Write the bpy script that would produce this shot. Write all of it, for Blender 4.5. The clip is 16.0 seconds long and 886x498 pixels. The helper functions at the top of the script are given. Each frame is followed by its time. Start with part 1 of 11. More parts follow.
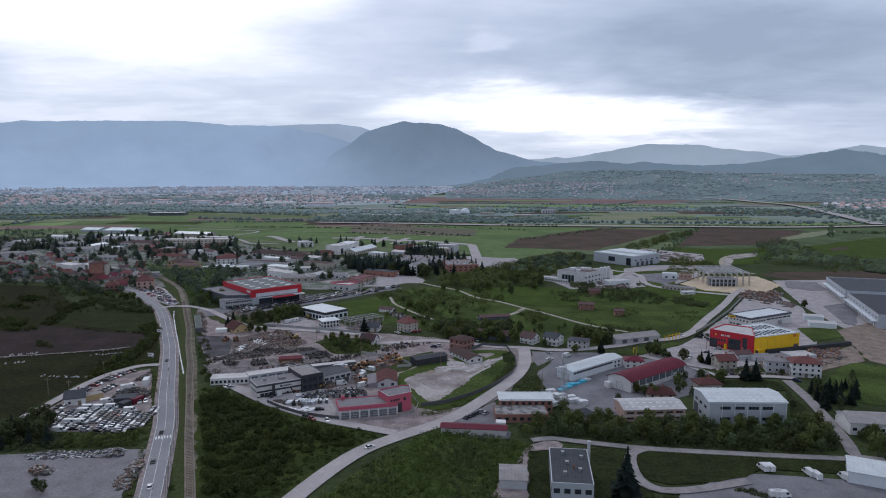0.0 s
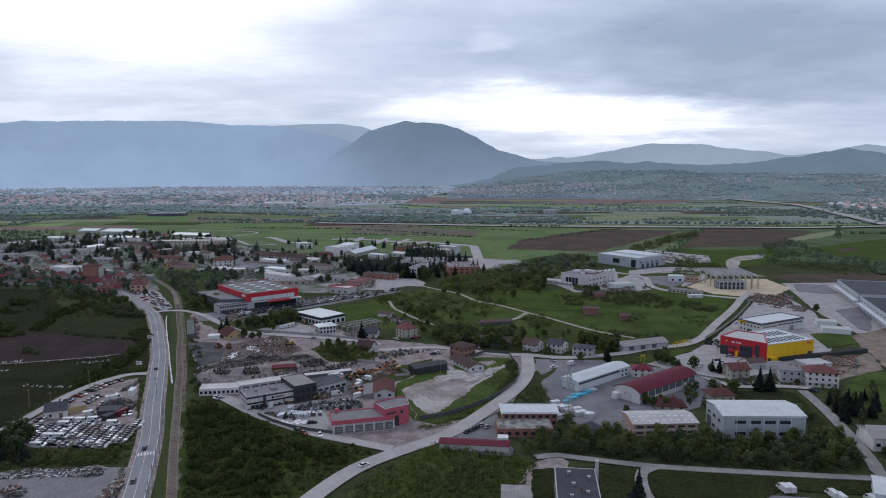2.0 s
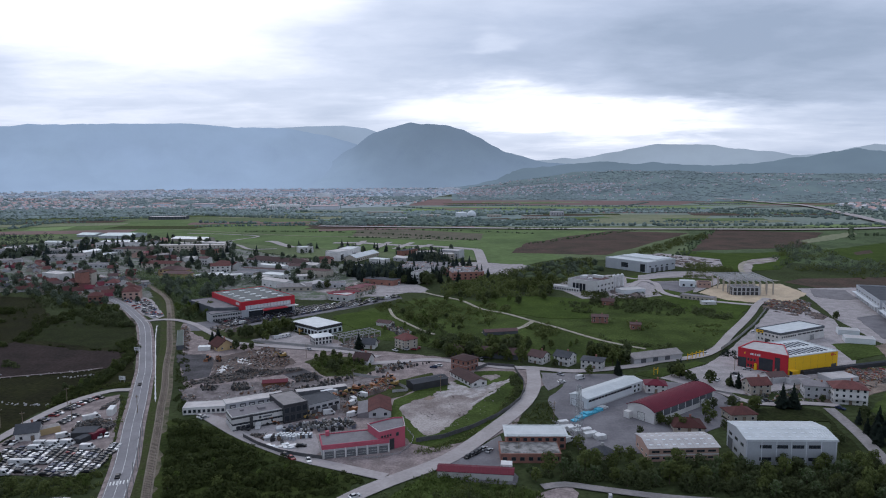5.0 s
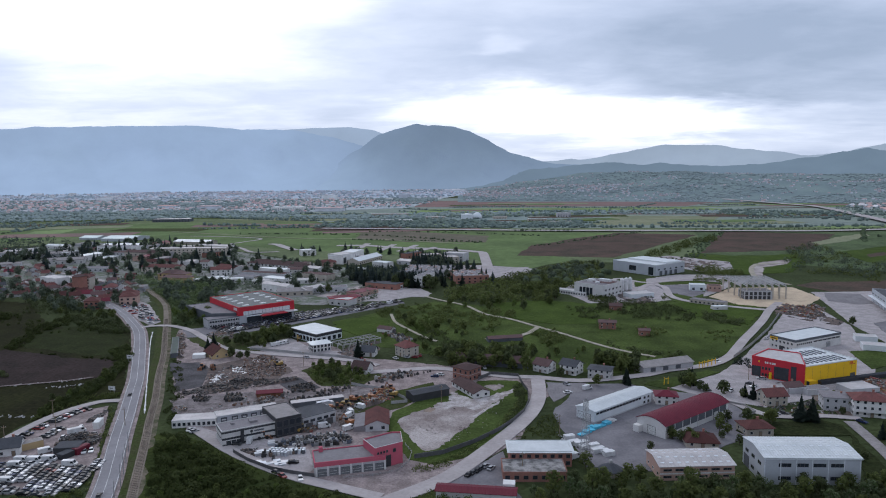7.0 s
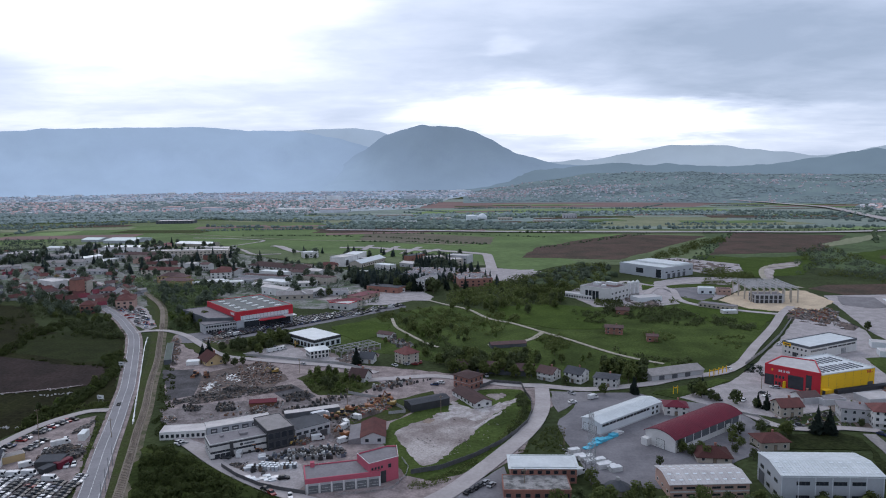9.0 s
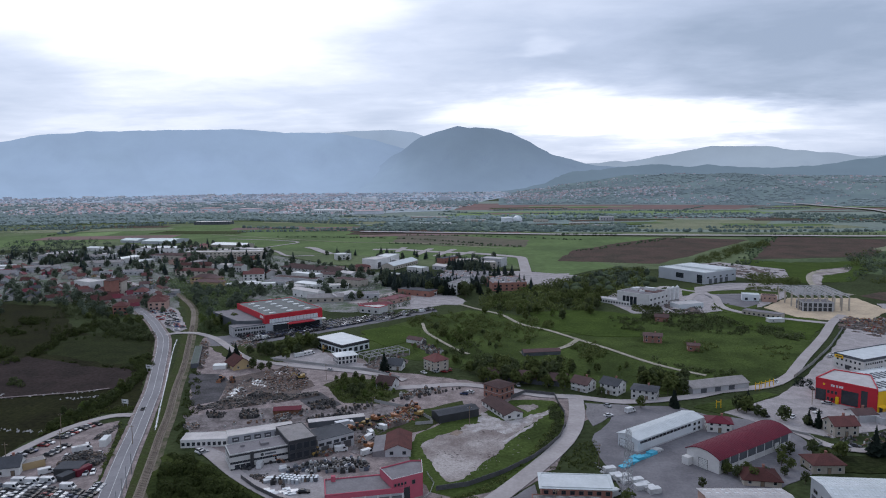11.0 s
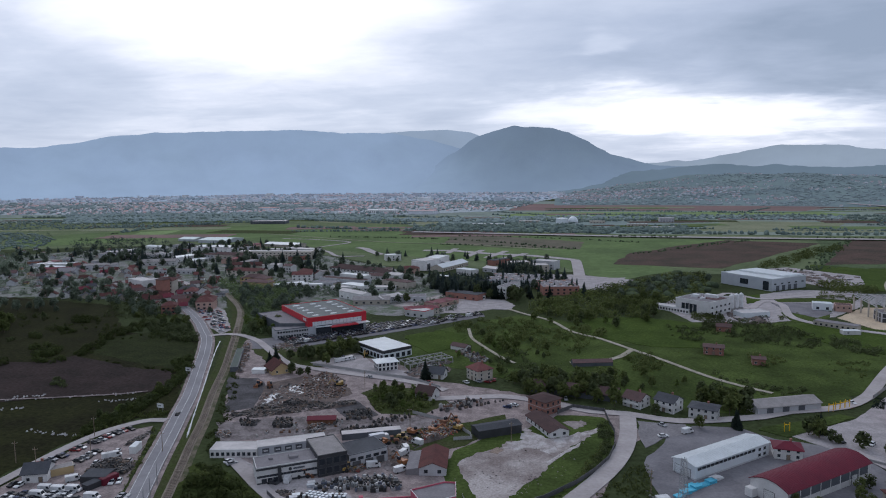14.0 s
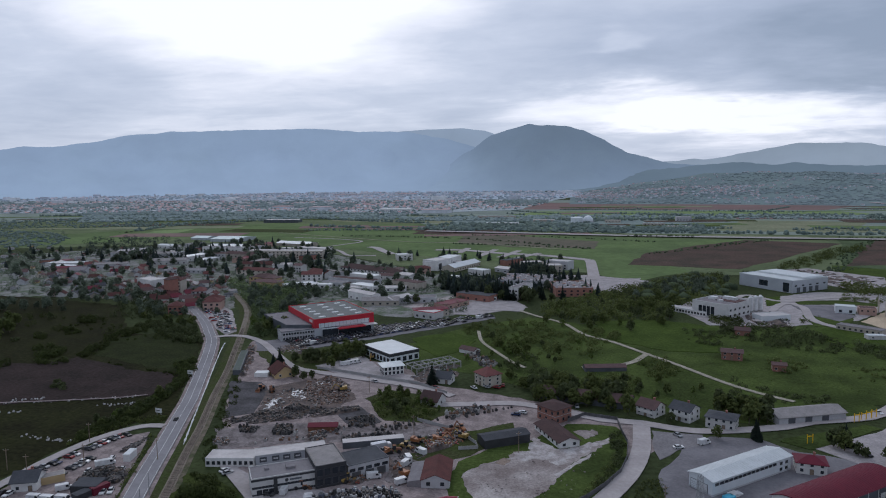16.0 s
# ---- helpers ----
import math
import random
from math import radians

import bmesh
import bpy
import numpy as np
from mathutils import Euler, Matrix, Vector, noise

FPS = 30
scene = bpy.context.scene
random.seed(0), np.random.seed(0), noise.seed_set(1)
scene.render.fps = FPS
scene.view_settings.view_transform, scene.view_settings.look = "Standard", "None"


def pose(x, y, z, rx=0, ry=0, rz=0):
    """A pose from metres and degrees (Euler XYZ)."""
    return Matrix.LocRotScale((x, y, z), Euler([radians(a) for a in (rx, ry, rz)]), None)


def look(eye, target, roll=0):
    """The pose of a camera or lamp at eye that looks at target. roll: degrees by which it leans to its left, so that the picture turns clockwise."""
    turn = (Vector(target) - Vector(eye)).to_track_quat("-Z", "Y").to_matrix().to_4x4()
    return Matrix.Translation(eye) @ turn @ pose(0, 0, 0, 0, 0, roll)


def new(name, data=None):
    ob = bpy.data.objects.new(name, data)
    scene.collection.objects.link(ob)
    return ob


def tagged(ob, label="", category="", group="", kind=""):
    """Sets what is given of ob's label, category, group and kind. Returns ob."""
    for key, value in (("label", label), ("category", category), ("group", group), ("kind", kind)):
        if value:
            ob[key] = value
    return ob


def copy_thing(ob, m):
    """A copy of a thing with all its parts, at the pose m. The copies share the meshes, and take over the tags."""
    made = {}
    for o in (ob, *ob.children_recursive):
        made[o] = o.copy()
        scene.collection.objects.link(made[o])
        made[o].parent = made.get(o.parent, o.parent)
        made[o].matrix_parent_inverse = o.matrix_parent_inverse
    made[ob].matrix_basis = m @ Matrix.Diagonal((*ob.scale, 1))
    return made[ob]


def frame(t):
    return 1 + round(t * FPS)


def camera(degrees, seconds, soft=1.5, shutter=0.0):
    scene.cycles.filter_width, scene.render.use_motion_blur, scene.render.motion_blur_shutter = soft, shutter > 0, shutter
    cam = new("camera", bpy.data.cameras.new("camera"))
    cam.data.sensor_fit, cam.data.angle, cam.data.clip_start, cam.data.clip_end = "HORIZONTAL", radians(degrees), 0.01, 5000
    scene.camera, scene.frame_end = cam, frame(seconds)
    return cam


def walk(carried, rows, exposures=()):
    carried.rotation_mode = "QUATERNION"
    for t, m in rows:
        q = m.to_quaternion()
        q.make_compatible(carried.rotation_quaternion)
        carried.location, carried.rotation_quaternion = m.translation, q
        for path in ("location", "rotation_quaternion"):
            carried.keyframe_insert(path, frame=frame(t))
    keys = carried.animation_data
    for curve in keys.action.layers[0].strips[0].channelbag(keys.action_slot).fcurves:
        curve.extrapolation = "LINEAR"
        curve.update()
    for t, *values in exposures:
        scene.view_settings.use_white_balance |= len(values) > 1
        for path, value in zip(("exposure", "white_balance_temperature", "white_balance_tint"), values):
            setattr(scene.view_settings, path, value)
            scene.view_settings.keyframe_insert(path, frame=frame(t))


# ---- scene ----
from collections import defaultdict

# the flight: seconds, place in metres, yaw, pitch and roll in degrees
cam = camera(65.85, 16.0, 1.05)
PATH = [
    (0, 0.00, 0.00, 105.00, -0.00, -6.71, 0.03),
    (1, 0.59, 7.55, 105.10, 0.08, -6.74, 0.05),
    (2, 1.34, 14.99, 105.41, 0.19, -6.73, 0.09),
    (3, 2.09, 22.00, 105.60, 0.28, -6.73, 0.16),
    (4, 2.97, 29.01, 105.88, 0.43, -6.67, 0.24),
    (6.5, 5.96, 46.27, 106.09, 1.08, -6.52, 0.45),
    (7, 6.65, 49.50, 106.19, 1.22, -6.49, 0.49),
    (8, 8.02, 55.75, 106.20, 1.51, -6.45, 0.56),
    (9, 9.36, 61.93, 106.16, 1.74, -6.41, 0.60),
    (11.5, 12.16, 76.99, 106.12, 5.70, -6.21, 0.60),
    (12, 12.92, 79.99, 106.13, 6.60, -6.19, 0.61),
    (12.5, 13.75, 82.96, 106.23, 7.47, -6.17, 0.61),
    (13, 14.52, 85.88, 106.28, 8.29, -6.18, 0.62),
    (13.5, 15.21, 88.70, 106.29, 9.04, -6.19, 0.62),
    (14, 15.83, 91.45, 106.23, 9.44, -6.21, 0.61),
    (14.5, 16.34, 94.29, 106.19, 9.79, -6.23, 0.61),
    (15, 16.91, 97.20, 106.18, 10.12, -6.25, 0.60),
    (16, 17.92, 103.12, 106.13, 10.73, -6.31, 0.63),
]
walk(cam, [(t, pose(x, y, z, 0, 0, yaw) @ pose(0, 0, 0, pitch) @ pose(0, 0, 0, 0, roll) @ pose(0, 0, 0, 90))
           for t, x, y, z, yaw, pitch, roll in PATH],
     [(0.0, 0.06, 6000, 15), (4.0, 0.06, 6000, 15), (6.5, 0.22, 6000, 15), (9.2, 0.27, 6000, 15), (11.5, 0.12, 6000, 15), (13.5, 0.02, 6000, 15), (16.0, -0.14, 6000, 15)])

# ---------------------------------------------------------------- sky and light
SUN_AZ, SUN_EL = -22.0, 38.0
# bearing, height, half widths in degrees, and how much brighter the cloud is there
CLOUD_GAPS = ((-24.5, 15.0, 15.0, 7.6, 0.85), (-34, 20, 30, 8, 0.20), (3.5, 5.0, 10.0, 2.0, 0.55), (12.5, 4.0, 9.0, 1.7, 0.50), (21.0, 3.4, 7.0, 1.0, 0.20),
              (29, 4.0, 5, 0.8, 0.10), (12, 1.6, 14, 1.2, 0.10), (9.5, 9.0, 10, 2.2, -0.12), (15.5, 6.0, 6, 0.8, -0.14), (27, 8.5, 11, 4.5, -0.42), (17, 12, 9, 3, -0.15),
              (-26, 4.0, 16, 1.0, 0.16), (3.7, 10.7, 1.8, 0.8, 0.2))


def sky():
    w = bpy.data.worlds.new("sky")
    scene.world = w
    w.use_nodes = True
    nt = w.node_tree
    nt.nodes.clear()
    N, K = nt.nodes.new, nt.links.new

    def m(op, a, b=None, c=None):
        n = N("ShaderNodeMath")
        n.operation = op
        for i, v in enumerate((a, b, c)):
            if v is None:
                continue
            if isinstance(v, (int, float)):
                n.inputs[i].default_value = v
            else:
                K(v, n.inputs[i])
        return n.outputs[0]

    tc = N("ShaderNodeTexCoord")
    sep = N("ShaderNodeSeparateXYZ")
    K(tc.outputs["Generated"], sep.inputs[0])
    x, y, z = sep.outputs
    az = m("MULTIPLY", m("ARCTAN2", x, y), 57.2958)
    el = m("MULTIPLY", m("ARCSINE", z), 57.2958)

    # the cloud layer is a level sheet: its pattern shrinks and flattens towards the horizon
    den = m("ADD", m("ABSOLUTE", z), 0.12)
    sheet = N("ShaderNodeCombineXYZ")
    K(m("DIVIDE", x, den), sheet.inputs[0])
    K(m("DIVIDE", y, den), sheet.inputs[1])

    def clouds(scale, detail, rough, dist, shift):
        mp = N("ShaderNodeMapping")
        mp.inputs["Scale"].default_value = (scale * 0.8, scale, scale)
        mp.inputs["Location"].default_value = (shift, shift * 0.7, shift * 1.3)
        K(sheet.outputs[0], mp.inputs[0])
        n = N("ShaderNodeTexNoise")
        n.inputs["Scale"].default_value = 1.0
        n.inputs["Detail"].default_value = detail
        n.inputs["Roughness"].default_value = rough
        n.inputs["Distortion"].default_value = dist
        K(mp.outputs[0], n.inputs["Vector"])
        return m("SUBTRACT", n.outputs["Fac"], 0.5)

    az = m("ADD", az, m("MULTIPLY", clouds(1.3, 4, 0.55, 0.2, 4.1), 16.0))
    el = m("ADD", el, m("MULTIPLY", clouds(1.5, 5, 0.58, 0.2, 9.7), 5.5))

    def blob(a0, e0, sa, se):
        """1 inside an oval of the given half widths in degrees, falling to 0 over its rim."""
        u = m("POWER", m("ABSOLUTE", m("DIVIDE", m("SUBTRACT", az, a0), sa)), 2.0)
        v = m("POWER", m("ABSOLUTE", m("DIVIDE", m("SUBTRACT", el, e0), se)), 2.0)
        return m("EXPONENT", m("MULTIPLY", m("POWER", m("ADD", u, v), 1.5), -1.0))

    v = m("ADD", m("MULTIPLY", clouds(0.9, 7, 0.55, 0.3, 1.3), 0.66), m("MULTIPLY", clouds(2.8, 8, 0.6, 0.4, 6.2), 0.34))
    v = m("ADD", v, 0.43)
    # thin cloud in front of the sun, the bright gap over the hill and its tail, heavier cloud above the gap
    for a0, e0, sa, se, k in CLOUD_GAPS:
        v = m("ADD", v, m("MULTIPLY", blob(a0, e0, sa, se), k))
    ramp = N("ShaderNodeValToRGB")
    e = ramp.color_ramp.elements
    e[0].position, e[0].color = 0.0, (0.34, 0.41, 0.50, 1)
    e[1].position, e[1].color = 1.0, (1.15, 1.17, 1.2, 1)
    for p, c in ((0.30, (0.50, 0.57, 0.67, 1)), (0.55, (0.68, 0.74, 0.82, 1)), (0.78, (0.93, 0.96, 1.0, 1))):
        k = ramp.color_ramp.elements.new(p)
        k.color = c
    K(v, ramp.inputs[0])
    nish = N("ShaderNodeTexSky")
    nish.sky_type = "NISHITA"
    nish.sun_disc = False
    nish.sun_elevation, nish.sun_rotation = radians(SUN_EL), radians(SUN_AZ)
    b1, b2 = N("ShaderNodeBackground"), N("ShaderNodeBackground")
    K(nish.outputs[0], b1.inputs[0])
    b1.inputs[1].default_value = 0.06
    K(ramp.outputs[0], b2.inputs[0])
    b2.inputs[1].default_value = 1.0
    mix = N("ShaderNodeMixShader")
    mix.inputs[0].default_value = 0.92
    K(b1.outputs[0], mix.inputs[1])
    K(b2.outputs[0], mix.inputs[2])
    out = N("ShaderNodeOutputWorld")
    K(mix.outputs[0], out.inputs[0])


sky()
sun_data = bpy.data.lights.new("sun", "SUN")
sun_data.energy, sun_data.angle, sun_data.color = 0.7, radians(25), (1.0, 0.95, 0.88)
sun = new("sun", sun_data)
_d = Vector((math.sin(radians(SUN_AZ)) * math.cos(radians(SUN_EL)), math.cos(radians(SUN_AZ)) * math.cos(radians(SUN_EL)), math.sin(radians(SUN_EL))))
sun.matrix_world = look((_d * 400)[:], (0, 0, 0))


# ---------------------------------------------------------------- materials
def mat(name, col, rough=0.85, metal=0.0, col2=None, big=20.0, fine=1.2, amount=0.5, speck=0.18, bump=0.15, rnd=0.0, island=(), spec=0.3):
    """A surface with two scales of variation in world metres: col towards col2 over `big`, and brightness grain over `fine`."""
    ma = bpy.data.materials.new(name)
    ma.use_nodes = True
    nt = ma.node_tree
    N, K = nt.nodes.new, nt.links.new
    bs = nt.nodes["Principled BSDF"]
    bs.inputs["Roughness"].default_value, bs.inputs["Metallic"].default_value = rough, metal
    bs.inputs["Specular IOR Level"].default_value = spec
    col2 = col2 or tuple(c * 0.62 for c in col)
    geo = N("ShaderNodeNewGeometry")

    def noise_at(size, detail):
        n = N("ShaderNodeTexNoise")
        n.inputs["Scale"].default_value, n.inputs["Detail"].default_value = 1.0 / size, detail
        n.inputs["Roughness"].default_value = 0.6
        K(geo.outputs["Position"], n.inputs["Vector"])
        return n.outputs["Fac"]

    f1, f2 = noise_at(big, 4), noise_at(fine, 3)
    ramp = N("ShaderNodeMapRange")
    ramp.inputs["From Min"].default_value, ramp.inputs["From Max"].default_value = 0.5 - 0.22 / max(amount, 0.05) * 0.5, 0.5 + 0.22 / max(amount, 0.05) * 0.5
    K(f1, ramp.inputs["Value"])
    mx = N("ShaderNodeMix")
    mx.data_type = "RGBA"
    K(ramp.outputs[0], mx.inputs["Factor"])
    if island:
        cr = N("ShaderNodeValToRGB")
        cr.color_ramp.interpolation = "CONSTANT"
        els = cr.color_ramp.elements
        els[0].color = (*island[0], 1)
        els[1].position, els[1].color = 1.0 / len(island), (*island[1], 1)
        for i in range(2, len(island)):
            els.new(i / len(island)).color = (*island[i], 1)
        K(geo.outputs["Random Per Island"], cr.inputs[0])
        K(cr.outputs[0], mx.inputs["A"])
        dk = N("ShaderNodeMix")
        dk.data_type, dk.blend_type = "RGBA", "MULTIPLY"
        dk.inputs["Factor"].default_value = 1.0
        K(cr.outputs[0], dk.inputs["A"])
        dk.inputs["B"].default_value = (0.72, 0.72, 0.7, 1)
        K(dk.outputs["Result"], mx.inputs["B"])
    else:
        mx.inputs["A"].default_value, mx.inputs["B"].default_value = (*col, 1), (*col2, 1)
    hsv = N("ShaderNodeHueSaturation")
    K(mx.outputs["Result"], hsv.inputs["Color"])
    mr = N("ShaderNodeMapRange")
    mr.inputs["From Min"].default_value, mr.inputs["From Max"].default_value = 0.25, 0.75
    mr.inputs["To Min"].default_value, mr.inputs["To Max"].default_value = 1 - speck, 1 + speck
    K(f2, mr.inputs["Value"])
    val = mr.outputs[0]
    if rnd:
        oi = N("ShaderNodeObjectInfo")
        r2 = N("ShaderNodeMapRange")
        r2.inputs["To Min"].default_value, r2.inputs["To Max"].default_value = 1 - rnd, 1 + rnd
        K(oi.outputs["Random"], r2.inputs["Value"])
        ml = N("ShaderNodeMath")
        ml.operation = "MULTIPLY"
        K(val, ml.inputs[0])
        K(r2.outputs[0], ml.inputs[1])
        val = ml.outputs[0]
    K(val, hsv.inputs["Value"])
    K(hsv.outputs[0], bs.inputs["Base Color"])
    if bump:
        bp = N("ShaderNodeBump")
        bp.inputs["Strength"].default_value, bp.inputs["Distance"].default_value = bump, fine * 0.3
        K(f2, bp.inputs["Height"])
        K(bp.outputs[0], bs.inputs["Normal"])
    return ma


def leaf_mat(name, a, b, c):
    """Foliage: clumps take a shade between three greens, the crown as a whole drifts a little, and some light passes through the leaves."""
    ma = mat(name, a, 0.75, 0, island=(a, b, c, b, a), big=6, fine=1.6, amount=0.6, speck=0.16, bump=0, rnd=0.2, spec=0.04)
    nt = ma.node_tree
    bs, out = nt.nodes["Principled BSDF"], nt.nodes["Material Output"]
    through_leaf, mix = nt.nodes.new("ShaderNodeBsdfTranslucent"), nt.nodes.new("ShaderNodeMixShader")
    mix.inputs[0].default_value = 0.45
    nt.links.new(bs.inputs["Base Color"].links[0].from_socket, through_leaf.inputs[0])
    nt.links.new(bs.outputs[0], mix.inputs[1])
    nt.links.new(through_leaf.outputs[0], mix.inputs[2])
    nt.links.new(mix.outputs[0], out.inputs[0])
    return ma


G_LAND = mat("land_grass", (0.052, 0.066, 0.028), 0.95, col2=(0.036, 0.046, 0.021), big=60, fine=2.5, amount=0.9, speck=0.4, bump=0.4, spec=0.02)
G_MEADOW = mat("meadow_grass", (0.066, 0.092, 0.026), 0.95, col2=(0.037, 0.052, 0.016), big=30, fine=1.4, amount=1.0, speck=0.4, bump=0.5, spec=0.02)
G_LAWN = mat("lush_grass", (0.057, 0.084, 0.019), 0.95, col2=(0.042, 0.064, 0.015), big=20, fine=1.6, amount=0.9, speck=0.35, bump=0.4, spec=0.02)
# the next three grasses are lightened in base colour to stand for haze
G_MIDPLAIN = mat("haze_tinted_mid_grass", (0.135, 0.165, 0.085), 0.95, col2=(0.098, 0.122, 0.064), big=70, fine=6, amount=0.9, speck=0.25, bump=0.2, spec=0.02)
G_FARPLAIN = mat("haze_tinted_plain_grass", (0.221, 0.260, 0.217), 0.95, col2=(0.176, 0.209, 0.187), big=110, fine=14, amount=0.9, speck=0.2, bump=0.1, spec=0.02)
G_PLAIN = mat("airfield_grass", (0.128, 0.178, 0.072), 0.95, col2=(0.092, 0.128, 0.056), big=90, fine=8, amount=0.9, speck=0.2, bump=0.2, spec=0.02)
G_PASTURE = mat("pasture_grass", (0.025, 0.027, 0.011), 0.95, col2=(0.018, 0.018, 0.009), big=22, fine=2.0, amount=0.9, speck=0.5, bump=0.5, spec=0.02)
G_SCRUBGREEN = mat("rough_green_scrub", (0.029, 0.037, 0.014), 0.95, col2=(0.021, 0.025, 0.011), big=10, fine=1.4, amount=0.9, speck=0.5, bump=0.5, spec=0.02)
G_BROWNFIELD = mat("dark_bare_soil", (0.046, 0.034, 0.032), 0.95, col2=(0.032, 0.026, 0.024), big=18, fine=1.6, amount=0.9, speck=0.4, bump=0.5, spec=0.02)
G_SCRUBLAND = mat("rank_dark_grass", (0.048, 0.062, 0.018), 0.95, col2=(0.027, 0.037, 0.012), big=24, fine=1.6, amount=1.0, speck=0.4, bump=0.5, spec=0.02)
G_VERGE = mat("verge_grass", (0.046, 0.061, 0.020), 0.95, col2=(0.055, 0.059, 0.028), big=8, fine=1.0, amount=0.8, speck=0.4, bump=0.5, spec=0.02)
G_PLOUGH = mat("ploughed_soil", (0.100, 0.068, 0.057), 0.95, col2=(0.064, 0.054, 0.042), big=34, fine=2.5, amount=0.8, speck=0.35, bump=0.5, spec=0.02)
# the next three field colours are paled for the haze of distance
G_PLOUGH_FAR = mat("haze_tinted_red_soil", (0.215, 0.142, 0.132), 0.95, col2=(0.175, 0.125, 0.116), big=120, fine=12, amount=0.8, speck=0.12, bump=0.2, spec=0.02)
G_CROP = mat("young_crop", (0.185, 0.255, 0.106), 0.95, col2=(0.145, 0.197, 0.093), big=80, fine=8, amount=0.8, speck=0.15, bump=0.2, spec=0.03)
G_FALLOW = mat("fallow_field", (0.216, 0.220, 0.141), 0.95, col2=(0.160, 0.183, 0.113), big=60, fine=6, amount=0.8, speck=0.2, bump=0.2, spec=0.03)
G_STUBBLE = mat("brown_stubble", (0.150, 0.128, 0.102), 0.95, col2=(0.110, 0.108, 0.076), big=40, fine=5, amount=0.8, speck=0.2, bump=0.2, spec=0.02)
# haze is put into the next two colours as a lighter tone
G_EASTPLAIN = mat("haze_tinted_rough_grass", (0.092, 0.124, 0.062), 0.95, col2=(0.066, 0.088, 0.046), big=50, fine=5, amount=1.0, speck=0.3, bump=0.2, spec=0.02)
G_FARSCRUB = mat("haze_tinted_scrub_ground", (0.206, 0.254, 0.237), 0.95, col2=(0.168, 0.211, 0.204), big=60, fine=8, amount=0.9, speck=0.2, bump=0.1, spec=0.02)
G_GRAVEL = mat("dusty_gravel", (0.295, 0.245, 0.235), 0.95, col2=(0.194, 0.160, 0.153), big=5, fine=0.8, amount=1.1, speck=0.3, bump=0.3, spec=0.03)
G_DUST = mat("pale_rubble_dust", (0.380, 0.345, 0.328), 0.95, col2=(0.205, 0.172, 0.162), big=16, fine=0.8, amount=0.9, speck=0.3, bump=0.4, spec=0.03)
M_SLAB = mat("broken_pale_concrete", (0.43, 0.405, 0.395), 0.92, col2=(0.27, 0.24, 0.23), big=4, fine=0.7, amount=0.9, speck=0.25, bump=0.3, spec=0.04)
G_SAND = mat("yellow_sand", (0.52, 0.42, 0.30), 0.95, col2=(0.42, 0.34, 0.25), big=10, fine=1.5, amount=0.8, speck=0.15, bump=0.3, spec=0.03)
G_EARTH = mat("bare_brown_earth", (0.255, 0.200, 0.165), 0.95, col2=(0.165, 0.135, 0.115), big=6, fine=0.9, amount=1.0, speck=0.3, bump=0.5, spec=0.03)
G_DRYDIRT = mat("dry_weedy_dirt", (0.165, 0.138, 0.108), 0.95, col2=(0.075, 0.080, 0.045), big=6, fine=0.9, amount=1.0, speck=0.3, bump=0.4, spec=0.03)
G_TARMAC = mat("yard_tarmac", (0.198, 0.190, 0.200), 0.9, col2=(0.146, 0.140, 0.150), big=12, fine=1.0, amount=0.9, speck=0.15, bump=0.15, spec=0.03)
G_LOT = mat("worn_lot_concrete", (0.215, 0.204, 0.209), 0.9, col2=(0.170, 0.160, 0.165), big=8, fine=0.8, amount=0.8, speck=0.25, bump=0.15, spec=0.05)
G_CONCRETE = mat("yard_concrete", (0.359, 0.330, 0.329), 0.9, col2=(0.284, 0.262, 0.261), big=6, fine=0.8, amount=1.1, speck=0.2, bump=0.15, spec=0.05)
G_CINDER = mat("dark_cinder", (0.105, 0.100, 0.105), 0.95, col2=(0.065, 0.062, 0.064), big=8, fine=0.8, amount=0.9, speck=0.3, bump=0.3, spec=0.03)
G_SCRAPEARTH = mat("scrap_yard_earth", (0.150, 0.118, 0.105), 0.95, col2=(0.095, 0.080, 0.075), big=4, fine=0.8, amount=1.0, speck=0.35, bump=0.4, spec=0.03)
G_OILY = mat("oily_gravel", (0.224, 0.198, 0.195), 0.95, col2=(0.125, 0.108, 0.106), big=5, fine=0.9, amount=1.0, speck=0.35, bump=0.4, spec=0.04)
G_TOWNGREEN = mat("garden_ground", (0.235, 0.228, 0.225), 0.95, col2=(0.100, 0.126, 0.082), big=12, fine=2, amount=1.1, speck=0.35, bump=0.3, spec=0.03)
M_ROAD = mat("worn_asphalt", (0.250, 0.241, 0.250), 0.9, col2=(0.209, 0.201, 0.210), big=22, fine=1.2, amount=0.6, speck=0.12, bump=0.1, spec=0.08)
M_ROAD_PALE = mat("dusty_asphalt", (0.394, 0.360, 0.352), 0.92, col2=(0.310, 0.282, 0.276), big=16, fine=1.4, amount=0.6, speck=0.12, bump=0.1, spec=0.08)
M_LANE = mat("old_lane_asphalt", (0.270, 0.250, 0.246), 0.92, col2=(0.200, 0.186, 0.182), big=9, fine=1.2, amount=0.8, speck=0.18, bump=0.1, spec=0.06)
M_TRACK = mat("dirt_track", (0.36, 0.325, 0.270), 0.95, col2=(0.25, 0.235, 0.180), big=6, fine=0.8, amount=0.9, speck=0.2, bump=0.3, spec=0.08)
M_BALLAST = mat("rail_ballast", (0.215, 0.185, 0.150), 0.95, col2=(0.150, 0.130, 0.105), big=10, fine=0.6, amount=0.8, speck=0.3, bump=0.6, spec=0.08)
M_RAIL = mat("rail_steel", (0.16, 0.115, 0.095), 0.5, 0.5, big=4, fine=0.5)
M_SLEEPER = mat("sleeper_wood", (0.150, 0.124, 0.102), 0.9, big=3, fine=0.3, spec=0.05)
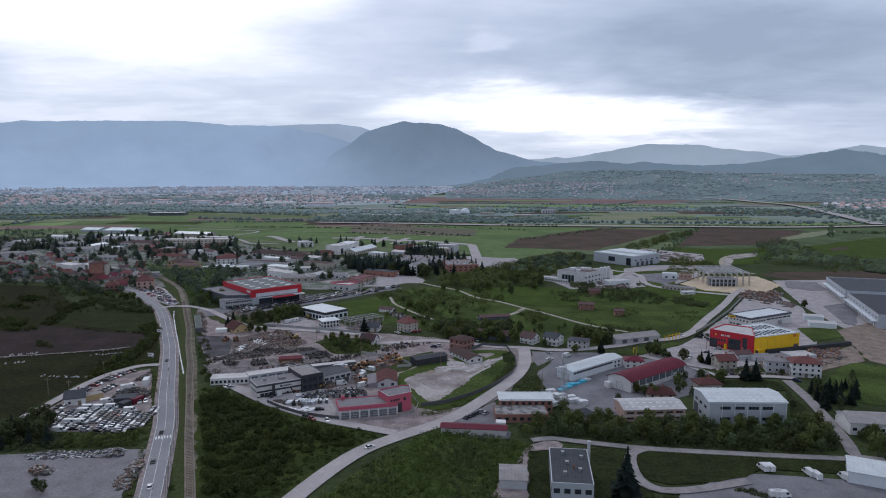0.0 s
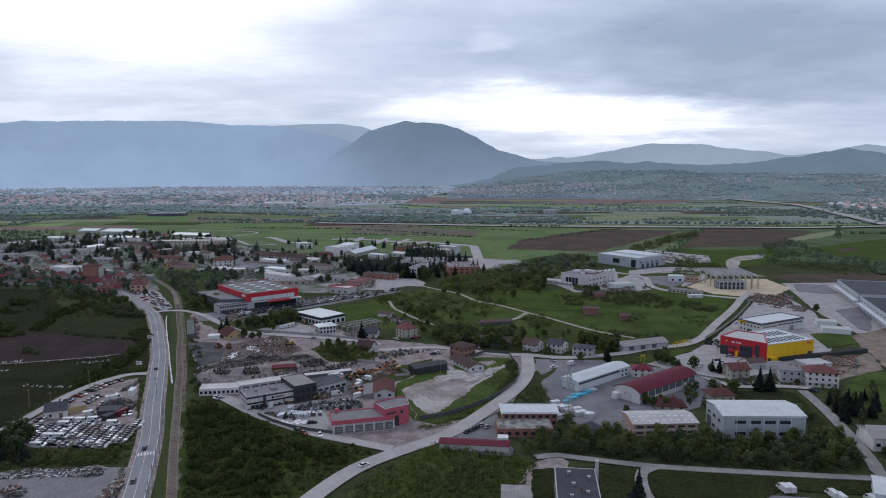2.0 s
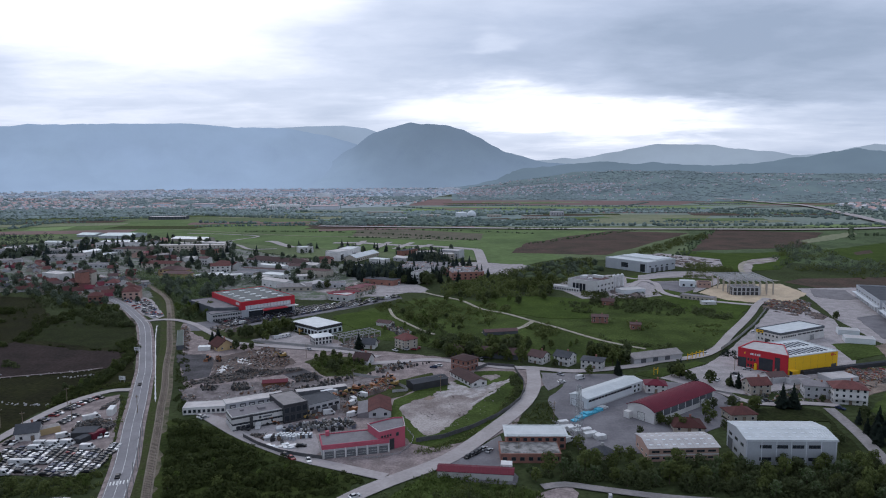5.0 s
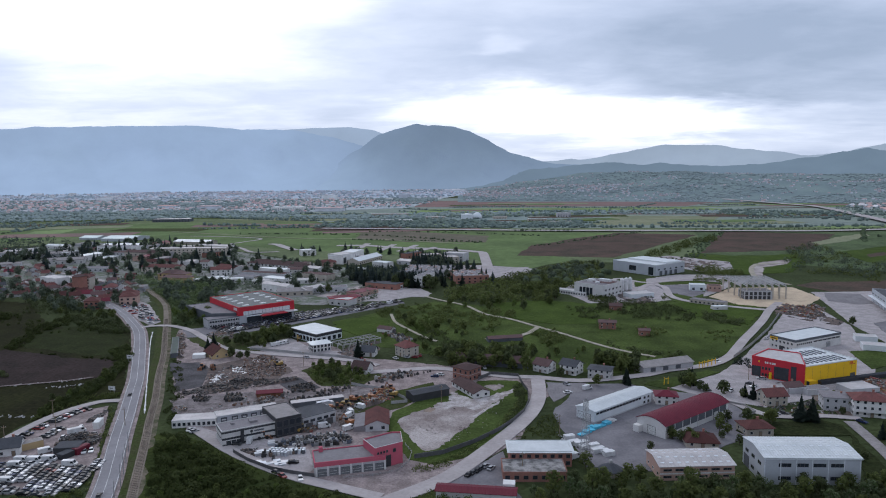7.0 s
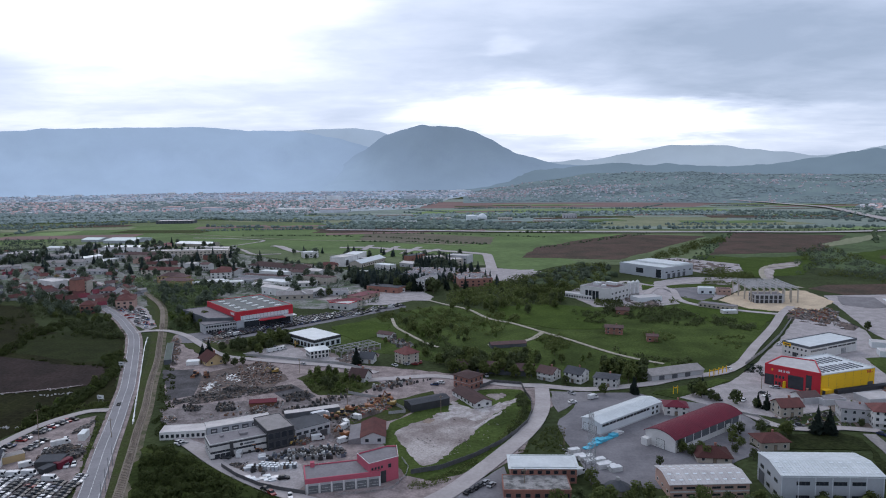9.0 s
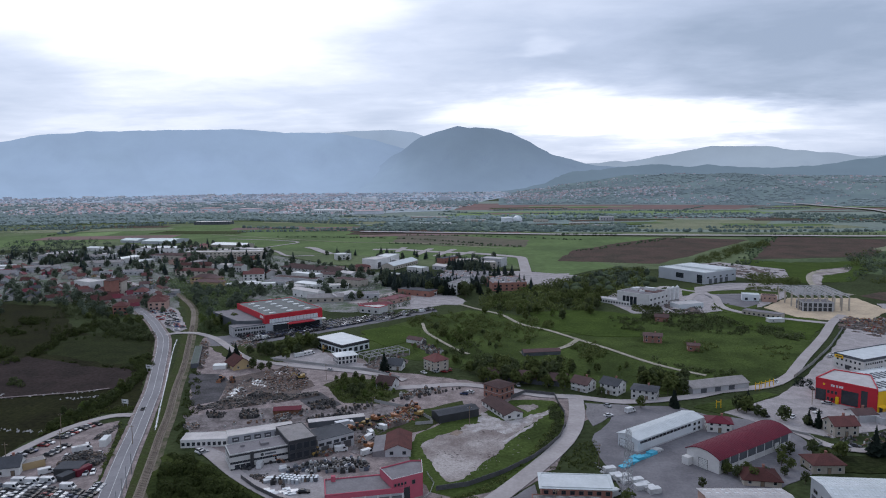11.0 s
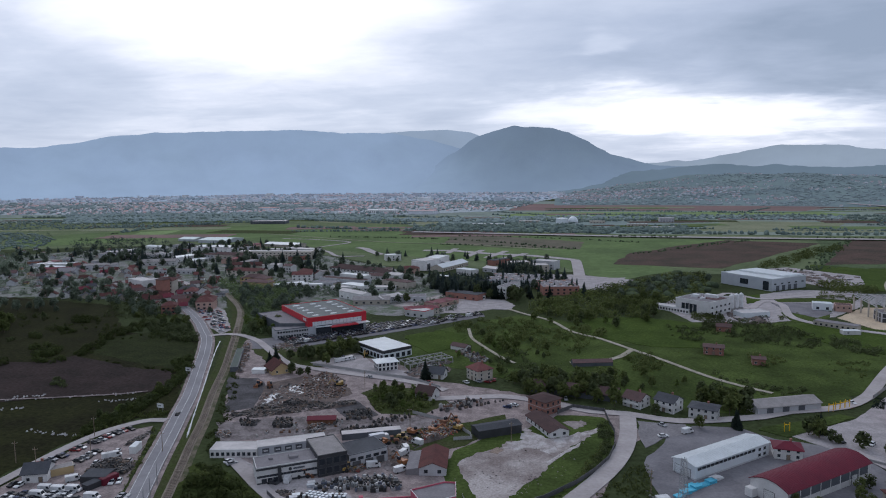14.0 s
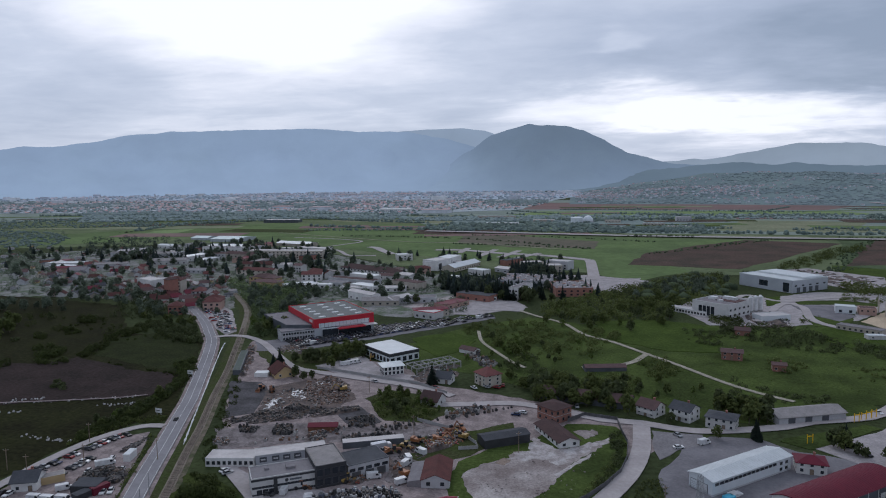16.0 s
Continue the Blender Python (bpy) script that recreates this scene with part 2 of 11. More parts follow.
M_PAINT = mat("road_paint", (0.72, 0.72, 0.70), 0.7, big=3, fine=0.4, amount=0.7, speck=0.2, bump=0)
M_WATER = mat("ditch_water", (0.42, 0.44, 0.44), 0.2, big=6, fine=0.8, bump=0.05)
M_KERB = mat("kerb_concrete", (0.46, 0.45, 0.44), 0.9, big=5, fine=0.5)

W_WHITE = mat("white_plaster", (0.60, 0.59, 0.575), 0.85, col2=(0.47, 0.46, 0.45), big=4, fine=0.5, speck=0.1, bump=0.05, rnd=0.18)
W_CREAM = mat("cream_plaster", (0.44, 0.395, 0.335), 0.85, col2=(0.34, 0.31, 0.265), big=4, fine=0.5, speck=0.08, bump=0.05, rnd=0.15)
W_OCHRE = mat("ochre_plaster", (0.46, 0.34, 0.18), 0.85, col2=(0.38, 0.28, 0.15), big=5, fine=0.5, speck=0.06, bump=0.05, rnd=0.1)
W_GREY = mat("grey_render", (0.440, 0.440, 0.451), 0.85, col2=(0.352, 0.352, 0.363), big=5, fine=0.5, speck=0.08, bump=0.05, rnd=0.1)
W_SALMON = mat("salmon_render", (0.44, 0.29, 0.24), 0.85, col2=(0.36, 0.24, 0.20), big=5, fine=0.5, speck=0.08, bump=0.05, rnd=0.12)
W_BRICK = mat("raw_brick", (0.290, 0.135, 0.105), 0.9, col2=(0.215, 0.108, 0.086), big=3, fine=0.35, speck=0.18, bump=0.15, rnd=0.08)
W_PANEL = mat("grey_metal_panel", (0.42, 0.44, 0.47), 0.5, 0.2, col2=(0.36, 0.38, 0.41), big=6, fine=0.6, speck=0.05, bump=0.03)
W_PALE = mat("pale_metal_panel", (0.62, 0.65, 0.67), 0.5, 0.15, col2=(0.55, 0.58, 0.60), big=6, fine=0.6, speck=0.05, bump=0.03)
W_BLACK = mat("black_cladding", (0.045, 0.047, 0.052), 0.5, big=4, fine=0.5, speck=0.1, bump=0.03)
W_DARK = mat("dark_grey_cladding", (0.10, 0.11, 0.125), 0.6, big=4, fine=0.5, speck=0.1, bump=0.03)
W_GATE = mat("grey_gate_glass", (0.17, 0.175, 0.185), 0.4, big=2, fine=0.4, speck=0.15, bump=0.03)
W_PINK = mat("crimson_pink_render", (0.44, 0.095, 0.135), 0.75, col2=(0.37, 0.080, 0.115), big=4, fine=0.5, speck=0.06, bump=0.03)
W_RED = mat("red_cladding", (0.46, 0.022, 0.035), 0.55, col2=(0.38, 0.020, 0.032), big=5, fine=0.5, speck=0.05, bump=0.03)
W_YELLOW = mat("yellow_cladding", (0.72, 0.43, 0.010), 0.55, col2=(0.64, 0.38, 0.010), big=5, fine=0.5, speck=0.05, bump=0.03)
R_WHITE = mat("white_sheet_roof", (0.58, 0.605, 0.61), 0.45, 0.1, col2=(0.47, 0.495, 0.50), big=4, fine=0.6, speck=0.08, bump=0.04, spec=0.1)
R_PALE = mat("weathered_sheet_roof", (0.502, 0.477, 0.471), 0.6, 0.1, col2=(0.359, 0.339, 0.333), big=4, fine=0.5, speck=0.14, bump=0.05, spec=0.1)
R_GREY = mat("grey_bitumen_roof", (0.227, 0.213, 0.221), 0.9, col2=(0.174, 0.163, 0.170), big=4, fine=0.7, speck=0.15, bump=0.08, spec=0.1)
R_GREENISH = mat("grey_green_sheet_roof", (0.147, 0.159, 0.154), 0.7, col2=(0.107, 0.118, 0.115), big=6, fine=0.6, speck=0.12, bump=0.05, spec=0.1)
R_DARK = mat("dark_bitumen_roof", (0.080, 0.083, 0.092), 0.85, col2=(0.055, 0.058, 0.065), big=5, fine=0.6, speck=0.15, bump=0.05, rnd=0.12, spec=0.1)
R_BLACK = mat("black_sheet_roof", (0.034, 0.038, 0.048), 0.7, col2=(0.025, 0.028, 0.035), big=4, fine=0.5, speck=0.15, bump=0.05, spec=0.05)
R_STAINED = mat("stained_terrace_roof", (0.290, 0.280, 0.272), 0.9, col2=(0.105, 0.102, 0.100), big=2.6, fine=0.5, amount=1.0, speck=0.25, bump=0.08, spec=0.05)
G_SHEDROOF = mat("mossy_sheet_roof", (0.060, 0.085, 0.070), 0.8, col2=(0.045, 0.060, 0.052), big=4, fine=0.5, speck=0.2, bump=0.05)
R_TEAL = mat("pale_teal_sheet_roof", (0.50, 0.575, 0.575), 0.5, 0.1, col2=(0.42, 0.49, 0.49), big=8, fine=0.8, speck=0.08, bump=0.04, spec=0.1)
R_MAROON = mat("maroon_sheet_roof", (0.135, 0.018, 0.032), 0.6, col2=(0.102, 0.016, 0.028), big=5, fine=0.6, speck=0.1, bump=0.04, spec=0.12)
R_TILE = mat("red_clay_tiles", (0.136, 0.055, 0.051), 0.85, col2=(0.092, 0.044, 0.041), big=3, fine=0.4, speck=0.2, bump=0.2, rnd=0.4, spec=0.08)
R_BROWN = mat("brown_clay_tiles", (0.115, 0.072, 0.069), 0.85, col2=(0.084, 0.057, 0.056), big=3, fine=0.4, speck=0.2, bump=0.2, rnd=0.35, spec=0.08)
R_ETERNIT = mat("grey_fibre_cement_roof", (0.292, 0.270, 0.264), 0.9, col2=(0.209, 0.196, 0.189), big=3, fine=0.5, speck=0.15, bump=0.12, rnd=0.12, spec=0.1)
M_GLASS = mat("window_glass", (0.030, 0.036, 0.045), 0.08, big=3, fine=1.0, bump=0, spec=0.6)
M_CARGLASS = mat("tinted_car_glass", (0.020, 0.023, 0.028), 0.2, big=3, fine=1.0, bump=0, spec=0.22)
M_FRAME = mat("window_frame_paint", (0.62, 0.62, 0.60), 0.6, big=2, fine=0.3, bump=0)
M_FRAME_DARK = mat("dark_window_frame", (0.10, 0.10, 0.105), 0.5, big=2, fine=0.3, bump=0)
M_STEEL = mat("galvanised_steel", (0.42, 0.43, 0.44), 0.5, 0.6, big=3, fine=0.4)
M_WOOD = mat("weathered_wood", (0.24, 0.185, 0.135), 0.9, big=2, fine=0.3, speck=0.25)
M_BARK = mat("bark", (0.120, 0.095, 0.072), 0.95, big=1.5, fine=0.2, speck=0.3, bump=0.5)
M_FENCE = mat("grey_concrete_wall", (0.34, 0.335, 0.33), 0.92, col2=(0.25, 0.245, 0.24), big=4, fine=0.4, speck=0.15)
M_RUST = mat("rusty_iron", (0.22, 0.105, 0.062), 0.85, 0.2, big=1.5, fine=0.3, speck=0.3)
M_TYRE = mat("black_rubber", (0.025, 0.025, 0.026), 0.85, big=2, fine=0.3)
M_ORANGE = mat("orange_machine_paint", (0.33, 0.130, 0.050), 0.5, col2=(0.22, 0.10, 0.05), big=1.5, fine=0.3, speck=0.25)
M_MACHINE = mat("yellow_machine_paint", (0.36, 0.23, 0.060), 0.5, col2=(0.25, 0.17, 0.06), big=1.5, fine=0.3, speck=0.25)
M_WHITE = mat("white_vehicle_paint", (0.66, 0.66, 0.66), 0.3, big=2, fine=0.4, speck=0.04, bump=0, spec=0.5)
M_CYAN = mat("cyan_tarpaulin", (0.10, 0.48, 0.66), 0.5, big=1.5, fine=0.3, speck=0.15)
PAINTS = [M_WHITE] + [mat("car_paint_" + n, c, 0.4, 0.0, big=2, fine=0.4, speck=0.04, bump=0, spec=0.25) for n, c in (
    ("silver", (0.36, 0.365, 0.38)), ("grey", (0.060, 0.062, 0.066)), ("black", (0.010, 0.010, 0.012)), ("blue", (0.025, 0.04, 0.10)), ("red", (0.22, 0.02, 0.022)))]
SCRAP = mat("mixed_scrap", (0.3, 0.3, 0.3), 0.7, 0.1, island=((0.09, 0.085, 0.085), (0.25, 0.235, 0.225), (0.17, 0.095, 0.065), (0.055, 0.055, 0.06), (0.38, 0.37, 0.36),
            (0.13, 0.12, 0.115), (0.22, 0.13, 0.09), (0.085, 0.08, 0.08)), big=2, fine=0.3, speck=0.25, bump=0.1)
SCRAP_DARK = mat("dark_machine_parts", (0.3, 0.3, 0.3), 0.7, 0.1, island=((0.05, 0.05, 0.052), (0.085, 0.08, 0.08), (0.12, 0.11, 0.105), (0.035, 0.035, 0.037), (0.16, 0.12, 0.095), (0.07, 0.065, 0.065)), big=2, fine=0.3, speck=0.25, bump=0.1)
SCRAP_BROWN = mat("rusty_scrap", (0.255, 0.270, 0.300), 0.8, 0.1, island=((0.190, 0.100, 0.066), (0.085, 0.062, 0.056), (0.270, 0.185, 0.140), (0.045, 0.038, 0.036), (0.340, 0.310, 0.300), (0.150, 0.080, 0.055), (0.060, 0.050, 0.048)), big=2, fine=0.3, speck=0.25, bump=0.1)
SCRAP_RED = mat("machine_parts", (0.3, 0.3, 0.3), 0.6, 0.1, island=((0.26, 0.110, 0.055), (0.14, 0.12, 0.11), (0.34, 0.32, 0.31), (0.19, 0.09, 0.055), (0.08, 0.075, 0.075),
            (0.28, 0.18, 0.065), (0.20, 0.18, 0.17), (0.24, 0.06, 0.05), (0.10, 0.09, 0.085)), big=2, fine=0.3, speck=0.25, bump=0.1)
SCRAP_WHITE = mat("white_appliances", (0.3, 0.3, 0.3), 0.6, 0.0, island=((0.52, 0.52, 0.52), (0.06, 0.06, 0.063), (0.22, 0.225, 0.23), (0.04, 0.04, 0.042), (0.36, 0.365, 0.37), (0.10, 0.115, 0.15), (0.03, 0.03, 0.03), (0.12, 0.105, 0.095), (0.075, 0.072, 0.07)), big=2, fine=0.3, speck=0.15, bump=0.05)
L_BROAD = leaf_mat("broadleaf", (0.113, 0.140, 0.049), (0.138, 0.162, 0.056), (0.093, 0.113, 0.041))
L_DARK = leaf_mat("dark_broadleaf", (0.082, 0.101, 0.048), (0.100, 0.120, 0.053), (0.067, 0.081, 0.039))
L_FRESH = leaf_mat("fresh_leaves", (0.103, 0.143, 0.040), (0.124, 0.166, 0.047), (0.084, 0.116, 0.034))
L_NEEDLE = leaf_mat("dark_needles", (0.030, 0.043, 0.036), (0.037, 0.051, 0.041), (0.025, 0.035, 0.030))
# four leaf copies with distance haze put in as a paler, bluer colour
L_TOWN = leaf_mat("hazed_green_leaves", (0.165, 0.205, 0.150), (0.190, 0.232, 0.165), (0.140, 0.176, 0.132))
L_TOWNDARK = leaf_mat("hazed_dark_leaves", (0.112, 0.140, 0.100), (0.132, 0.162, 0.112), (0.096, 0.120, 0.088))
L_FRESHFAR = leaf_mat("hazed_fresh_leaves", (0.160, 0.212, 0.100), (0.186, 0.240, 0.112), (0.134, 0.180, 0.088))
L_NEEDLEFAR = leaf_mat("hazed_needles", (0.058, 0.078, 0.074), (0.070, 0.092, 0.084), (0.048, 0.066, 0.064))
L_SCRUB = leaf_mat("dark_scrub_leaves", (0.054, 0.070, 0.024), (0.067, 0.084, 0.028), (0.044, 0.057, 0.021))
L_BLOSSOM = leaf_mat("pale_spring_leaves", (0.15, 0.18, 0.10), (0.11, 0.15, 0.07), (0.08, 0.12, 0.045))


# ---------------------------------------------------------------- mesh helpers
class Soup:
    """Corner and face lists for one mesh."""

    def __init__(self):
        self.v, self.f, self.n, self.soft = [], [], [], False

    def poly(self, pts):
        n = len(self.v)
        self.v += [tuple(p) for p in pts]
        self.f.append(tuple(range(n, n + len(pts))))
        return self

    def box(self, x0, y0, z0, x1, y1, z1, rz=0.0, top=1.0):
        """A box; rz turns it about its middle, top shrinks its upper face."""
        cx, cy = (x0 + x1) / 2, (y0 + y1) / 2
        hx, hy = (x1 - x0) / 2, (y1 - y0) / 2
        c, s = math.cos(radians(rz)), math.sin(radians(rz))
        n = len(self.v)
        for z, k in ((z0, 1.0), (z1, top)):
            for a, b in ((-hx, -hy), (hx, -hy), (hx, hy), (-hx, hy)):
                self.v.append((cx + k * (a * c - b * s), cy + k * (a * s + b * c), z))
        self.f += [(n, n + 3, n + 2, n + 1), (n + 4, n + 5, n + 6, n + 7), (n, n + 1, n + 5, n + 4), (n + 1, n + 2, n + 6, n + 5),
                   (n + 2, n + 3, n + 7, n + 6), (n + 3, n, n + 4, n + 7)]
        return self

    def prism(self, prof, a, b, axis="y"):
        """A closed profile, (u, z) counted round, run from a to b along an axis."""
        n, k = len(self.v), len(prof)
        for t in (a, b):
            self.v += [((u, t, z) if axis == "y" else (t, u, z)) for u, z in prof]
        self.f += [tuple(range(n + k - 1, n - 1, -1)), tuple(range(n + k, n + 2 * k))]
        self.f += [(n + i, n + (i + 1) % k, n + k + (i + 1) % k, n + k + i) for i in range(k)]
        return self

    def tube(self, p, q, r0, r1, k=6):
        p, q = Vector(p), Vector(q)
        d = (q - p).normalized()
        a = d.orthogonal().normalized()
        b = d.cross(a)
        n = len(self.v)
        for c, r in ((p, r0), (q, r1)):
            for i in range(k):
                t = 2 * math.pi * i / k
                self.v.append(tuple(c + a * (r * math.cos(t)) + b * (r * math.sin(t))))
        self.f += [(n + i, n + (i + 1) % k, n + k + (i + 1) % k, n + k + i) for i in range(k)]
        self.f += [tuple(range(n + k - 1, n - 1, -1)), tuple(range(n + k, n + 2 * k))]
        return self

    def mesh(self, name, material):
        me = bpy.data.meshes.new(name)
        me.from_pydata(self.v, [], self.f)
        me.materials.append(material)
        me.update()
        if self.soft or self.n:
            me.shade_smooth()
        if self.n and len(self.n) == len(self.f):
            me.normals_split_custom_set([q for q, f in zip(self.n, self.f) for _ in f])
        return me


def part(name, soup, material, parent=None, label="", m=None):
    """Links a Soup (or a ready mesh) as ONE mesh object under a thing or a part."""
    me = soup.mesh(name, material) if isinstance(soup, Soup) else soup
    ob = new(name, me)
    if parent is not None:
        ob.parent = parent
    if m is not None:
        ob.matrix_basis = m
    if label:
        tagged(ob, label)
    return ob


def thing(name, x, y, rz, label, category, group="", z=0.0):
    ob = new(name)
    ob.empty_display_size = 0.5
    ob.matrix_basis = pose(x, y, z, 0, 0, rz)
    return tagged(ob, label, category, group)


def inside(p, poly):
    x, y = p
    hit, j = False, len(poly) - 1
    for i in range(len(poly)):
        (xi, yi), (xj, yj) = poly[i], poly[j]
        if (yi > y) != (yj > y) and x < (xj - xi) * (y - yi) / (yj - yi) + xi:
            hit = not hit
        j = i
    return hit


def scatter(poly, n, rng, gap=0.0):
    """About n random places inside a polygon, no two nearer than gap."""
    xs, ys = [p[0] for p in poly], [p[1] for p in poly]
    out, grid, tries = [], defaultdict(list), 0
    while len(out) < n and tries < n * 12:
        tries += 1
        p = (rng.uniform(min(xs), max(xs)), rng.uniform(min(ys), max(ys)))
        if not inside(p, poly):
            continue
        if gap:
            k = (int(p[0] // gap), int(p[1] // gap))
            if any((p[0] - q[0]) ** 2 + (p[1] - q[1]) ** 2 < gap * gap for i in (-1, 0, 1) for j in (-1, 0, 1) for q in grid[(k[0] + i, k[1] + j)]):
                continue
            grid[k].append(p)
        out.append(p)
    return out


def smooth(pts, step=6.0):
    """A line through the points as a Catmull-Rom curve, with a point about every step metres."""
    p = [Vector((*q, 0)) for q in pts]
    p = [p[0] * 2 - p[1]] + p + [p[-1] * 2 - p[-2]]
    out = []
    for i in range(1, len(p) - 2):
        k = max(2, int((p[i + 1] - p[i]).length / step))
        for j in range(k):
            t = j / k
            a, b, c, d = p[i - 1:i + 3]
            out.append(0.5 * ((2 * b) + (c - a) * t + (2 * a - 5 * b + 4 * c - d) * t * t + (3 * b - a - 3 * c + d) * t ** 3))
    return out + [p[-2]]


def strip(line, left, right, z, soup=None, z1=None, start=0, end=None, every=None):
    """A band along a line, between two offsets to its right (minus: left), with a small rim."""
    s = soup or Soup()
    n = len(line)
    side = []
    for i in range(n):
        d = (line[min(i + 1, n - 1)] - line[max(i - 1, 0)]).normalized()
        side.append(Vector((d.y, -d.x, 0)))
    for i in range(n - 1):
        if every and i % every[0] >= every[1]:
            continue
        a, b, c, d = line[i] + side[i] * left, line[i] + side[i] * right, line[i + 1] + side[i + 1] * right, line[i + 1] + side[i + 1] * left
        s.poly([(q.x, q.y, z) for q in (a, b, c, d)])
        s.poly([(a.x, a.y, z - 0.2), (a.x, a.y, z), (d.x, d.y, z), (d.x, d.y, z - 0.2)])
        s.poly([(b.x, b.y, z), (b.x, b.y, z - 0.2), (c.x, c.y, z - 0.2), (c.x, c.y, z)])
    return s


def ragged(poly, rng, step=5.0, wob=1.2):
    out = []
    for i in range(len(poly)):
        a, b = Vector((*poly[i], 0)), Vector((*poly[(i + 1) % len(poly)], 0))
        k = max(1, int((b - a).length / step))
        for j in range(k):
            q = a.lerp(b, j / k)
            w = wob if j else wob * 0.3
            out.append((q.x + rng.uniform(-w, w), q.y + rng.uniform(-w, w)))
    return out


PATCHES = []


def patch(name, poly, material, z, label, wob=1.2, step=5.0):
    """A low sheet of another ground cover, with an uneven edge."""
    rng = random.Random(len(name) * 31 + int(abs(poly[0][0]) * 10))
    PATCHES.append(name)
    z += 0.003 * len(PATCHES)
    p = ragged(poly, rng, step, wob)
    if sum(p[i - 1][0] * p[i][1] - p[i][0] * p[i - 1][1] for i in range(len(p))) < 0:
        p.reverse()
    s = Soup().poly([(x, y, z) for x, y in p])
    n = len(p)
    s.v += [(x, y, -0.05) for x, y in p]
    s.f += [(i, i + n, (i + 1) % n + n, (i + 1) % n) for i in range(n)]
    return tagged(part(name, s, material), label, "ground", "", "structure")


# ---------------------------------------------------------------- ground
def ground():
    s = Soup()
    n, r = 24, 5200.0
    for i in range(n):
        for j in range(n):
            x0, x1 = -r + 2 * r * i / n, -r + 2 * r * (i + 1) / n
            y0, y1 = -600 + (r + 600) * j / n, -600 + (r + 600) * (j + 1) / n
            s.poly([(x0, y0, 0), (x1, y0, 0), (x1, y1, 0), (x0, y1, 0)])
    tagged(part("ground", s, G_LAND), "wide flat valley floor of grass and small fields", "ground", "", "structure")


ground()
PASTURE = [(-518.2, 639.5), (-350.6, 605.7), (-281, 515.6), (-216.1, 500.5), (-174.3, 410.7), (-154.6, 364.9), (-167.9, 360.2), (-178.9, 327.4), (-180.8, 296.7), (-183.9, 258.8), (-206.9, 223.6)]
patch("ground_mid_plain", [(-1900, 1400), (-900, 960), (-540, 1100), (-330, 1010), (-190, 870), (60, 830), (480, 850), (900, 850), (1700, 1300), (838, 1300), (126, 1320), (-95, 1380), (-352, 1620), (-700, 1760), (-968, 1630), (-1382, 1550)], G_MIDPLAIN, 0.0, "haze-paled green pastures round the airfield", 5, 40)
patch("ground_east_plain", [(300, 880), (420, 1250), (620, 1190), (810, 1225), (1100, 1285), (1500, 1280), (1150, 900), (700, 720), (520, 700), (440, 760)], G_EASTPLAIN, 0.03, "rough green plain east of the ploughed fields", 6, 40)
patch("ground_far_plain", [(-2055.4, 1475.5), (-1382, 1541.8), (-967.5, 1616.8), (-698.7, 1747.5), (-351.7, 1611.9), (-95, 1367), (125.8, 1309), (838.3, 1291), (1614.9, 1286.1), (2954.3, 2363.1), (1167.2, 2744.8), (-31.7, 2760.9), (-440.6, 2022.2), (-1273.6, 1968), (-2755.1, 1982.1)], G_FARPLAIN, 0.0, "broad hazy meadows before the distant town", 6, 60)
patch("ground_pasture", PASTURE, G_PASTURE, 0.03, "dull olive pasture on the slope beside the main road", 2)
patch("ground_brown_field", [(-351.3, 431), (-283.7, 436), (-270.6, 452.4), (-228, 437), (-190, 426.7), (-178.2, 407.8), (-185.2, 393.5), (-246.1, 371.1), (-276.2, 362.1)], G_BROWNFIELD, 0.07, "strip of dark bare soil in the pasture", 2)
patch("ground_scrub", [(-264.3, 458.8), (-277.9, 497.1), (-258.4, 520.5), (-216.4, 493.1), (-193.7, 454.4), (-193.9, 434.1), (-227.2, 444.4)], G_SCRUBGREEN, 0.06, "overgrown green corner of the pasture", 2)
AIRFIELD = [(-954.6, 1170.3), (-822.1, 1371.8), (-614.7, 1536.1), (-299, 1368.3), (-153.1, 1284.1), (149.1, 1232.2), (276.3, 1207.9), (111.4, 917.8), (144, 860.9), (78.2, 775.7), (51.3, 811.1), (11.9, 892.1), (-112.4, 939.4), (-180.3, 968.7), (-252.4, 999.9), (-427.6, 1135.8), (-625.5, 1190.4), (-825.8, 1010.7)]
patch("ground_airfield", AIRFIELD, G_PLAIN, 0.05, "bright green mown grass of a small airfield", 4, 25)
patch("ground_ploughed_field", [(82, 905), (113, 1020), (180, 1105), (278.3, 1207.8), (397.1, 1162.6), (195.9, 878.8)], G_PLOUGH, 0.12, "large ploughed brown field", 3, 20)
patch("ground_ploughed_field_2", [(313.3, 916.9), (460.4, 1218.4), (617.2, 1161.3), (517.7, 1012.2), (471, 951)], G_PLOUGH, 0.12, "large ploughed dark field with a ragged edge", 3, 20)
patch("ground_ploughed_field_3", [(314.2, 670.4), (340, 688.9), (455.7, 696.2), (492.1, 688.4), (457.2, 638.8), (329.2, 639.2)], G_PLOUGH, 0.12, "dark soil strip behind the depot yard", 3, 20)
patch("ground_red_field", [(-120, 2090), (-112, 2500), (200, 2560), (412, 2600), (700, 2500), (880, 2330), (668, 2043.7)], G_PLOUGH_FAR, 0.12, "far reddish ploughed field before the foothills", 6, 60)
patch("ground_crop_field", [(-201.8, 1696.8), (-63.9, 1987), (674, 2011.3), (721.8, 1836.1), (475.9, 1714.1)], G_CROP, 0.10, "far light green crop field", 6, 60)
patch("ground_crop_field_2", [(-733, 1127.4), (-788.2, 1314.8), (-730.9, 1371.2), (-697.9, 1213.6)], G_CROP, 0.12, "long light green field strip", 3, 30)
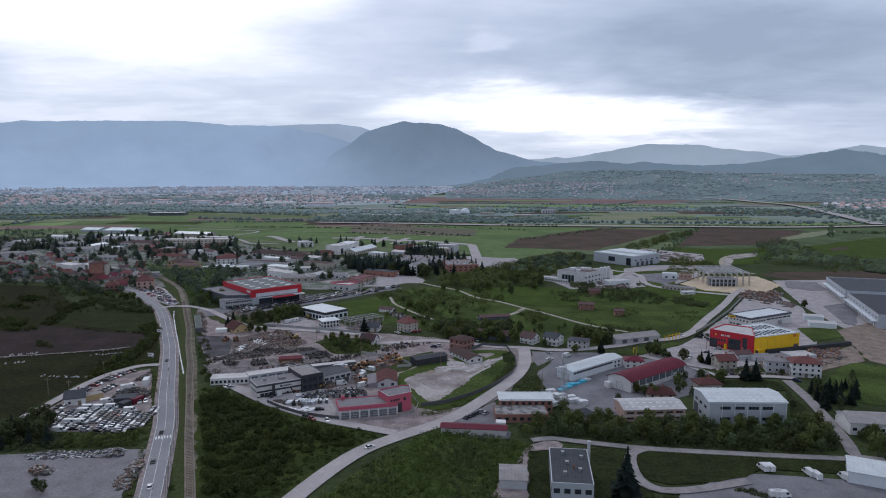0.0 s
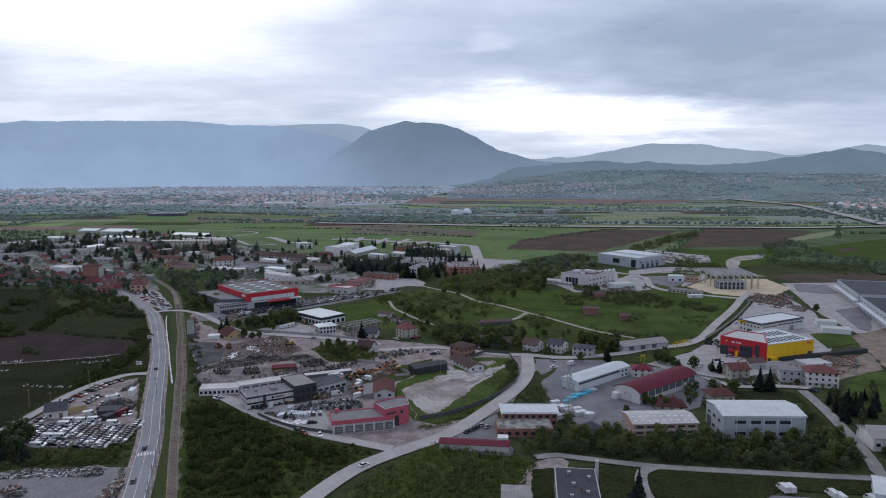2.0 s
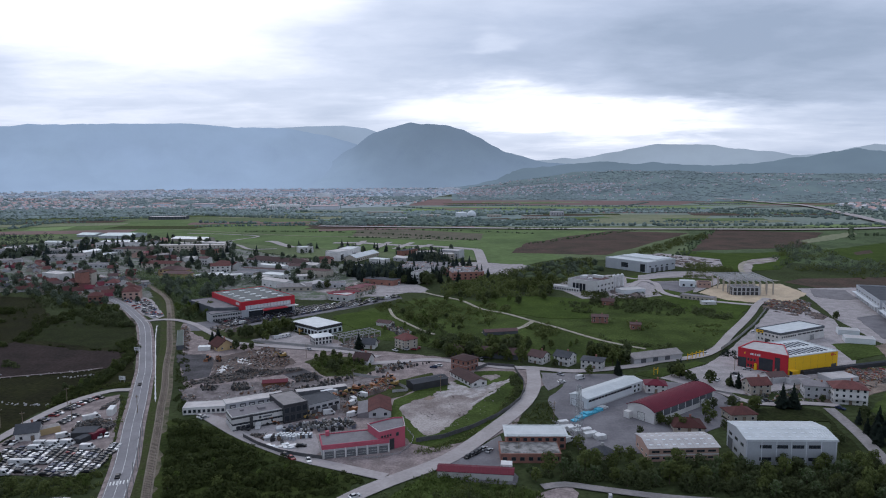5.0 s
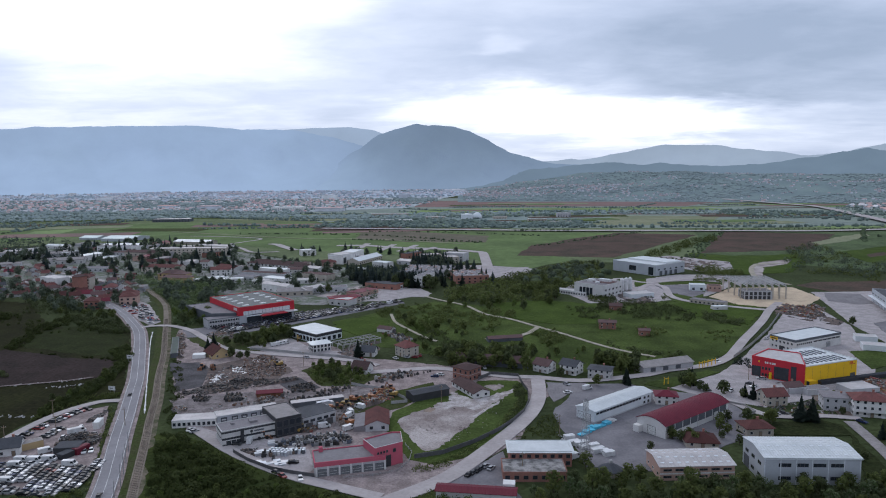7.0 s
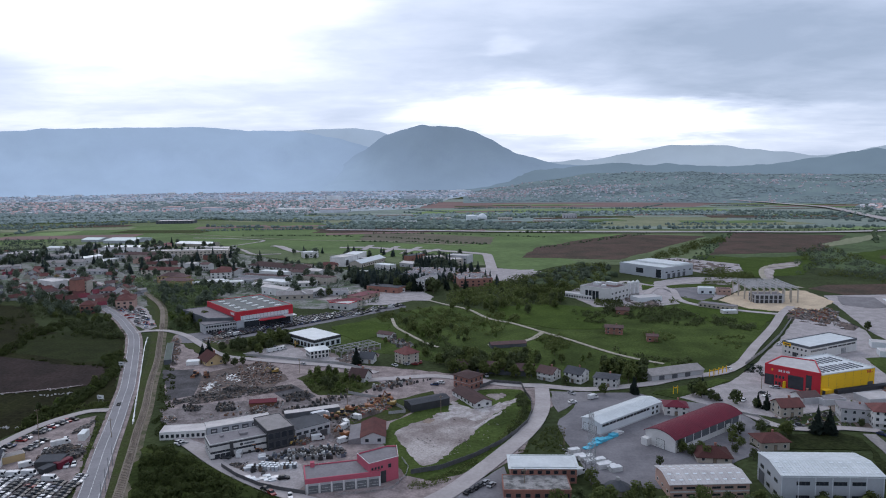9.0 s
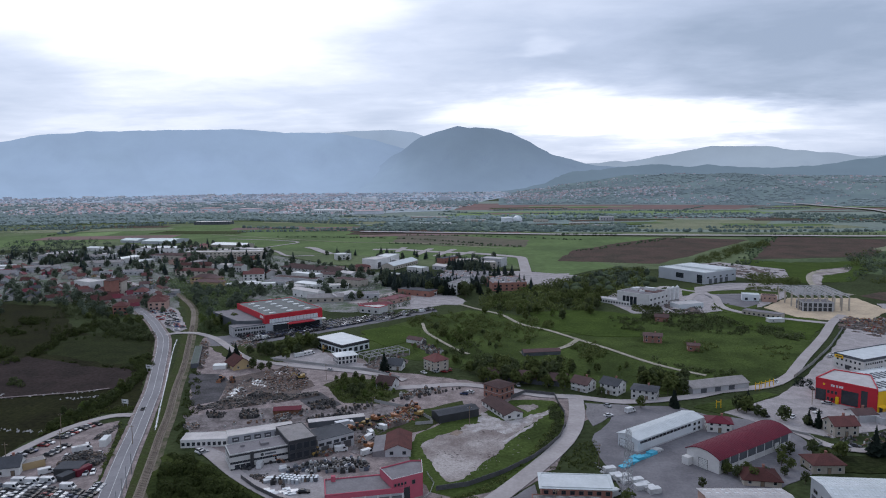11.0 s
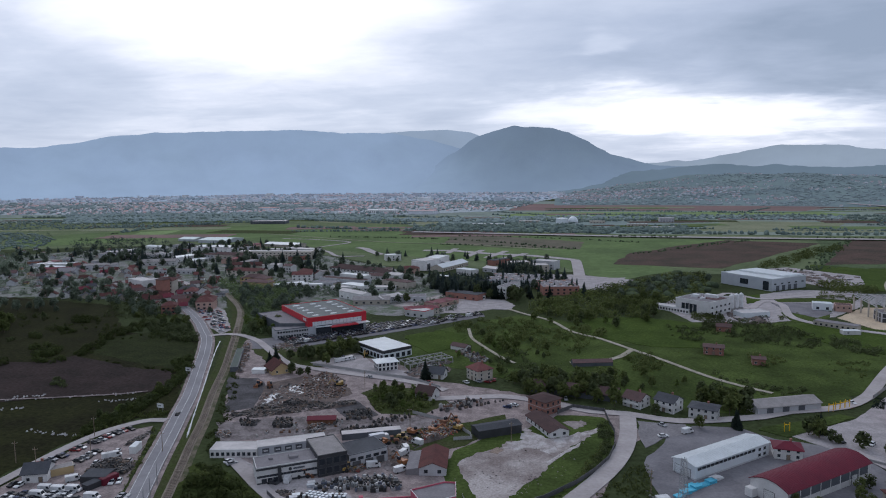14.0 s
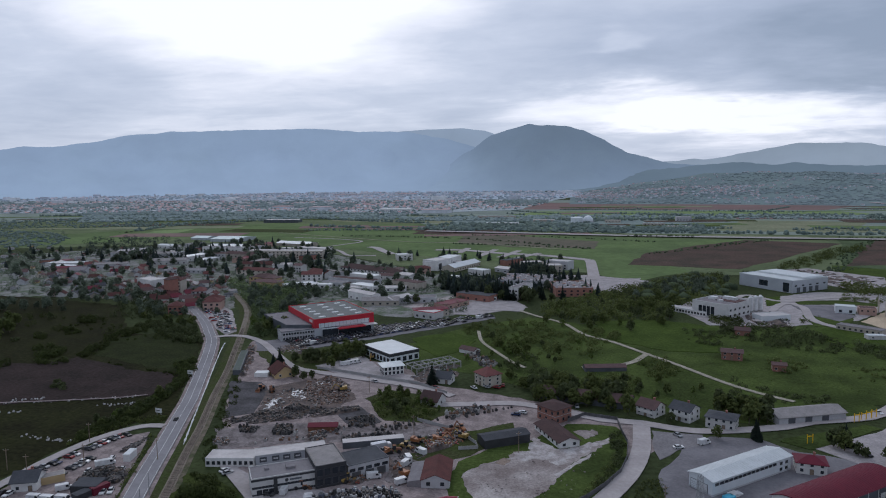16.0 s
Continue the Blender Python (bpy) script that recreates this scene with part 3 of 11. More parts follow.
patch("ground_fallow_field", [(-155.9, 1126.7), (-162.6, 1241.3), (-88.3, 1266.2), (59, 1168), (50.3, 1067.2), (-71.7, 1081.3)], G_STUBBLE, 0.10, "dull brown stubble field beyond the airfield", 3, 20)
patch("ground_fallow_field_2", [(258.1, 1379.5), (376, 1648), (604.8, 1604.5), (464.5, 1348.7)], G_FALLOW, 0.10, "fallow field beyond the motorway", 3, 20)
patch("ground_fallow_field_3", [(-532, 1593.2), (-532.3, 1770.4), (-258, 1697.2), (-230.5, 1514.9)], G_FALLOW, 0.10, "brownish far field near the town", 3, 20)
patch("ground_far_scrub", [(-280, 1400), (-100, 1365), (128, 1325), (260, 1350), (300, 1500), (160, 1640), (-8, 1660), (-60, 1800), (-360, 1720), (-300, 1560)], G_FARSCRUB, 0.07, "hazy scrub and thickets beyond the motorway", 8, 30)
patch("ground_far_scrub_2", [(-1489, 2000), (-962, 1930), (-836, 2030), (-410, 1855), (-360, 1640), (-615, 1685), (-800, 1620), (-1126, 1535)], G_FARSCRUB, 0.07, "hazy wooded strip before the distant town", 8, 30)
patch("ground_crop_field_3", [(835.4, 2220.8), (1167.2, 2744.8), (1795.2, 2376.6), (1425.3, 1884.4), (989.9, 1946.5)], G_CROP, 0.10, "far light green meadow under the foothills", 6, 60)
patch("ground_crop_field_4", [(267.2, 810.2), (355.1, 897), (443.7, 865.6), (340, 746.8), (274.6, 738.2)], G_MEADOW, 0.10, "green meadow behind the steel frame", 3, 20)

MEADOW = [(-92, 488.4), (-65.8, 544.6), (-12.1, 602.9), (55.3, 569.4), (151.4, 611.4), (233.3, 585.1), (239.1, 563.7), (174.2, 453.4), (137.8, 412), (99.8, 398.6), (60.7, 408), (42, 429.7), (-8.9, 437.5), (-36, 453.9)]
patch("ground_old_town", [(-737.9, 901.8), (-657.4, 1009.9), (-531.4, 1096.9), (-338.2, 1008.3), (-190.7, 868.3), (-94.3, 786.1), (-36.3, 678.9), (-71.4, 591.6), (-120.9, 591.7), (-180.7, 627.9), (-217.6, 644.3), (-288.2, 698.8), (-236.1, 570.2), (-244, 557.4), (-305.3, 603.8), (-384.4, 634.9), (-517.6, 628.9)], G_TOWNGREEN, 0.03, "patchy ground of gardens and yards in the old town", 3)
TOWN_LOT = [(-272, 597), (-264, 613), (-245, 594), (-226, 562), (-207, 529), (-209, 517), (-228, 537)]
patch("ground_town_lot", TOWN_LOT, G_CONCRETE, 0.10, "crowded pale car park between main road and railway", 0.5)
patch("ground_meadow", MEADOW, G_MEADOW, 0.04, "fresh green meadow with scattered bushes", 3)
patch("ground_machine_yard", [(-183.3, 504.7), (-157.8, 488.6), (-133.1, 480.8), (-96.9, 471.5), (-71.2, 459.1), (-52.6, 433), (-30.3, 426.9), (-1.4, 415.1), (32.3, 398.7), (47.7, 386), (49.8, 365), (32.8, 318.5), (19.1, 294.9), (3.8, 276.3), (-8.8, 262.2), (-19, 262.2), (-38.3, 271.9), (-64.7, 286.4), (-91.1, 310.4), (-116.2, 334.8), (-139.6, 388.8)],
      G_GRAVEL, 0.05, "dusty grey gravel of the machine and scrap yards", 1.5)
patch("ground_lot_surround", [(-25.7, 324.9), (-22.6, 342.2), (-12.7, 356), (3.5, 368), (17, 387.7), (36.9, 387.7), (40.6, 375.1), (39.3, 349), (27.3, 317.2), (11.7, 296.9), (-2.1, 287.7), (-12.2, 292.1), (-18.9, 307.4)], G_MEADOW, 0.09, "grass round the empty lot", 1)
patch("ground_dust_lot", [(-19.2, 332.7), (-12.9, 342.3), (-4.4, 349), (-3, 354.9), (3.7, 356.1), (15.5, 361), (22.3, 362.2), (34.5, 376.5), (33.1, 369.8), (23.7, 354.9), (16.7, 342.4), (13.4, 333.9), (10.2, 323.9), (4.4, 314.6), (-1, 302.6), (-5.7, 299.6), (-12, 311), (-15.9, 321.9)], G_DUST, 0.12, "pale rubble-strewn empty lot", 1.0, 2)
patch("ground_lot_slabs", [(-4.3, 347.5), (-2.9, 353.7), (3.3, 357.1), (3.5, 369.9), (8.7, 364.7), (13.8, 359.7), (21.5, 363.2), (34, 375.5), (31.2, 367.3), (21.2, 355.9), (13.5, 345.1), (8, 349), (3, 347.3)], M_SLAB, 0.13, "broken pale concrete floor left in the lot", 1.3, 2)
patch("ground_lot_slabs_2", [(12.6, 337.2), (21, 350.2), (25.9, 357.8), (25.2, 353.5), (18.6, 343.4), (14, 335.2)], M_SLAB, 0.14, "strip of pale concrete slabs beside the grass", 0.5, 2)
patch("ground_lot_bare", [(19.5, 378.8), (26.8, 382.6), (29.3, 377.5), (23.8, 371.5)], G_DUST, 0.14, "bare patch in the grass", 1.0, 1.5)
patch("ground_lot_rust", [(-9, 343.5), (-6, 349), (-3.5, 347), (-5.5, 342)], G_EARTH, 0.136, "rusty stain of wet earth on the lot", 0.8, 1.5)
patch("ground_lot_verge_2", [(-57.3, 353.5), (-28.1, 370.1), (-5.7, 385.2), (-4.4, 375.9), (-18.6, 348.3), (-35, 338.5)], G_VERGE, 0.13, "grass strip between the machine yard and the dark shed", 1)
patch("ground_yard_green", [(-77.8, 406), (-69.1, 420.9), (-45.7, 413.1), (-30.8, 395.2), (-44.8, 379.1), (-60.6, 379.2)], G_VERGE, 0.12, "grass plot around a small house", 1)
patch("ground_yard_green_2", [(-170.6, 480.8), (-136.2, 491), (-101.6, 479.8), (-99.1, 450.6), (-117.1, 446.3), (-149.4, 455.8)], G_VERGE, 0.12, "overgrown plot below the hall", 1)
patch("ground_dark_yard", [(-155.6, 422.2), (-139, 423.4), (-126.6, 405.7), (-121.7, 379.2), (-131.1, 371.1)], G_CINDER, 0.12, "dark cinder corner of the scrap yard", 1)
patch("ground_earth_yard", [(-130.9, 415.2), (-113.4, 433.2), (-94.1, 425.9), (-81.9, 404.9), (-87.3, 391.4), (-94.8, 385.1), (-118.7, 373.1)], G_SCRAPEARTH, 0.12, "brown earth under the scrap piles", 1.2, 3)
patch("ground_tyre_yard", [(-86.2, 386.4), (-77.9, 395.7), (-61.7, 377.4), (-70.3, 369), (-76.4, 373.5)], G_CINDER, 0.12, "black cinder plot for tyres", 0.5, 3)
patch("ground_machine_yard_dark", [(-129.3, 359.1), (-98.3, 370), (-79.2, 368.5), (-58.1, 373.4), (-43.7, 378.7), (-20.7, 365.1), (-27.6, 351.1), (-35.8, 342.6), (-35.2, 323.2), (-44, 321.7), (-51, 340.1), (-51.7, 357.5), (-69.9, 354.5), (-89.8, 350), (-115.9, 336.8)], G_OILY, 0.10, "oil-darkened gravel of the machine yard", 1.5, 3)
patch("ground_showroom_court", [(-117.8, 336.1), (-91.6, 312.3), (-80.1, 297.3), (-64.1, 283.9), (-48, 276.3), (-45.6, 284), (-50.9, 301), (-64.6, 312.4), (-80.5, 312.3), (-92.3, 318.4)], G_CONCRETE, 0.12, "pale concrete court round the showroom", 0.4)
patch("ground_store_court", [(-122.4, 455.5), (-101.6, 479.8), (-79.9, 450.4), (-62.3, 445.7), (-61.6, 428.8), (-95.7, 437.4)], G_CONCRETE, 0.12, "concrete court before the white store", 0.4)
patch("ground_hall_court", [(-181, 502.9), (-163.3, 514.5), (-124.1, 546.2), (-78.9, 559.4), (-40.5, 606.1), (-36.2, 594.2), (-101.7, 525.9), (-145, 485.7), (-169.3, 480.7)], G_TARMAC, 0.09, "tarmac car park along the red hall", 0.8)
patch("ground_mid_yard", [(-101.6, 605), (-82.6, 688.5), (-49.8, 716.6), (-16, 638), (-51.2, 604.8)], G_CONCRETE, 0.09, "pale yard between storage halls", 1)
patch("ground_apron", [(28.2, 805.9), (57, 795.6), (85.4, 800.5), (82.7, 756.9), (45.8, 721.9), (10.1, 757.1)], G_CONCRETE, 0.12, "concrete apron of the airfield", 1)
patch("ground_east_yard", [(48.2, 342.1), (63.3, 371.7), (73.1, 382.3), (92.5, 382.2), (102.7, 371.6), (128.7, 364.8), (131.8, 344), (124.4, 316.7), (114.7, 308.5), (76.3, 282.1), (52.9, 286.3), (50.3, 308.6)], G_TARMAC, 0.05, "grey tarmac yard between the halls", 0.8)
patch("ground_yard_entry", [(51.0, 385.1), (70.4, 383.6), (70.0, 373.2), (58.4, 366.5), (50.8, 355.9), (49.5, 365.1)], G_LOT, 0.08, "worn concrete entry from the street to the yard", 0.6)
patch("ground_forecourt", [(109.5, 376.5), (124, 386), (143.5, 400.5), (169.3, 432.5), (207.5, 487.7), (251.9, 558.5), (280.3, 568.8), (272.4, 509.8), (233.3, 414.7), (197.1, 362.5), (169.5, 359.3), (143.6, 347.9), (123.8, 361)], G_CONCRETE, 0.05, "pale concrete forecourt of the red and yellow hall", 0.6)
patch("ground_forecourt_green", [(99.1, 381.4), (101.5, 385), (120, 394.5), (138.6, 405.5), (143.4, 401.6), (125, 387), (107.8, 374.5)], G_MEADOW, 0.13, "grass island beside the street", 0.5)
patch("ground_depot_yard", [(310.6, 636), (494.2, 645.4), (300.8, 388), (274.5, 414.6), (264.8, 444.9), (274.6, 509.8)], G_CONCRETE, 0.05, "wide pale concrete yard of the depot", 0.6)
patch("ground_depot_green", [(233.2, 441.8), (259.2, 448.2), (255, 421.8), (225.3, 406.3)], G_MEADOW, 0.13, "grass corner behind the yellow hall", 0.5)
patch("ground_sand", [(216.4, 617.3), (251.5, 659.9), (306.5, 659.7), (304.3, 607.9), (266.2, 566.2), (227.7, 576.9)], G_SAND, 0.13, "yellow sand fill round the steel frame", 0.8)
patch("ground_dig", [(256.5, 437), (291.8, 458.2), (343.5, 444.8), (253.5, 325.1), (233.8, 364.6)], G_EARTH, 0.13, "churned brown earth of a building site", 1.2)
patch("ground_junk_earth", [(172, 364.7), (196.7, 364.7), (244.5, 398.3), (230.7, 364.6), (191.7, 343.8), (170.4, 336.2)], G_EARTH, 0.12, "littered earth behind the sheds", 1)
patch("ground_green_slope", [(177, 316.6), (221.4, 364.7), (235.5, 353.9), (240.9, 308.3), (204.6, 286), (180.8, 304.4)], G_MEADOW, 0.07, "grass slope beside the lane", 1)
patch("ground_mid_industrial", [(96.1, 653.5), (125.7, 697.4), (180.1, 705.1), (225.4, 738.4), (280.8, 738.2), (254.1, 667), (215.9, 620.4), (167.8, 596.6), (111.8, 591)], G_CONCRETE, 0.05, "pale yards between the white plants", 1)
patch("ground_plant_green", [(183.2, 633.2), (212.4, 667.1), (227.1, 653), (206.7, 608.2), (180.3, 596.5)], G_MEADOW, 0.13, "lawn before the plant", 0.5)
patch("ground_car_lot", [(-171.5, 313.4), (-169.4, 340.7), (-154.3, 351.3), (-144.5, 330.6), (-128.5, 290.5), (-125.6, 273.7), (-135.3, 262.9), (-157.4, 265), (-175.5, 270.7), (-173.6, 290.5)], G_GRAVEL, 0.05, "gravel lot full of used cars", 0.8)
patch("ground_truck_lot", [(-180, 240), (-149.6, 243.5), (-126.9, 246.4), (-111.2, 247.1), (-106.3, 223.5), (-102.4, 206.4), (-152.4, 201.3)], G_LOT, 0.05, "large worn concrete yard behind a hedge", 0.8)
patch("ground_front_lot", [(96.2, 223.2), (105.5, 225.7), (123.7, 223.2), (148.8, 219.6), (161.7, 218.6), (142.6, 191.4), (66.6, 191.4), (76.9, 211)], G_TARMAC, 0.05, "tarmac car park with white vans", 0.4)
patch("ground_front_court", [(15.5, 208.9), (20.6, 223.3), (33, 250.7), (43.1, 256.5), (46, 250.7), (37, 229.6), (32.5, 206.2)], G_GRAVEL, 0.06, "concrete court beside the flat-roofed building", 0.5)
patch("ground_brick_court", [(3.3, 275.8), (23.6, 299.6), (23.5, 275.8), (27.2, 262.7), (25.9, 256.6), (9.4, 258.6), (-0, 267)], G_TARMAC, 0.06, "tarmac court before the brick building", 0.5)
SCRUB = [(-116.8, 317), (-109.7, 317), (-93.3, 308.8), (-64, 283), (-42.9, 271.9), (-25.9, 259.9), (-40.5, 229.3), (-51.2, 207.5), (-56.6, 182.5), (-72.6, 182.5)]
patch("ground_scrubland", SCRUB, G_SCRUBLAND, 0.03, "rough dark green scrubland beside the railway", 2)
patch("ground_clearing", [(-74.1, 250), (-58, 255.4), (-35.3, 249.9), (-37.7, 237.2), (-46.8, 221.4), (-60, 213.2), (-69.2, 225.7)], G_SCRUBLAND, 0.06, "grassy clearing in the scrub", 2)
PLANTATION = [(-42.6, 200.2), (-24.4, 237.7), (-6.5, 261), (0.2, 264.5), (26.5, 255.3), (34.6, 249.8), (28.4, 233.8), (19.6, 224.8), (17, 208.5), (15.3, 182.5), (-48.6, 182.5)]
patch("ground_plantation", PLANTATION, G_MEADOW, 0.03, "green ground under rows of young shrubs", 1)

patch("ground_wide_apron", [(-2.4, 813.4), (32.3, 816.3), (43.3, 812.4), (91.9, 784.5), (84.9, 764.6), (65.7, 719), (37.7, 725.4), (7.2, 769.5)], G_CONCRETE, 0.12, "wide grey concrete apron of the airfield", 0.8, 6)
patch("ground_pale_lot", [(-114.8, 625.1), (-104.3, 653.1), (-78.8, 687.4), (-60.7, 673), (-61, 655.9), (-72.4, 635.4), (-88.2, 624.7)], G_DUST, 0.12, "pale gravel lot among trees", 0.8, 4)
patch("ground_pale_lot_2", [(-65.2, 622.2), (-52.7, 652.2), (-33.8, 667.6), (-16.8, 640.1), (-18.1, 621.5)], G_CONCRETE, 0.12, "pale concrete lot before the factory", 0.8, 4)
patch("ground_lawn", [(34.7, 592.2), (62.7, 603.6), (97.8, 596.2), (116.2, 577), (103.8, 515.9), (73.9, 516.3), (47.6, 535.5), (35.8, 551.8)], G_LAWN, 0.12, "bright lawn-like part of the meadow", 2, 5)
patch("ground_lawn_2", [(300.9, 919.4), (351.1, 883.4), (431.1, 904), (400.4, 830), (348.4, 751.6), (292.3, 737.1), (310.2, 832.2), (288.6, 874)], G_LAWN, 0.12, "bright green field behind the steel frame", 2, 5)
patch("ground_lawn_3", [(217.7, 587), (236.7, 577.3), (238.7, 563.7), (205, 512.3), (188.9, 527.4), (174.4, 551.7), (177.1, 587.6), (196.2, 597.1)], G_LAWN, 0.12, "bright lawn beside the road", 1, 4)
patch("ground_lawn_4", [(483.5, 914.4), (635.7, 1016.6), (690.9, 1045.5), (519.9, 789.9), (494.7, 794), (470.1, 828.3)], G_LAWN, 0.12, "green field behind a tree belt", 2, 8)
patch("ground_soil_strip", [(509.9, 894.9), (543.9, 917.5), (528.6, 885.3), (494.9, 864.4)], G_PLOUGH, 0.12, "small strip of brown soil", 1, 6)
patch("ground_plant_park", [(236.9, 875.4), (267.4, 892.3), (317.7, 832), (300.2, 777.4), (262.1, 753.4), (249.6, 778.5)], G_CONCRETE, 0.12, "pale car park behind the plant", 0.8, 5)
patch("ground_sandy_ring", [(331.1, 803.2), (355.4, 831.1), (394.7, 850.2), (374, 811.5), (335.5, 785.3), (306.9, 721.8), (299.3, 722)], G_DUST, 0.14, "bare sandy ground in the green field", 1.5, 4)
patch("ground_pond", [(509.2, 1026.7), (579.1, 1099.2), (667.2, 1170.5), (654, 1132.5), (568.5, 1043.3), (511, 1005.9)], G_FALLOW, 0.14, "pale gravel under the far viaduct", 2, 8)
patch("ground_lawn_5", [(-82.1, 525.6), (-61.5, 544.9), (-42.3, 532.7), (-42.8, 503.5), (-58.4, 483.8), (-73.2, 503.8)], G_LAWN, 0.12, "bright grass beside the white store", 1.5, 4)

patch("ground_front_lawn", [(69.5, 243.5), (80, 246.2), (117.5, 241.7), (143.1, 235.5), (152, 233.6), (150, 224.9), (126, 227), (112, 230), (103.5, 223), (90.1, 219.1), (76, 217.5), (70, 221), (68.8, 232)], G_SCRUBGREEN, 0.10, "dark grass island before the car park", 0.3, 3)
patch("ground_front_lawn_2", [(31.8, 244.9), (65.4, 248.1), (69.8, 241.7), (68.8, 227), (68.2, 209.1), (25.9, 197.9)], G_SCRUBGREEN, 0.10, "dark grass beside the pale office", 0.5, 3)
patch("ground_lane_grass", [(119.4, 320.3), (126.1, 328.6), (160.2, 331.5), (165.6, 325.8), (158.8, 288.3), (151.5, 251.4), (142.7, 248.1), (144.8, 273.5), (162.7, 314.9), (121.3, 316)], G_SCRUBGREEN, 0.10, "dark grass round the factory hall", 0.5, 3)

patch("ground_depot_apron", [(318.8, 632), (346, 626), (333.7, 585.3), (318.8, 580.8), (303.7, 595.5)], G_LOT, 0.14, "grey worn part of the depot yard", 0.6, 5)
patch("ground_depot_lane", [(291.2, 514.9), (314.9, 525.8), (306.8, 497.1), (276.1, 448.6), (272.3, 454.2)], G_TARMAC, 0.14, "dark tarmac lane of the depot yard", 0.6, 5)
patch("ground_plant_lawn", [(176.6, 705.8), (189.9, 711.2), (181.1, 676.2), (167.7, 666.4)], G_LAWN, 0.16, "small lawn between the plants", 0.5, 3)
patch("ground_plant_tarmac", [(188, 673.6), (218.3, 675.6), (219.9, 633.6), (202.3, 615.4), (188.4, 637.5)], G_TARMAC, 0.16, "dark tarmac court of the plant", 0.5, 3)
patch("ground_plant_bank", [(194.1, 691.7), (230.3, 699.2), (255.8, 687.9), (250.9, 675), (224.1, 680.6), (193.8, 676)], G_MEADOW, 0.16, "green bank behind the plant court", 0.5, 3)


FIELDS = (G_CROP, G_PLOUGH, G_PLAIN, G_MEADOW, G_PLOUGH_FAR, G_FALLOW, G_VERGE, G_PLOUGH)
_r = random.Random(64)
for _i in range(110):
    _x, _y = _r.uniform(-1500, 1700), _r.uniform(1180, 2250)
    _l, _w, _a = _r.uniform(90, 330), _r.uniform(25, 75), radians(_r.choice((4, 8, -6, 12)))
    if abs(_x) > _y * 0.82 or (_x < 60 and _y > 1850):
        continue
    _q = [(_x + u * _l / 2 * math.cos(_a) - v * _w / 2 * math.sin(_a), _y + u * _l / 2 * math.sin(_a) + v * _w / 2 * math.cos(_a)) for u, v in ((-1, -1), (1, -1), (1, 1), (-1, 1))]
    patch("ground_field", _q, FIELDS[_i % len(FIELDS)], 0.0, "narrow farm field on the plain", 2, 30)


# ---------------------------------------------------------------- roads and railway
ROADS = []
PAVED = set()


def pave(line, half):
    """Remember the ground that a road or track covers, so that nothing grows there."""
    for a, b in zip(line, line[1:]):
        d = b - a
        n = max(1, int(d.length))
        side = Vector((-d.y, d.x, 0)).normalized()
        for i in range(n):
            q = a + d * (i / n)
            for k in range(-int(half), int(half) + 1):
                PAVED.add((int((q.x + side.x * k) // 2), int((q.y + side.y * k) // 2)))




def road(name, pts, half, material, label, z, lines=False, edges=False):
    ROADS.append(name)
    z += 0.30 + 0.004 * len(ROADS)
    line = smooth(pts)
    if half < 8:
        pave(line, half + 1.2)
    ob = part(name, strip(line, -half, half, z), material)
    tagged(ob, label, "road", "", "structure")
    if lines:
        fine_line = smooth(pts, 2.0)
        s = strip(fine_line, -0.07, 0.07, z + 0.02)
        part("centre_line", s, M_PAINT, ob)
    if edges:
        for k in (-1, 1):
            s = strip(line, k * (half - 0.35) - 0.07, k * (half - 0.35) + 0.07, z + 0.02)
            part("edge_line", s, M_PAINT, ob)
    return ob


MAIN = [(-74, 130), (-84, 172), (-94.3, 209.4), (-98.5, 222.5), (-106, 246), (-114.6, 272), (-121.5, 290), (-130.5, 313), (-140.5, 340), (-152, 370), (-160, 391),
        (-170, 414), (-182, 441), (-196, 472), (-211, 502), (-226, 525), (-243, 550), (-268, 582), (-303, 622), (-335, 662), (-372, 720), (-400, 775)]
main_road = road("road_main", MAIN, 3.6, M_ROAD, "grey two-lane asphalt road with worn white markings", 0.22, True, True)
for k, w in ((-1, 1.5), (1, 1.5)):
    part("road_shoulder", strip(smooth(MAIN), *((3.55, 3.6 + w) if k > 0 else (-3.6 - w, -3.55)), 0.18), G_GRAVEL, main_road, "dusty gravel shoulder")
SIDE = [(-152.2, 357.9), (-159, 357.2), (-164.5, 352.7), (-171.4, 340.7), (-175.3, 320.6), (-176.9, 290), (-179.5, 266.8), (-181.9, 236.5), (-191.9, 206.5)]
road("road_side", SIDE, 2.2, M_ROAD_PALE, "narrow pale lane along the car lot", 0.16)
STREET = [(-62, 150), (-54, 190), (-47.5, 209), (-39.8, 228), (-30.4, 245.2), (-17.7, 258.6), (-6, 268.5), (3.4, 278.1), (12, 291), (22.8, 309.5), (33.5, 329.5), (40.5, 347), (45, 366), (47.5, 393)]
road("road_street", STREET, 3.5, M_ROAD_PALE, "wide dusty asphalt street curving through the works", 0.16)
CROSS = [(-44.2, 401.6), (-26.8, 405.5), (-9.1, 409.5), (2.9, 407.3), (17.6, 401.2), (31.8, 394.4), (44.9, 383.4)]
CROSS = CROSS[:-1] + [(47.5, 393), (62, 388), (76, 388), (104, 397), (117, 405), (143.6, 415), (160, 431), (168, 443), (184, 469), (203, 498), (222, 528), (242, 562), (262, 590)]
road("road_cross", CROSS, 2.9, M_ROAD_PALE, "dusty asphalt street running past the houses", 0.19)
road("road_yard", [(-19, 262.2), (-33.2, 268.8), (-53.6, 279), (-77.1, 296.5), (-94.7, 313.7), (-113, 332.9)], 2.6, M_ROAD_PALE, "curved pale service lane round the yard", 0.17)
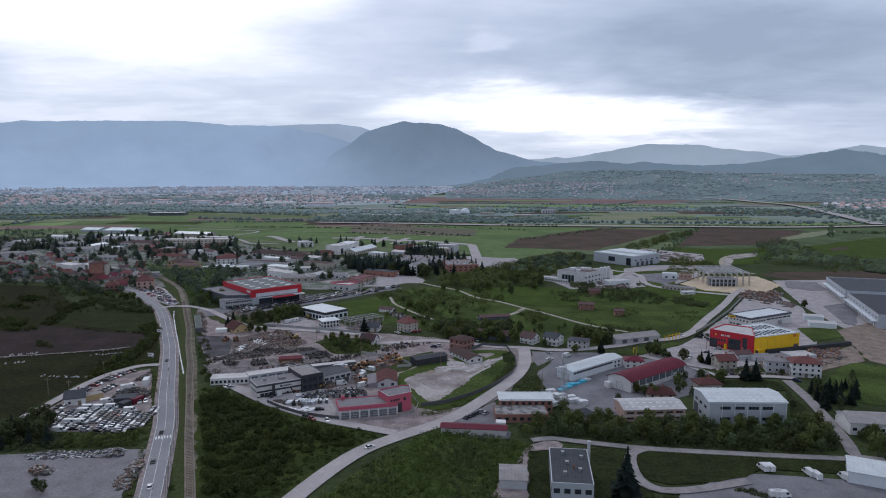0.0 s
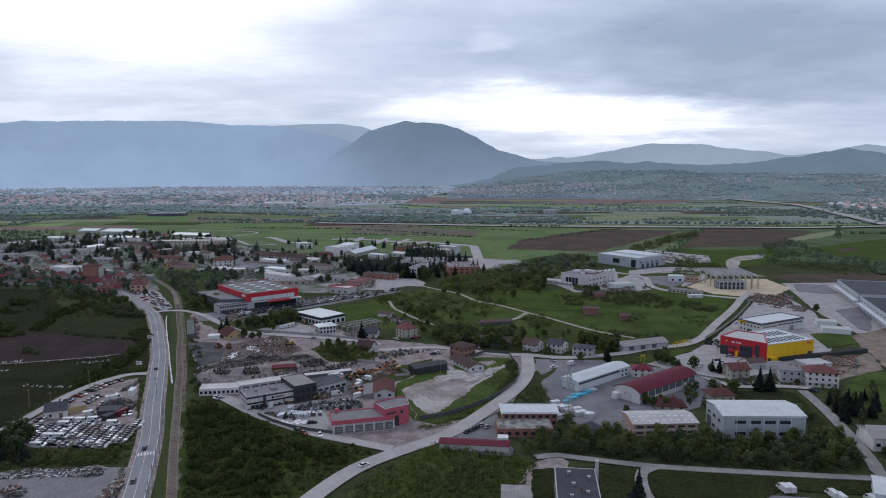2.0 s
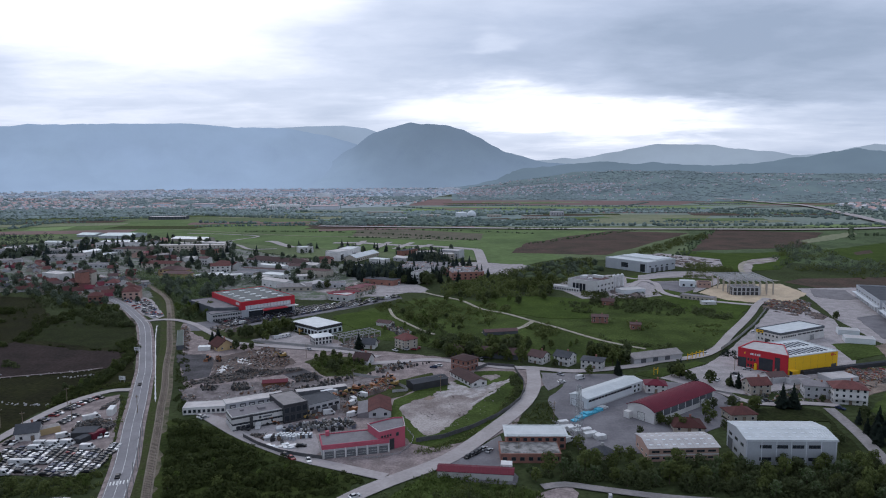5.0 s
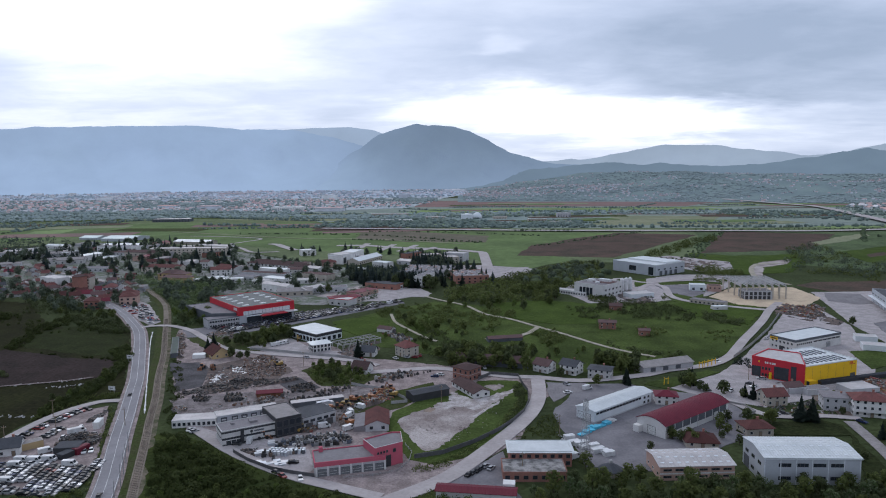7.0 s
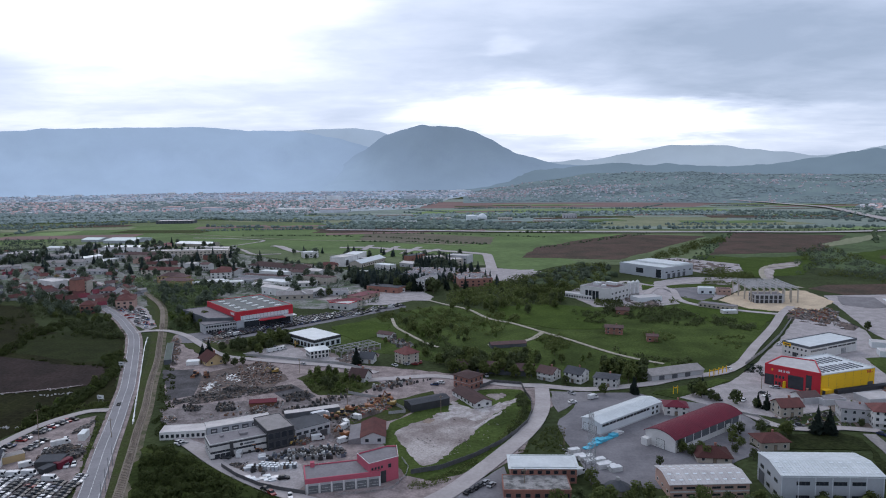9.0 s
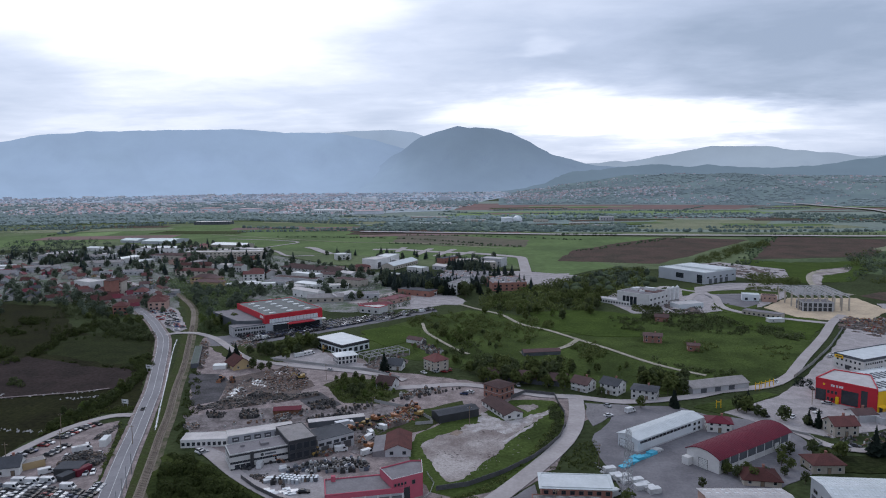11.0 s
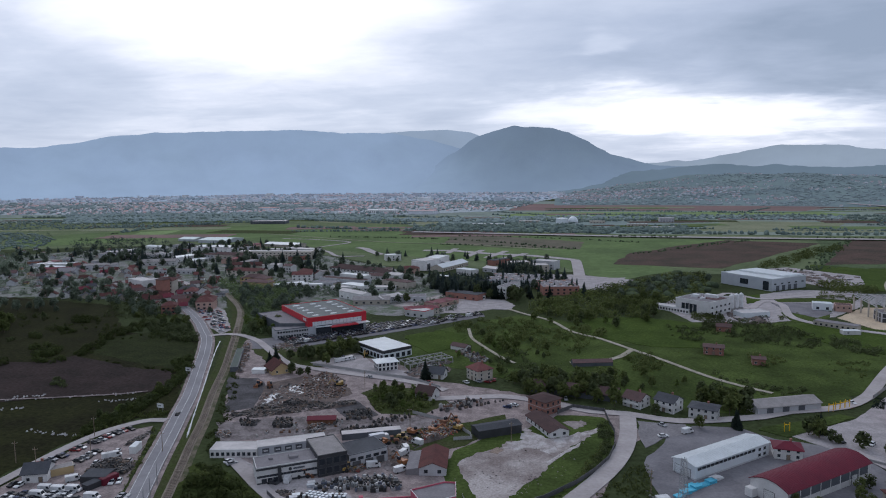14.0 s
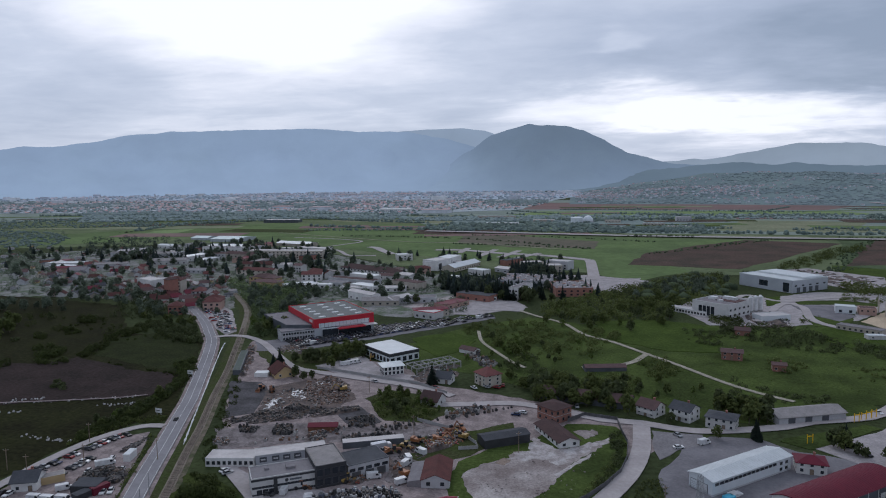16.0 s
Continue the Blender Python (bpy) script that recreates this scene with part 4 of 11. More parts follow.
road("road_lane", [(170.8, 330.1), (168.8, 314.6), (166.5, 300.5), (162.7, 282.7), (158, 262.5), (154.1, 248.6), (151.4, 239.6), (159.5, 236.1)], 2.4, M_LANE, "worn asphalt lane between conifers", 0.16)
road("road_front", [(158.2, 234.1), (145.8, 237.5), (127.9, 239.6), (108.4, 242.1), (90, 244.6), (75.6, 246.9), (64.2, 249.9), (51.2, 253.8), (42.3, 256.5), (34.2, 254.6)], 1.9, M_LANE, "worn front lane past the grass island", 0.20)
road("road_loop", [(76.4, 246.9), (69.9, 242.5), (66.9, 232.8), (66.2, 221.7), (69, 215), (74.8, 212.7), (86, 214.4), (102.8, 219.6)], 2.1, M_LANE, "curved drive round the grass island", 0.24)
road("road_bridge", [(-212.8, 509.3), (-208, 514), (-194.4, 515), (-174.6, 500.5), (-154.3, 475.4), (-133, 451), (-116.3, 443.7), (-95.7, 437.4), (-59, 427.1), (-37.3, 415.3)], 2.4, M_ROAD_PALE, "pale works road from the main road to the stores", 0.20)
road("road_depot", [(177.5, 333.3), (162.9, 336.7), (148.1, 335.4), (137.8, 340.1), (129.7, 358.2), (124.5, 362)], 2.2, M_ROAD_PALE, "short lane behind the maroon hall", 0.21)
road("road_town", [(-264, 605.5), (-304.3, 663.1), (-334.9, 703.2), (-382.7, 748.3), (-441.3, 781.8), (-493.9, 799.8), (-583, 818.7)], 2.6, M_ROAD_PALE, "town street among houses", 0.16)
road("road_plant", [(140.5, 601.6), (152.9, 618.8), (182.4, 677.7), (193.7, 666.5), (185.7, 617.9), (196.5, 591.8), (220, 572.3), (241.5, 559.9)], 3.0, M_ROAD_PALE, "pale works road to the white plant", 0.20)
road("road_plant_2", [(128.4, 628.6), (161.4, 713.2), (185.5, 688.8), (229.9, 710.8), (272.3, 721.6), (282.5, 708.9), (263.1, 675.1)], 2.6, M_ROAD_PALE, "pale track round the plant", 0.17)
road("road_field_loop", [(372.1, 818.6), (343.3, 813.3), (317.9, 774.2), (297.5, 708.4), (311, 673.5)], 2.5, M_TRACK, "looping sandy track in the meadow", 0.17)
MEADOW_PATH = [(-20.9, 623.4), (-6.9, 605.3), (12.6, 583.3), (27, 550.1), (43.5, 533.6), (60.5, 508.4), (75.8, 485.8), (93, 457.7), (105.9, 442.2), (118.8, 431.2)]
road("road_meadow_path", MEADOW_PATH, 1.4, M_TRACK, "pale dirt path across the meadow", 0.15)
road("road_meadow_path_2", [(61.9, 508.4), (51.8, 488.3), (39.4, 477.9), (24, 473)], 1.8, M_TRACK, "short dirt spur to a ruined barn", 0.14)
road("road_meadow_path_3", [(-43.3, 551.6), (-37.8, 524.8), (-29.3, 506.4), (-14.3, 478.6), (-6.4, 468.4)], 1.1, M_TRACK, "dirt path at the meadow edge", 0.14)
road("road_taxiway", [(-168.1, 1031), (-127.1, 1029.8), (-74, 999.8), (-25.5, 983.8), (10, 962), (37.6, 941)], 7.0, M_ROAD_PALE, "pale concrete taxiway on the airfield", 0.20)
for a in ([(-126.1, 1057.6), (-129.7, 999.2)], [(-85.8, 1042.3), (-98.4, 965.5)], [(-52.4, 1031.6), (-71.5, 952.7)], [(-24.2, 1004.1), (-50.6, 947.2)]):
    road("road_dispersal", a, 4.5, M_ROAD_PALE, "pale concrete dispersal stub", 0.17)
road("road_taxiway_2", [(-273.4, 1059.7), (-260.1, 1051.2), (-238.9, 1013.4), (-215.4, 976.3)], 6.0, M_ROAD_PALE, "short pale concrete taxiway", 0.18)
road("road_taxiway_3", [(-336.1, 1060.9), (-323.6, 1089), (-309.8, 1141.1), (-370, 1176.1), (-445.3, 1196)], 2.5, M_ROAD_PALE, "thin pale airfield track", 0.18)
road("road_taxiway_4", [(-321.3, 1030.2), (-297.3, 1002.3), (-267.9, 955.5), (-233.2, 958.8)], 3.0, M_ROAD_PALE, "thin pale airfield track", 0.18)
road("road_apron_link", [(39.9, 785.6), (40.2, 849.7), (39.8, 924.9), (37.6, 941)], 6.0, M_ROAD_PALE, "pale link from the apron", 0.18)
road("road_runway", [(-515.6, 1286.4), (-250.7, 1145.1), (-134.2, 1124.1), (13.9, 1048.5)], 4.0, G_FALLOW, "worn grass strip of the airfield", 0.14)
MOTORWAY = [(-245.7, 1325.1), (-90.2, 1296.9), (100, 1257), (302, 1231.3), (470.5, 1218.4), (615.6, 1205.9), (805.7, 1240.4), (1096.1, 1302.8)]
road("road_motorway", MOTORWAY, 9.0, M_ROAD_PALE, "distant pale motorway on a low bank", 1.6)
road("road_motorway_2", [(1401, 3515), (1213, 3160), (1021, 2739), (929, 2430), (950, 2265), (970, 2064), (980, 1922), (919, 1674), (853, 1435), (800, 1250)], 12.0, M_ROAD_PALE, "distant pale motorway from the hills", 3.0)
part("road_crossing", (lambda s: [s.box(-2.9 + i * 1.05, -1.5, 0.22, -2.4 + i * 1.05, 1.5, 0.25) for i in range(6)] and s)(Soup()), M_PAINT, main_road, "worn white zebra stripes",
     pose(-109.6, 257.5, 0.315, 0, 0, 19.5))

RAILWAY = [(-60, 152), (-72, 183), (-81.3, 209), (-100, 258.9), (-118.5, 310), (-127.5, 334), (-137, 361), (-152, 399), (-167, 440), (-183, 479), (-199, 518), (-212, 549),
           (-228, 585), (-243, 612), (-258, 634), (-276, 659), (-296, 683), (-318, 700), (-345, 712)]


def railway():
    line = smooth(RAILWAY, 5.0)
    pave(line, 4.0)
    bed = part("railway", strip(line, -1.75, 1.75, 0.35), M_BALLAST)
    tagged(bed, "single railway track on brown ballast with rusty rails", "railway", "", "structure")
    for k in (-0.75, 0.75):
        part("rail", strip(line, k - 0.05, k + 0.05, 0.62), M_RAIL, bed)
    fine_line = smooth(RAILWAY, 1.3)
    near = [p for p in fine_line if 180 < p.y < 560]
    me = Soup().box(-1.25, -0.14, 0.33, 1.25, 0.14, 0.46).mesh("sleeper", M_SLEEPER)
    for i in range(0, min(len(near) - 1, 290)):
        d = near[i + 1] - near[i]
        part("sleeper", me, M_SLEEPER, bed, "", pose(near[i].x, near[i].y, 0, 0, 0, math.degrees(math.atan2(d.y, d.x)) - 90))
    tagged(part("railway_verge", strip(line, -5.5, -1.75, 0.14), G_VERGE), "weedy green strip beside the railway", "ground", "", "structure")
    tagged(part("railway_verge_east", strip(line, 1.75, 3.6, 0.14), G_DRYDIRT), "narrow strip of dry dirt beside the railway", "ground", "", "structure")


railway()
_d = Soup()
_dl = smooth([(-133, 341), (-146, 371), (-160, 404), (-176, 441), (-190, 474), (-199, 497)], 3)
for _i in range(len(_dl) - 1):
    _w = 0.18 + 0.5 * abs(noise.noise(Vector((_i * 0.45, 0, 0))))
    strip(_dl[_i:_i + 2], -_w, _w, 0.2 + 0.0006 * _i, _d)
ditch = part("ditch_water", _d, M_WATER)
tagged(ditch, "thin pale strip of water in the ditch", "water", "", "structure")


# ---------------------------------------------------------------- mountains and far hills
def haze_glow_mat(name, col, west, east, col2, lift):
    """Forested slopes far off: haze is put in as emission over a dull forest colour, brighter to the west and near the
    plain.
    """
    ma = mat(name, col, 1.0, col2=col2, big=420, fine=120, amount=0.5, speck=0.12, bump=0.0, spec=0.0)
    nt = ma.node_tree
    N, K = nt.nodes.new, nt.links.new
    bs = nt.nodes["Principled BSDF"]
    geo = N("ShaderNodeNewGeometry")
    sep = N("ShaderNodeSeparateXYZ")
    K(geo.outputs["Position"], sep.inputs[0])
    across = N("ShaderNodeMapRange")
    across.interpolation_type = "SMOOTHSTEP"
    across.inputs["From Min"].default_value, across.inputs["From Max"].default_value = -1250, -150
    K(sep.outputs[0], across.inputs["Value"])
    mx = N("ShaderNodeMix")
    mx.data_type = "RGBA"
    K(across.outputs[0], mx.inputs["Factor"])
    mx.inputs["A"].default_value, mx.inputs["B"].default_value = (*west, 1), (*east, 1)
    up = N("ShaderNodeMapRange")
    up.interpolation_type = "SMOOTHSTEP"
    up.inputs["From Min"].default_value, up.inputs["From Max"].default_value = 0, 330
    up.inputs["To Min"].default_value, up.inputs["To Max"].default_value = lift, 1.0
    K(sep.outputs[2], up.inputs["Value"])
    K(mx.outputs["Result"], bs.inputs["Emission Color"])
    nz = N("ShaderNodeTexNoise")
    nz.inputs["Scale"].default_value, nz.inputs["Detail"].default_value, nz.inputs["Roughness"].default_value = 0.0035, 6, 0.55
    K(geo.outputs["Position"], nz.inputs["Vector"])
    glow_mottle = N("ShaderNodeMapRange")
    glow_mottle.inputs["From Min"].default_value, glow_mottle.inputs["From Max"].default_value = 0.3, 0.7
    glow_mottle.inputs["To Min"].default_value, glow_mottle.inputs["To Max"].default_value = 0.94, 1.06
    K(nz.outputs["Fac"], glow_mottle.inputs["Value"])
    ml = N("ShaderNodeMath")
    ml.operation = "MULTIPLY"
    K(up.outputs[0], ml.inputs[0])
    K(glow_mottle.outputs[0], ml.inputs[1])
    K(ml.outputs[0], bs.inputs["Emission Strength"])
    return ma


# the west and east colours are glow that stands for haze, not forest colour
H_LEFT = haze_glow_mat("hazy_blue_mountain", (0.022, 0.036, 0.034), (0.252, 0.330, 0.445), (0.192, 0.252, 0.340), (0.036, 0.054, 0.040), 1.10)
H_MAIN = haze_glow_mat("hazy_grey_mountain", (0.022, 0.034, 0.030), (0.228, 0.300, 0.402), (0.136, 0.180, 0.242), (0.036, 0.050, 0.036), 1.32)
H_BACK = haze_glow_mat("pale_hazy_mountain", (0.03, 0.045, 0.04), (0.270, 0.335, 0.42), (0.270, 0.335, 0.42), (0.04, 0.055, 0.04), 1.0)
H_RIGHT = haze_glow_mat("hazy_right_mountain", (0.03, 0.045, 0.035), (0.26, 0.31, 0.38), (0.25, 0.30, 0.365), (0.045, 0.06, 0.038), 1.1)
H_LOW = haze_glow_mat("hazy_low_hill", (0.022, 0.034, 0.030), (0.125, 0.168, 0.214), (0.125, 0.168, 0.214), (0.034, 0.050, 0.036), 1.0)


def interp(table, a):
    for (a0, e0), (a1, e1) in zip(table, table[1:]):
        if a0 <= a <= a1:
            t = (a - a0) / (a1 - a0)
            t = t * t * (3 - 2 * t) * 0.5 + t * 0.5
            return e0 + (e1 - e0) * t
    return table[0][1] if a < table[0][0] else table[-1][1]


def ridge(name, table, dist, depth, material, label, rough=0.03, seed=0.0, foot=0.0):
    """A mountain whose skyline follows bearings and heights in degrees, with gullies down its near slope."""
    s = Soup()
    a0, a1 = table[0][0], table[-1][0]
    n = int((a1 - a0) / 0.22)
    rows = 16
    for i in range(n + 1):
        a = a0 + (a1 - a0) * i / n
        e = interp(table, a) + rough * 1.6 * (noise.noise(Vector((a * 0.9 + seed, 0, 1))) * 1.2 + noise.noise(Vector((a * 3.1 + seed, 3, 1))) * 0.6)
        top = 106 + (dist * math.tan(radians(e)))
        for j in range(rows + 1):
            t = j / rows
            r = dist - depth * (1 - t)
            gully = noise.fractal(Vector((a * 0.35 + seed, t * 1.4, 2.0)), 1.0, 2.1, 5)
            z = foot + (top - foot) * (t ** 1.25) * (1 + 0.0 * t)
            r += gully * depth * 0.28 * math.sin(math.pi * t)
            z += gully * (top - foot) * 0.10 * math.sin(math.pi * t)
            s.v.append((9 + r * math.sin(radians(a)), 55 + r * math.cos(radians(a)), z))
    for i in range(n):
        for j in range(rows):
            k = i * (rows + 1) + j
            s.f.append((k, k + rows + 1, k + rows + 2, k + 1))
    ob = part(name, s, material)
    for p in ob.data.polygons:
        p.use_smooth = True
    return tagged(ob, label, "mountain", "", "structure")


LEFT_RIDGE = [(-61.2, 1.82), (-53.5, 1.69), (-47.2, 1.58), (-43.3, 1.87), (-41.3, 2.21), (-39.7, 2.18), (-36.9, 2.58), (-34.6, 3.10), (-30.9, 3.40), (-25.9, 3.57), (-21.0, 3.68), (-17.3, 3.44), (-13.6, 3.42), (-10.3, 2.84), (-7.5, 2.06), (-3.8, 0.26), (-0.6, -0.93)]
BACK_RIDGE = [(-18.3, 2.94), (-15.0, 3.34), (-12.2, 3.55), (-8.9, 3.65), (-7.1, 3.44), (-5.2, 2.77), (-1.5, 0.69)]
MAIN_HILL = [(-12.2, -1.07), (-10.4, 0.40), (-8.5, 1.68), (-6.3, 3.11), (-4.8, 3.53), (-3.4, 3.90), (-2.5, 3.77), (-2.0, 3.79), (-0.4, 3.68), (0.9, 3.31), (2.2, 2.71), (3.6, 1.88), (4.5, 1.46), (5.7, 1.13), (7.1, 0.71), (8.2, 0.53), (10.5, 0.39), (12.8, 0.20), (15.9, -0.34), (18.9, -0.96)]
RIGHT_BACK = [(5.4, 0.67), (8.2, 0.76), (9.3, 0.94), (10.0, 0.84), (10.9, 0.93), (12.7, 1.24), (14.5, 1.59), (16.7, 1.95), (18.4, 1.87), (20.4, 1.84), (22.5, 1.47), (24.5, 1.28), (26.8, 0.92), (28.6, 1.07), (30.3, 1.45), (31.4, 1.63), (33.7, 1.40), (42.4, 0.79)]
RIGHT_LOW = [(-0.2, -1.10), (3.6, -0.44), (6.4, 0.11), (10.0, 0.43), (12.7, 0.61), (15.0, 0.38), (16.7, 0.51), (18.8, 0.28), (21.3, 0.23), (23.7, 0.35), (25.6, 0.64), (27.5, 0.88), (29.3, 1.22), (30.3, 1.37), (31.7, 1.15), (33.7, 0.89), (42.4, 0.55)]
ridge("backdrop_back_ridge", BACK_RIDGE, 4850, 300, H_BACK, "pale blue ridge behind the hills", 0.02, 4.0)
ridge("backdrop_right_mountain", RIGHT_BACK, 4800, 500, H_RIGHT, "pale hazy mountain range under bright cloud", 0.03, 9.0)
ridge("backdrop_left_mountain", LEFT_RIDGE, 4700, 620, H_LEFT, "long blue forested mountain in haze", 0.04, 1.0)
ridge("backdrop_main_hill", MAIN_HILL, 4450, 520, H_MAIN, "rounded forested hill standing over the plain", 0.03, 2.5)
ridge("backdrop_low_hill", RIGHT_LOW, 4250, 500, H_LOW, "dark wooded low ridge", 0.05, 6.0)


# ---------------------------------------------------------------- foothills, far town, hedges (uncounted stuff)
# haze is put into these colours as paler, bluer tones, except in F_NEARTREES
F_TREES = mat("hazed_plain_crowns", (0.087, 0.138, 0.058), 1.0, island=((0.155, 0.198, 0.177), (0.184, 0.230, 0.196), (0.133, 0.172, 0.162), (0.170, 0.216, 0.185)), big=60, fine=6, speck=0.2, bump=0, spec=0.02)
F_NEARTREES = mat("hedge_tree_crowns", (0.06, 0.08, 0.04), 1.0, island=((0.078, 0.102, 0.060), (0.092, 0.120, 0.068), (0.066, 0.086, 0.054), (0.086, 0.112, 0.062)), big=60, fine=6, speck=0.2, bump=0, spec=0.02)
F_MISTY = mat("hazed_tree_crowns", (0.132, 0.161, 0.126), 1.0, island=((0.250, 0.302, 0.300), (0.280, 0.334, 0.326), (0.230, 0.280, 0.284), (0.262, 0.316, 0.308)), big=60, fine=6, speck=0.08, bump=0, spec=0.02)
# lightened further to make up for the crowns' own shade
F_FOOT = mat("hazed_foothill_crowns", (0.090, 0.112, 0.090), 1.0, island=((0.252, 0.302, 0.309), (0.269, 0.320, 0.325), (0.237, 0.287, 0.298), (0.260, 0.309, 0.314)), big=60, fine=6, speck=0.1, bump=0, spec=0.02)
F_HILLWALL = mat("hazed_hill_walls", (0.638, 0.638, 0.638), 0.9, island=((0.590, 0.623, 0.685), (0.510, 0.542, 0.590), (0.702, 0.734, 0.782), (0.558, 0.574, 0.606)), big=30, fine=3, speck=0.1, bump=0, spec=0.03)
F_HILLROOF = mat("hazed_hill_roofs", (0.4, 0.3, 0.3), 0.9, island=((0.420, 0.330, 0.335), (0.380, 0.315, 0.325), (0.450, 0.350, 0.350), (0.480, 0.480, 0.520)), big=30, fine=3, speck=0.1, bump=0, spec=0.03)
F_BELT = mat("hazed_belt_crowns", (0.144, 0.175, 0.153), 1.0, island=((0.255, 0.310, 0.309), (0.294, 0.352, 0.327), (0.226, 0.280, 0.285), (0.273, 0.331, 0.314)), big=60, fine=6, speck=0.1, bump=0, spec=0.02)
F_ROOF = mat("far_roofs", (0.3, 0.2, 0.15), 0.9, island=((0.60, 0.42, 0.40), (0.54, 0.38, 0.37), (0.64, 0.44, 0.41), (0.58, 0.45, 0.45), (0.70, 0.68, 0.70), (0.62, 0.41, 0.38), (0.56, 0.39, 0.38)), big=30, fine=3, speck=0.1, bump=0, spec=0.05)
F_WALL = mat("hazed_far_walls", (0.664, 0.664, 0.643), 0.9, island=((0.650, 0.670, 0.730), (0.570, 0.590, 0.640), (0.740, 0.750, 0.770), (0.530, 0.550, 0.610), (0.630, 0.630, 0.670)), big=30, fine=3, speck=0.1, bump=0, spec=0.05)
G_FOOT = mat("hazed_foothill_ground", (0.188, 0.240, 0.232), 1.0, col2=(0.152, 0.198, 0.206), big=160, fine=14, amount=0.9, speck=0.12, bump=0, spec=0.02)
G_TOWN = mat("hazed_far_town_ground", (0.365, 0.400, 0.410), 1.0, col2=(0.310, 0.350, 0.365), big=60, fine=10, amount=0.9, speck=0.2, bump=0, spec=0.02)


# copies for the farthest suburbs, with still more haze in the base colour
G_TOWNFAR = mat("hazed_town_ground", (0.400, 0.455, 0.520), 1.0, col2=(0.365, 0.420, 0.480), big=90, fine=14, amount=0.9, speck=0.12, bump=0, spec=0.02)
F_WALLFAR = mat("hazed_walls", (0.6, 0.6, 0.6), 0.9, island=((0.640, 0.680, 0.760), (0.560, 0.600, 0.670), (0.720, 0.750, 0.810), (0.600, 0.630, 0.690)), big=30, fine=3, speck=0.08, bump=0, spec=0.03)
F_ROOFFAR = mat("hazed_roofs", (0.5, 0.5, 0.5), 0.9, island=((0.560, 0.480, 0.510), (0.530, 0.465, 0.500), (0.580, 0.500, 0.520), (0.600, 0.610, 0.660), (0.520, 0.470, 0.510)), big=30, fine=3, speck=0.08, bump=0, spec=0.03)
F_TREEFAR = mat("hazed_far_crowns", (0.4, 0.4, 0.4), 1.0, island=((0.345, 0.405, 0.450), (0.375, 0.435, 0.475), (0.325, 0.385, 0.430)), big=60, fine=6, speck=0.06, bump=0, spec=0.02)


def foothill_z(x, y):
    """Height of the low wooded hills on the east side of the plain."""
    a = math.degrees(math.atan2(x - 9, y - 55))
    r = math.hypot(x - 9, y - 55)
    rise = max(0.0, min(1.0, (r - 2350) / 1500))
    rise = rise * rise * (3 - 2 * rise)
    along = max(0.0, min(1.0, (a - 1.0) / 9.0))
    hump = 74 * along + 34 * noise.noise(Vector((x * 0.0016, y * 0.0016, 3.3))) * along
    return max(0.0, rise * (hump + 9 * noise.noise(Vector((x * 0.005, y * 0.005, 1.3))) * along)) + 0.0


def foothills():
    s = Soup()
    n, m = 110, 30
    for i in range(n + 1):
        a = radians(0 + 48 * i / n)
        for j in range(m + 1):
            r = 2300 + 1750 * j / m
            x, y = 9 + r * math.sin(a), 55 + r * math.cos(a)
            s.v.append((x, y, foothill_z(x, y) + (0.2 if j else -0.3)))
    for i in range(n):
        for j in range(m):
            k = i * (m + 1) + j
            s.f.append((k, k + 1, k + m + 2, k + m + 1))
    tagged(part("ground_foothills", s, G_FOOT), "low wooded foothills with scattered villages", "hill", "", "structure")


foothills()


def clump(s, x, y, z, r, h, rng, quads=7):
    """A small uneven heap of leaf faces, for trees far away."""
    n = len(s.v)
    k = 6
    ph = rng.uniform(0, 6.28)
    for lev, rr in ((0.0, 0.75), (0.45, 1.0), (0.8, 0.62)):
        for i in range(k):
            t = ph + 2 * math.pi * i / k
            q = r * rr * rng.uniform(0.72, 1.2)
            s.v.append((x + q * math.cos(t), y + q * math.sin(t), z + h * lev * rng.uniform(0.85, 1.12)))
    s.v.append((x + rng.uniform(-.2, .2) * r, y, z + h))
    for lev in (0, 1):
        for i in range(k):
            a, b = n + lev * k + i, n + lev * k + (i + 1) % k
            s.f.append((a, b, b + k, a + k))
    for i in range(k):
        s.f.append((n + 2 * k + i, n + 2 * k + (i + 1) % k, n + 3 * k))


def small_house(w, r, x, y, z, rng, big=1.0):
    """Walls into one soup and a gable roof into the other."""
    L, W, H = rng.uniform(9, 15) * big, rng.uniform(8, 11) * big, rng.uniform(2.6, 4.8) * big
    rz = radians(rng.choice((20, 35, 40, 50, -40, -50, 110)) + rng.uniform(-8, 8))
    c, sn = math.cos(rz), math.sin(rz)

    def P(u, v, h):
        return (x + u * c - v * sn, y + u * sn + v * c, z + h)
    a, b, rh = L / 2, W / 2, W * 0.36
    n = len(w.v)
    w.v += [P(-a, -b, -1), P(a, -b, -1), P(a, b, -1), P(-a, b, -1), P(-a, -b, H), P(a, -b, H), P(a, b, H), P(-a, b, H), P(-a, 0, H + rh), P(a, 0, H + rh)]
    w.f += [(n, n + 1, n + 5, n + 4), (n + 1, n + 2, n + 6, n + 9, n + 5), (n + 2, n + 3, n + 7, n + 6), (n + 3, n, n + 4, n + 8, n + 7)]
    n, o = len(r.v), 0.5
    r.v += [P(-a - o, -b - o, H - .2), P(a + o, -b - o, H - .2), P(a + o, 0, H + rh + .15), P(-a - o, 0, H + rh + .15), P(a + o, b + o, H - .2), P(-a - o, b + o, H - .2)]
    r.f += [(n, n + 1, n + 2, n + 3), (n + 3, n + 2, n + 4, n + 5)]


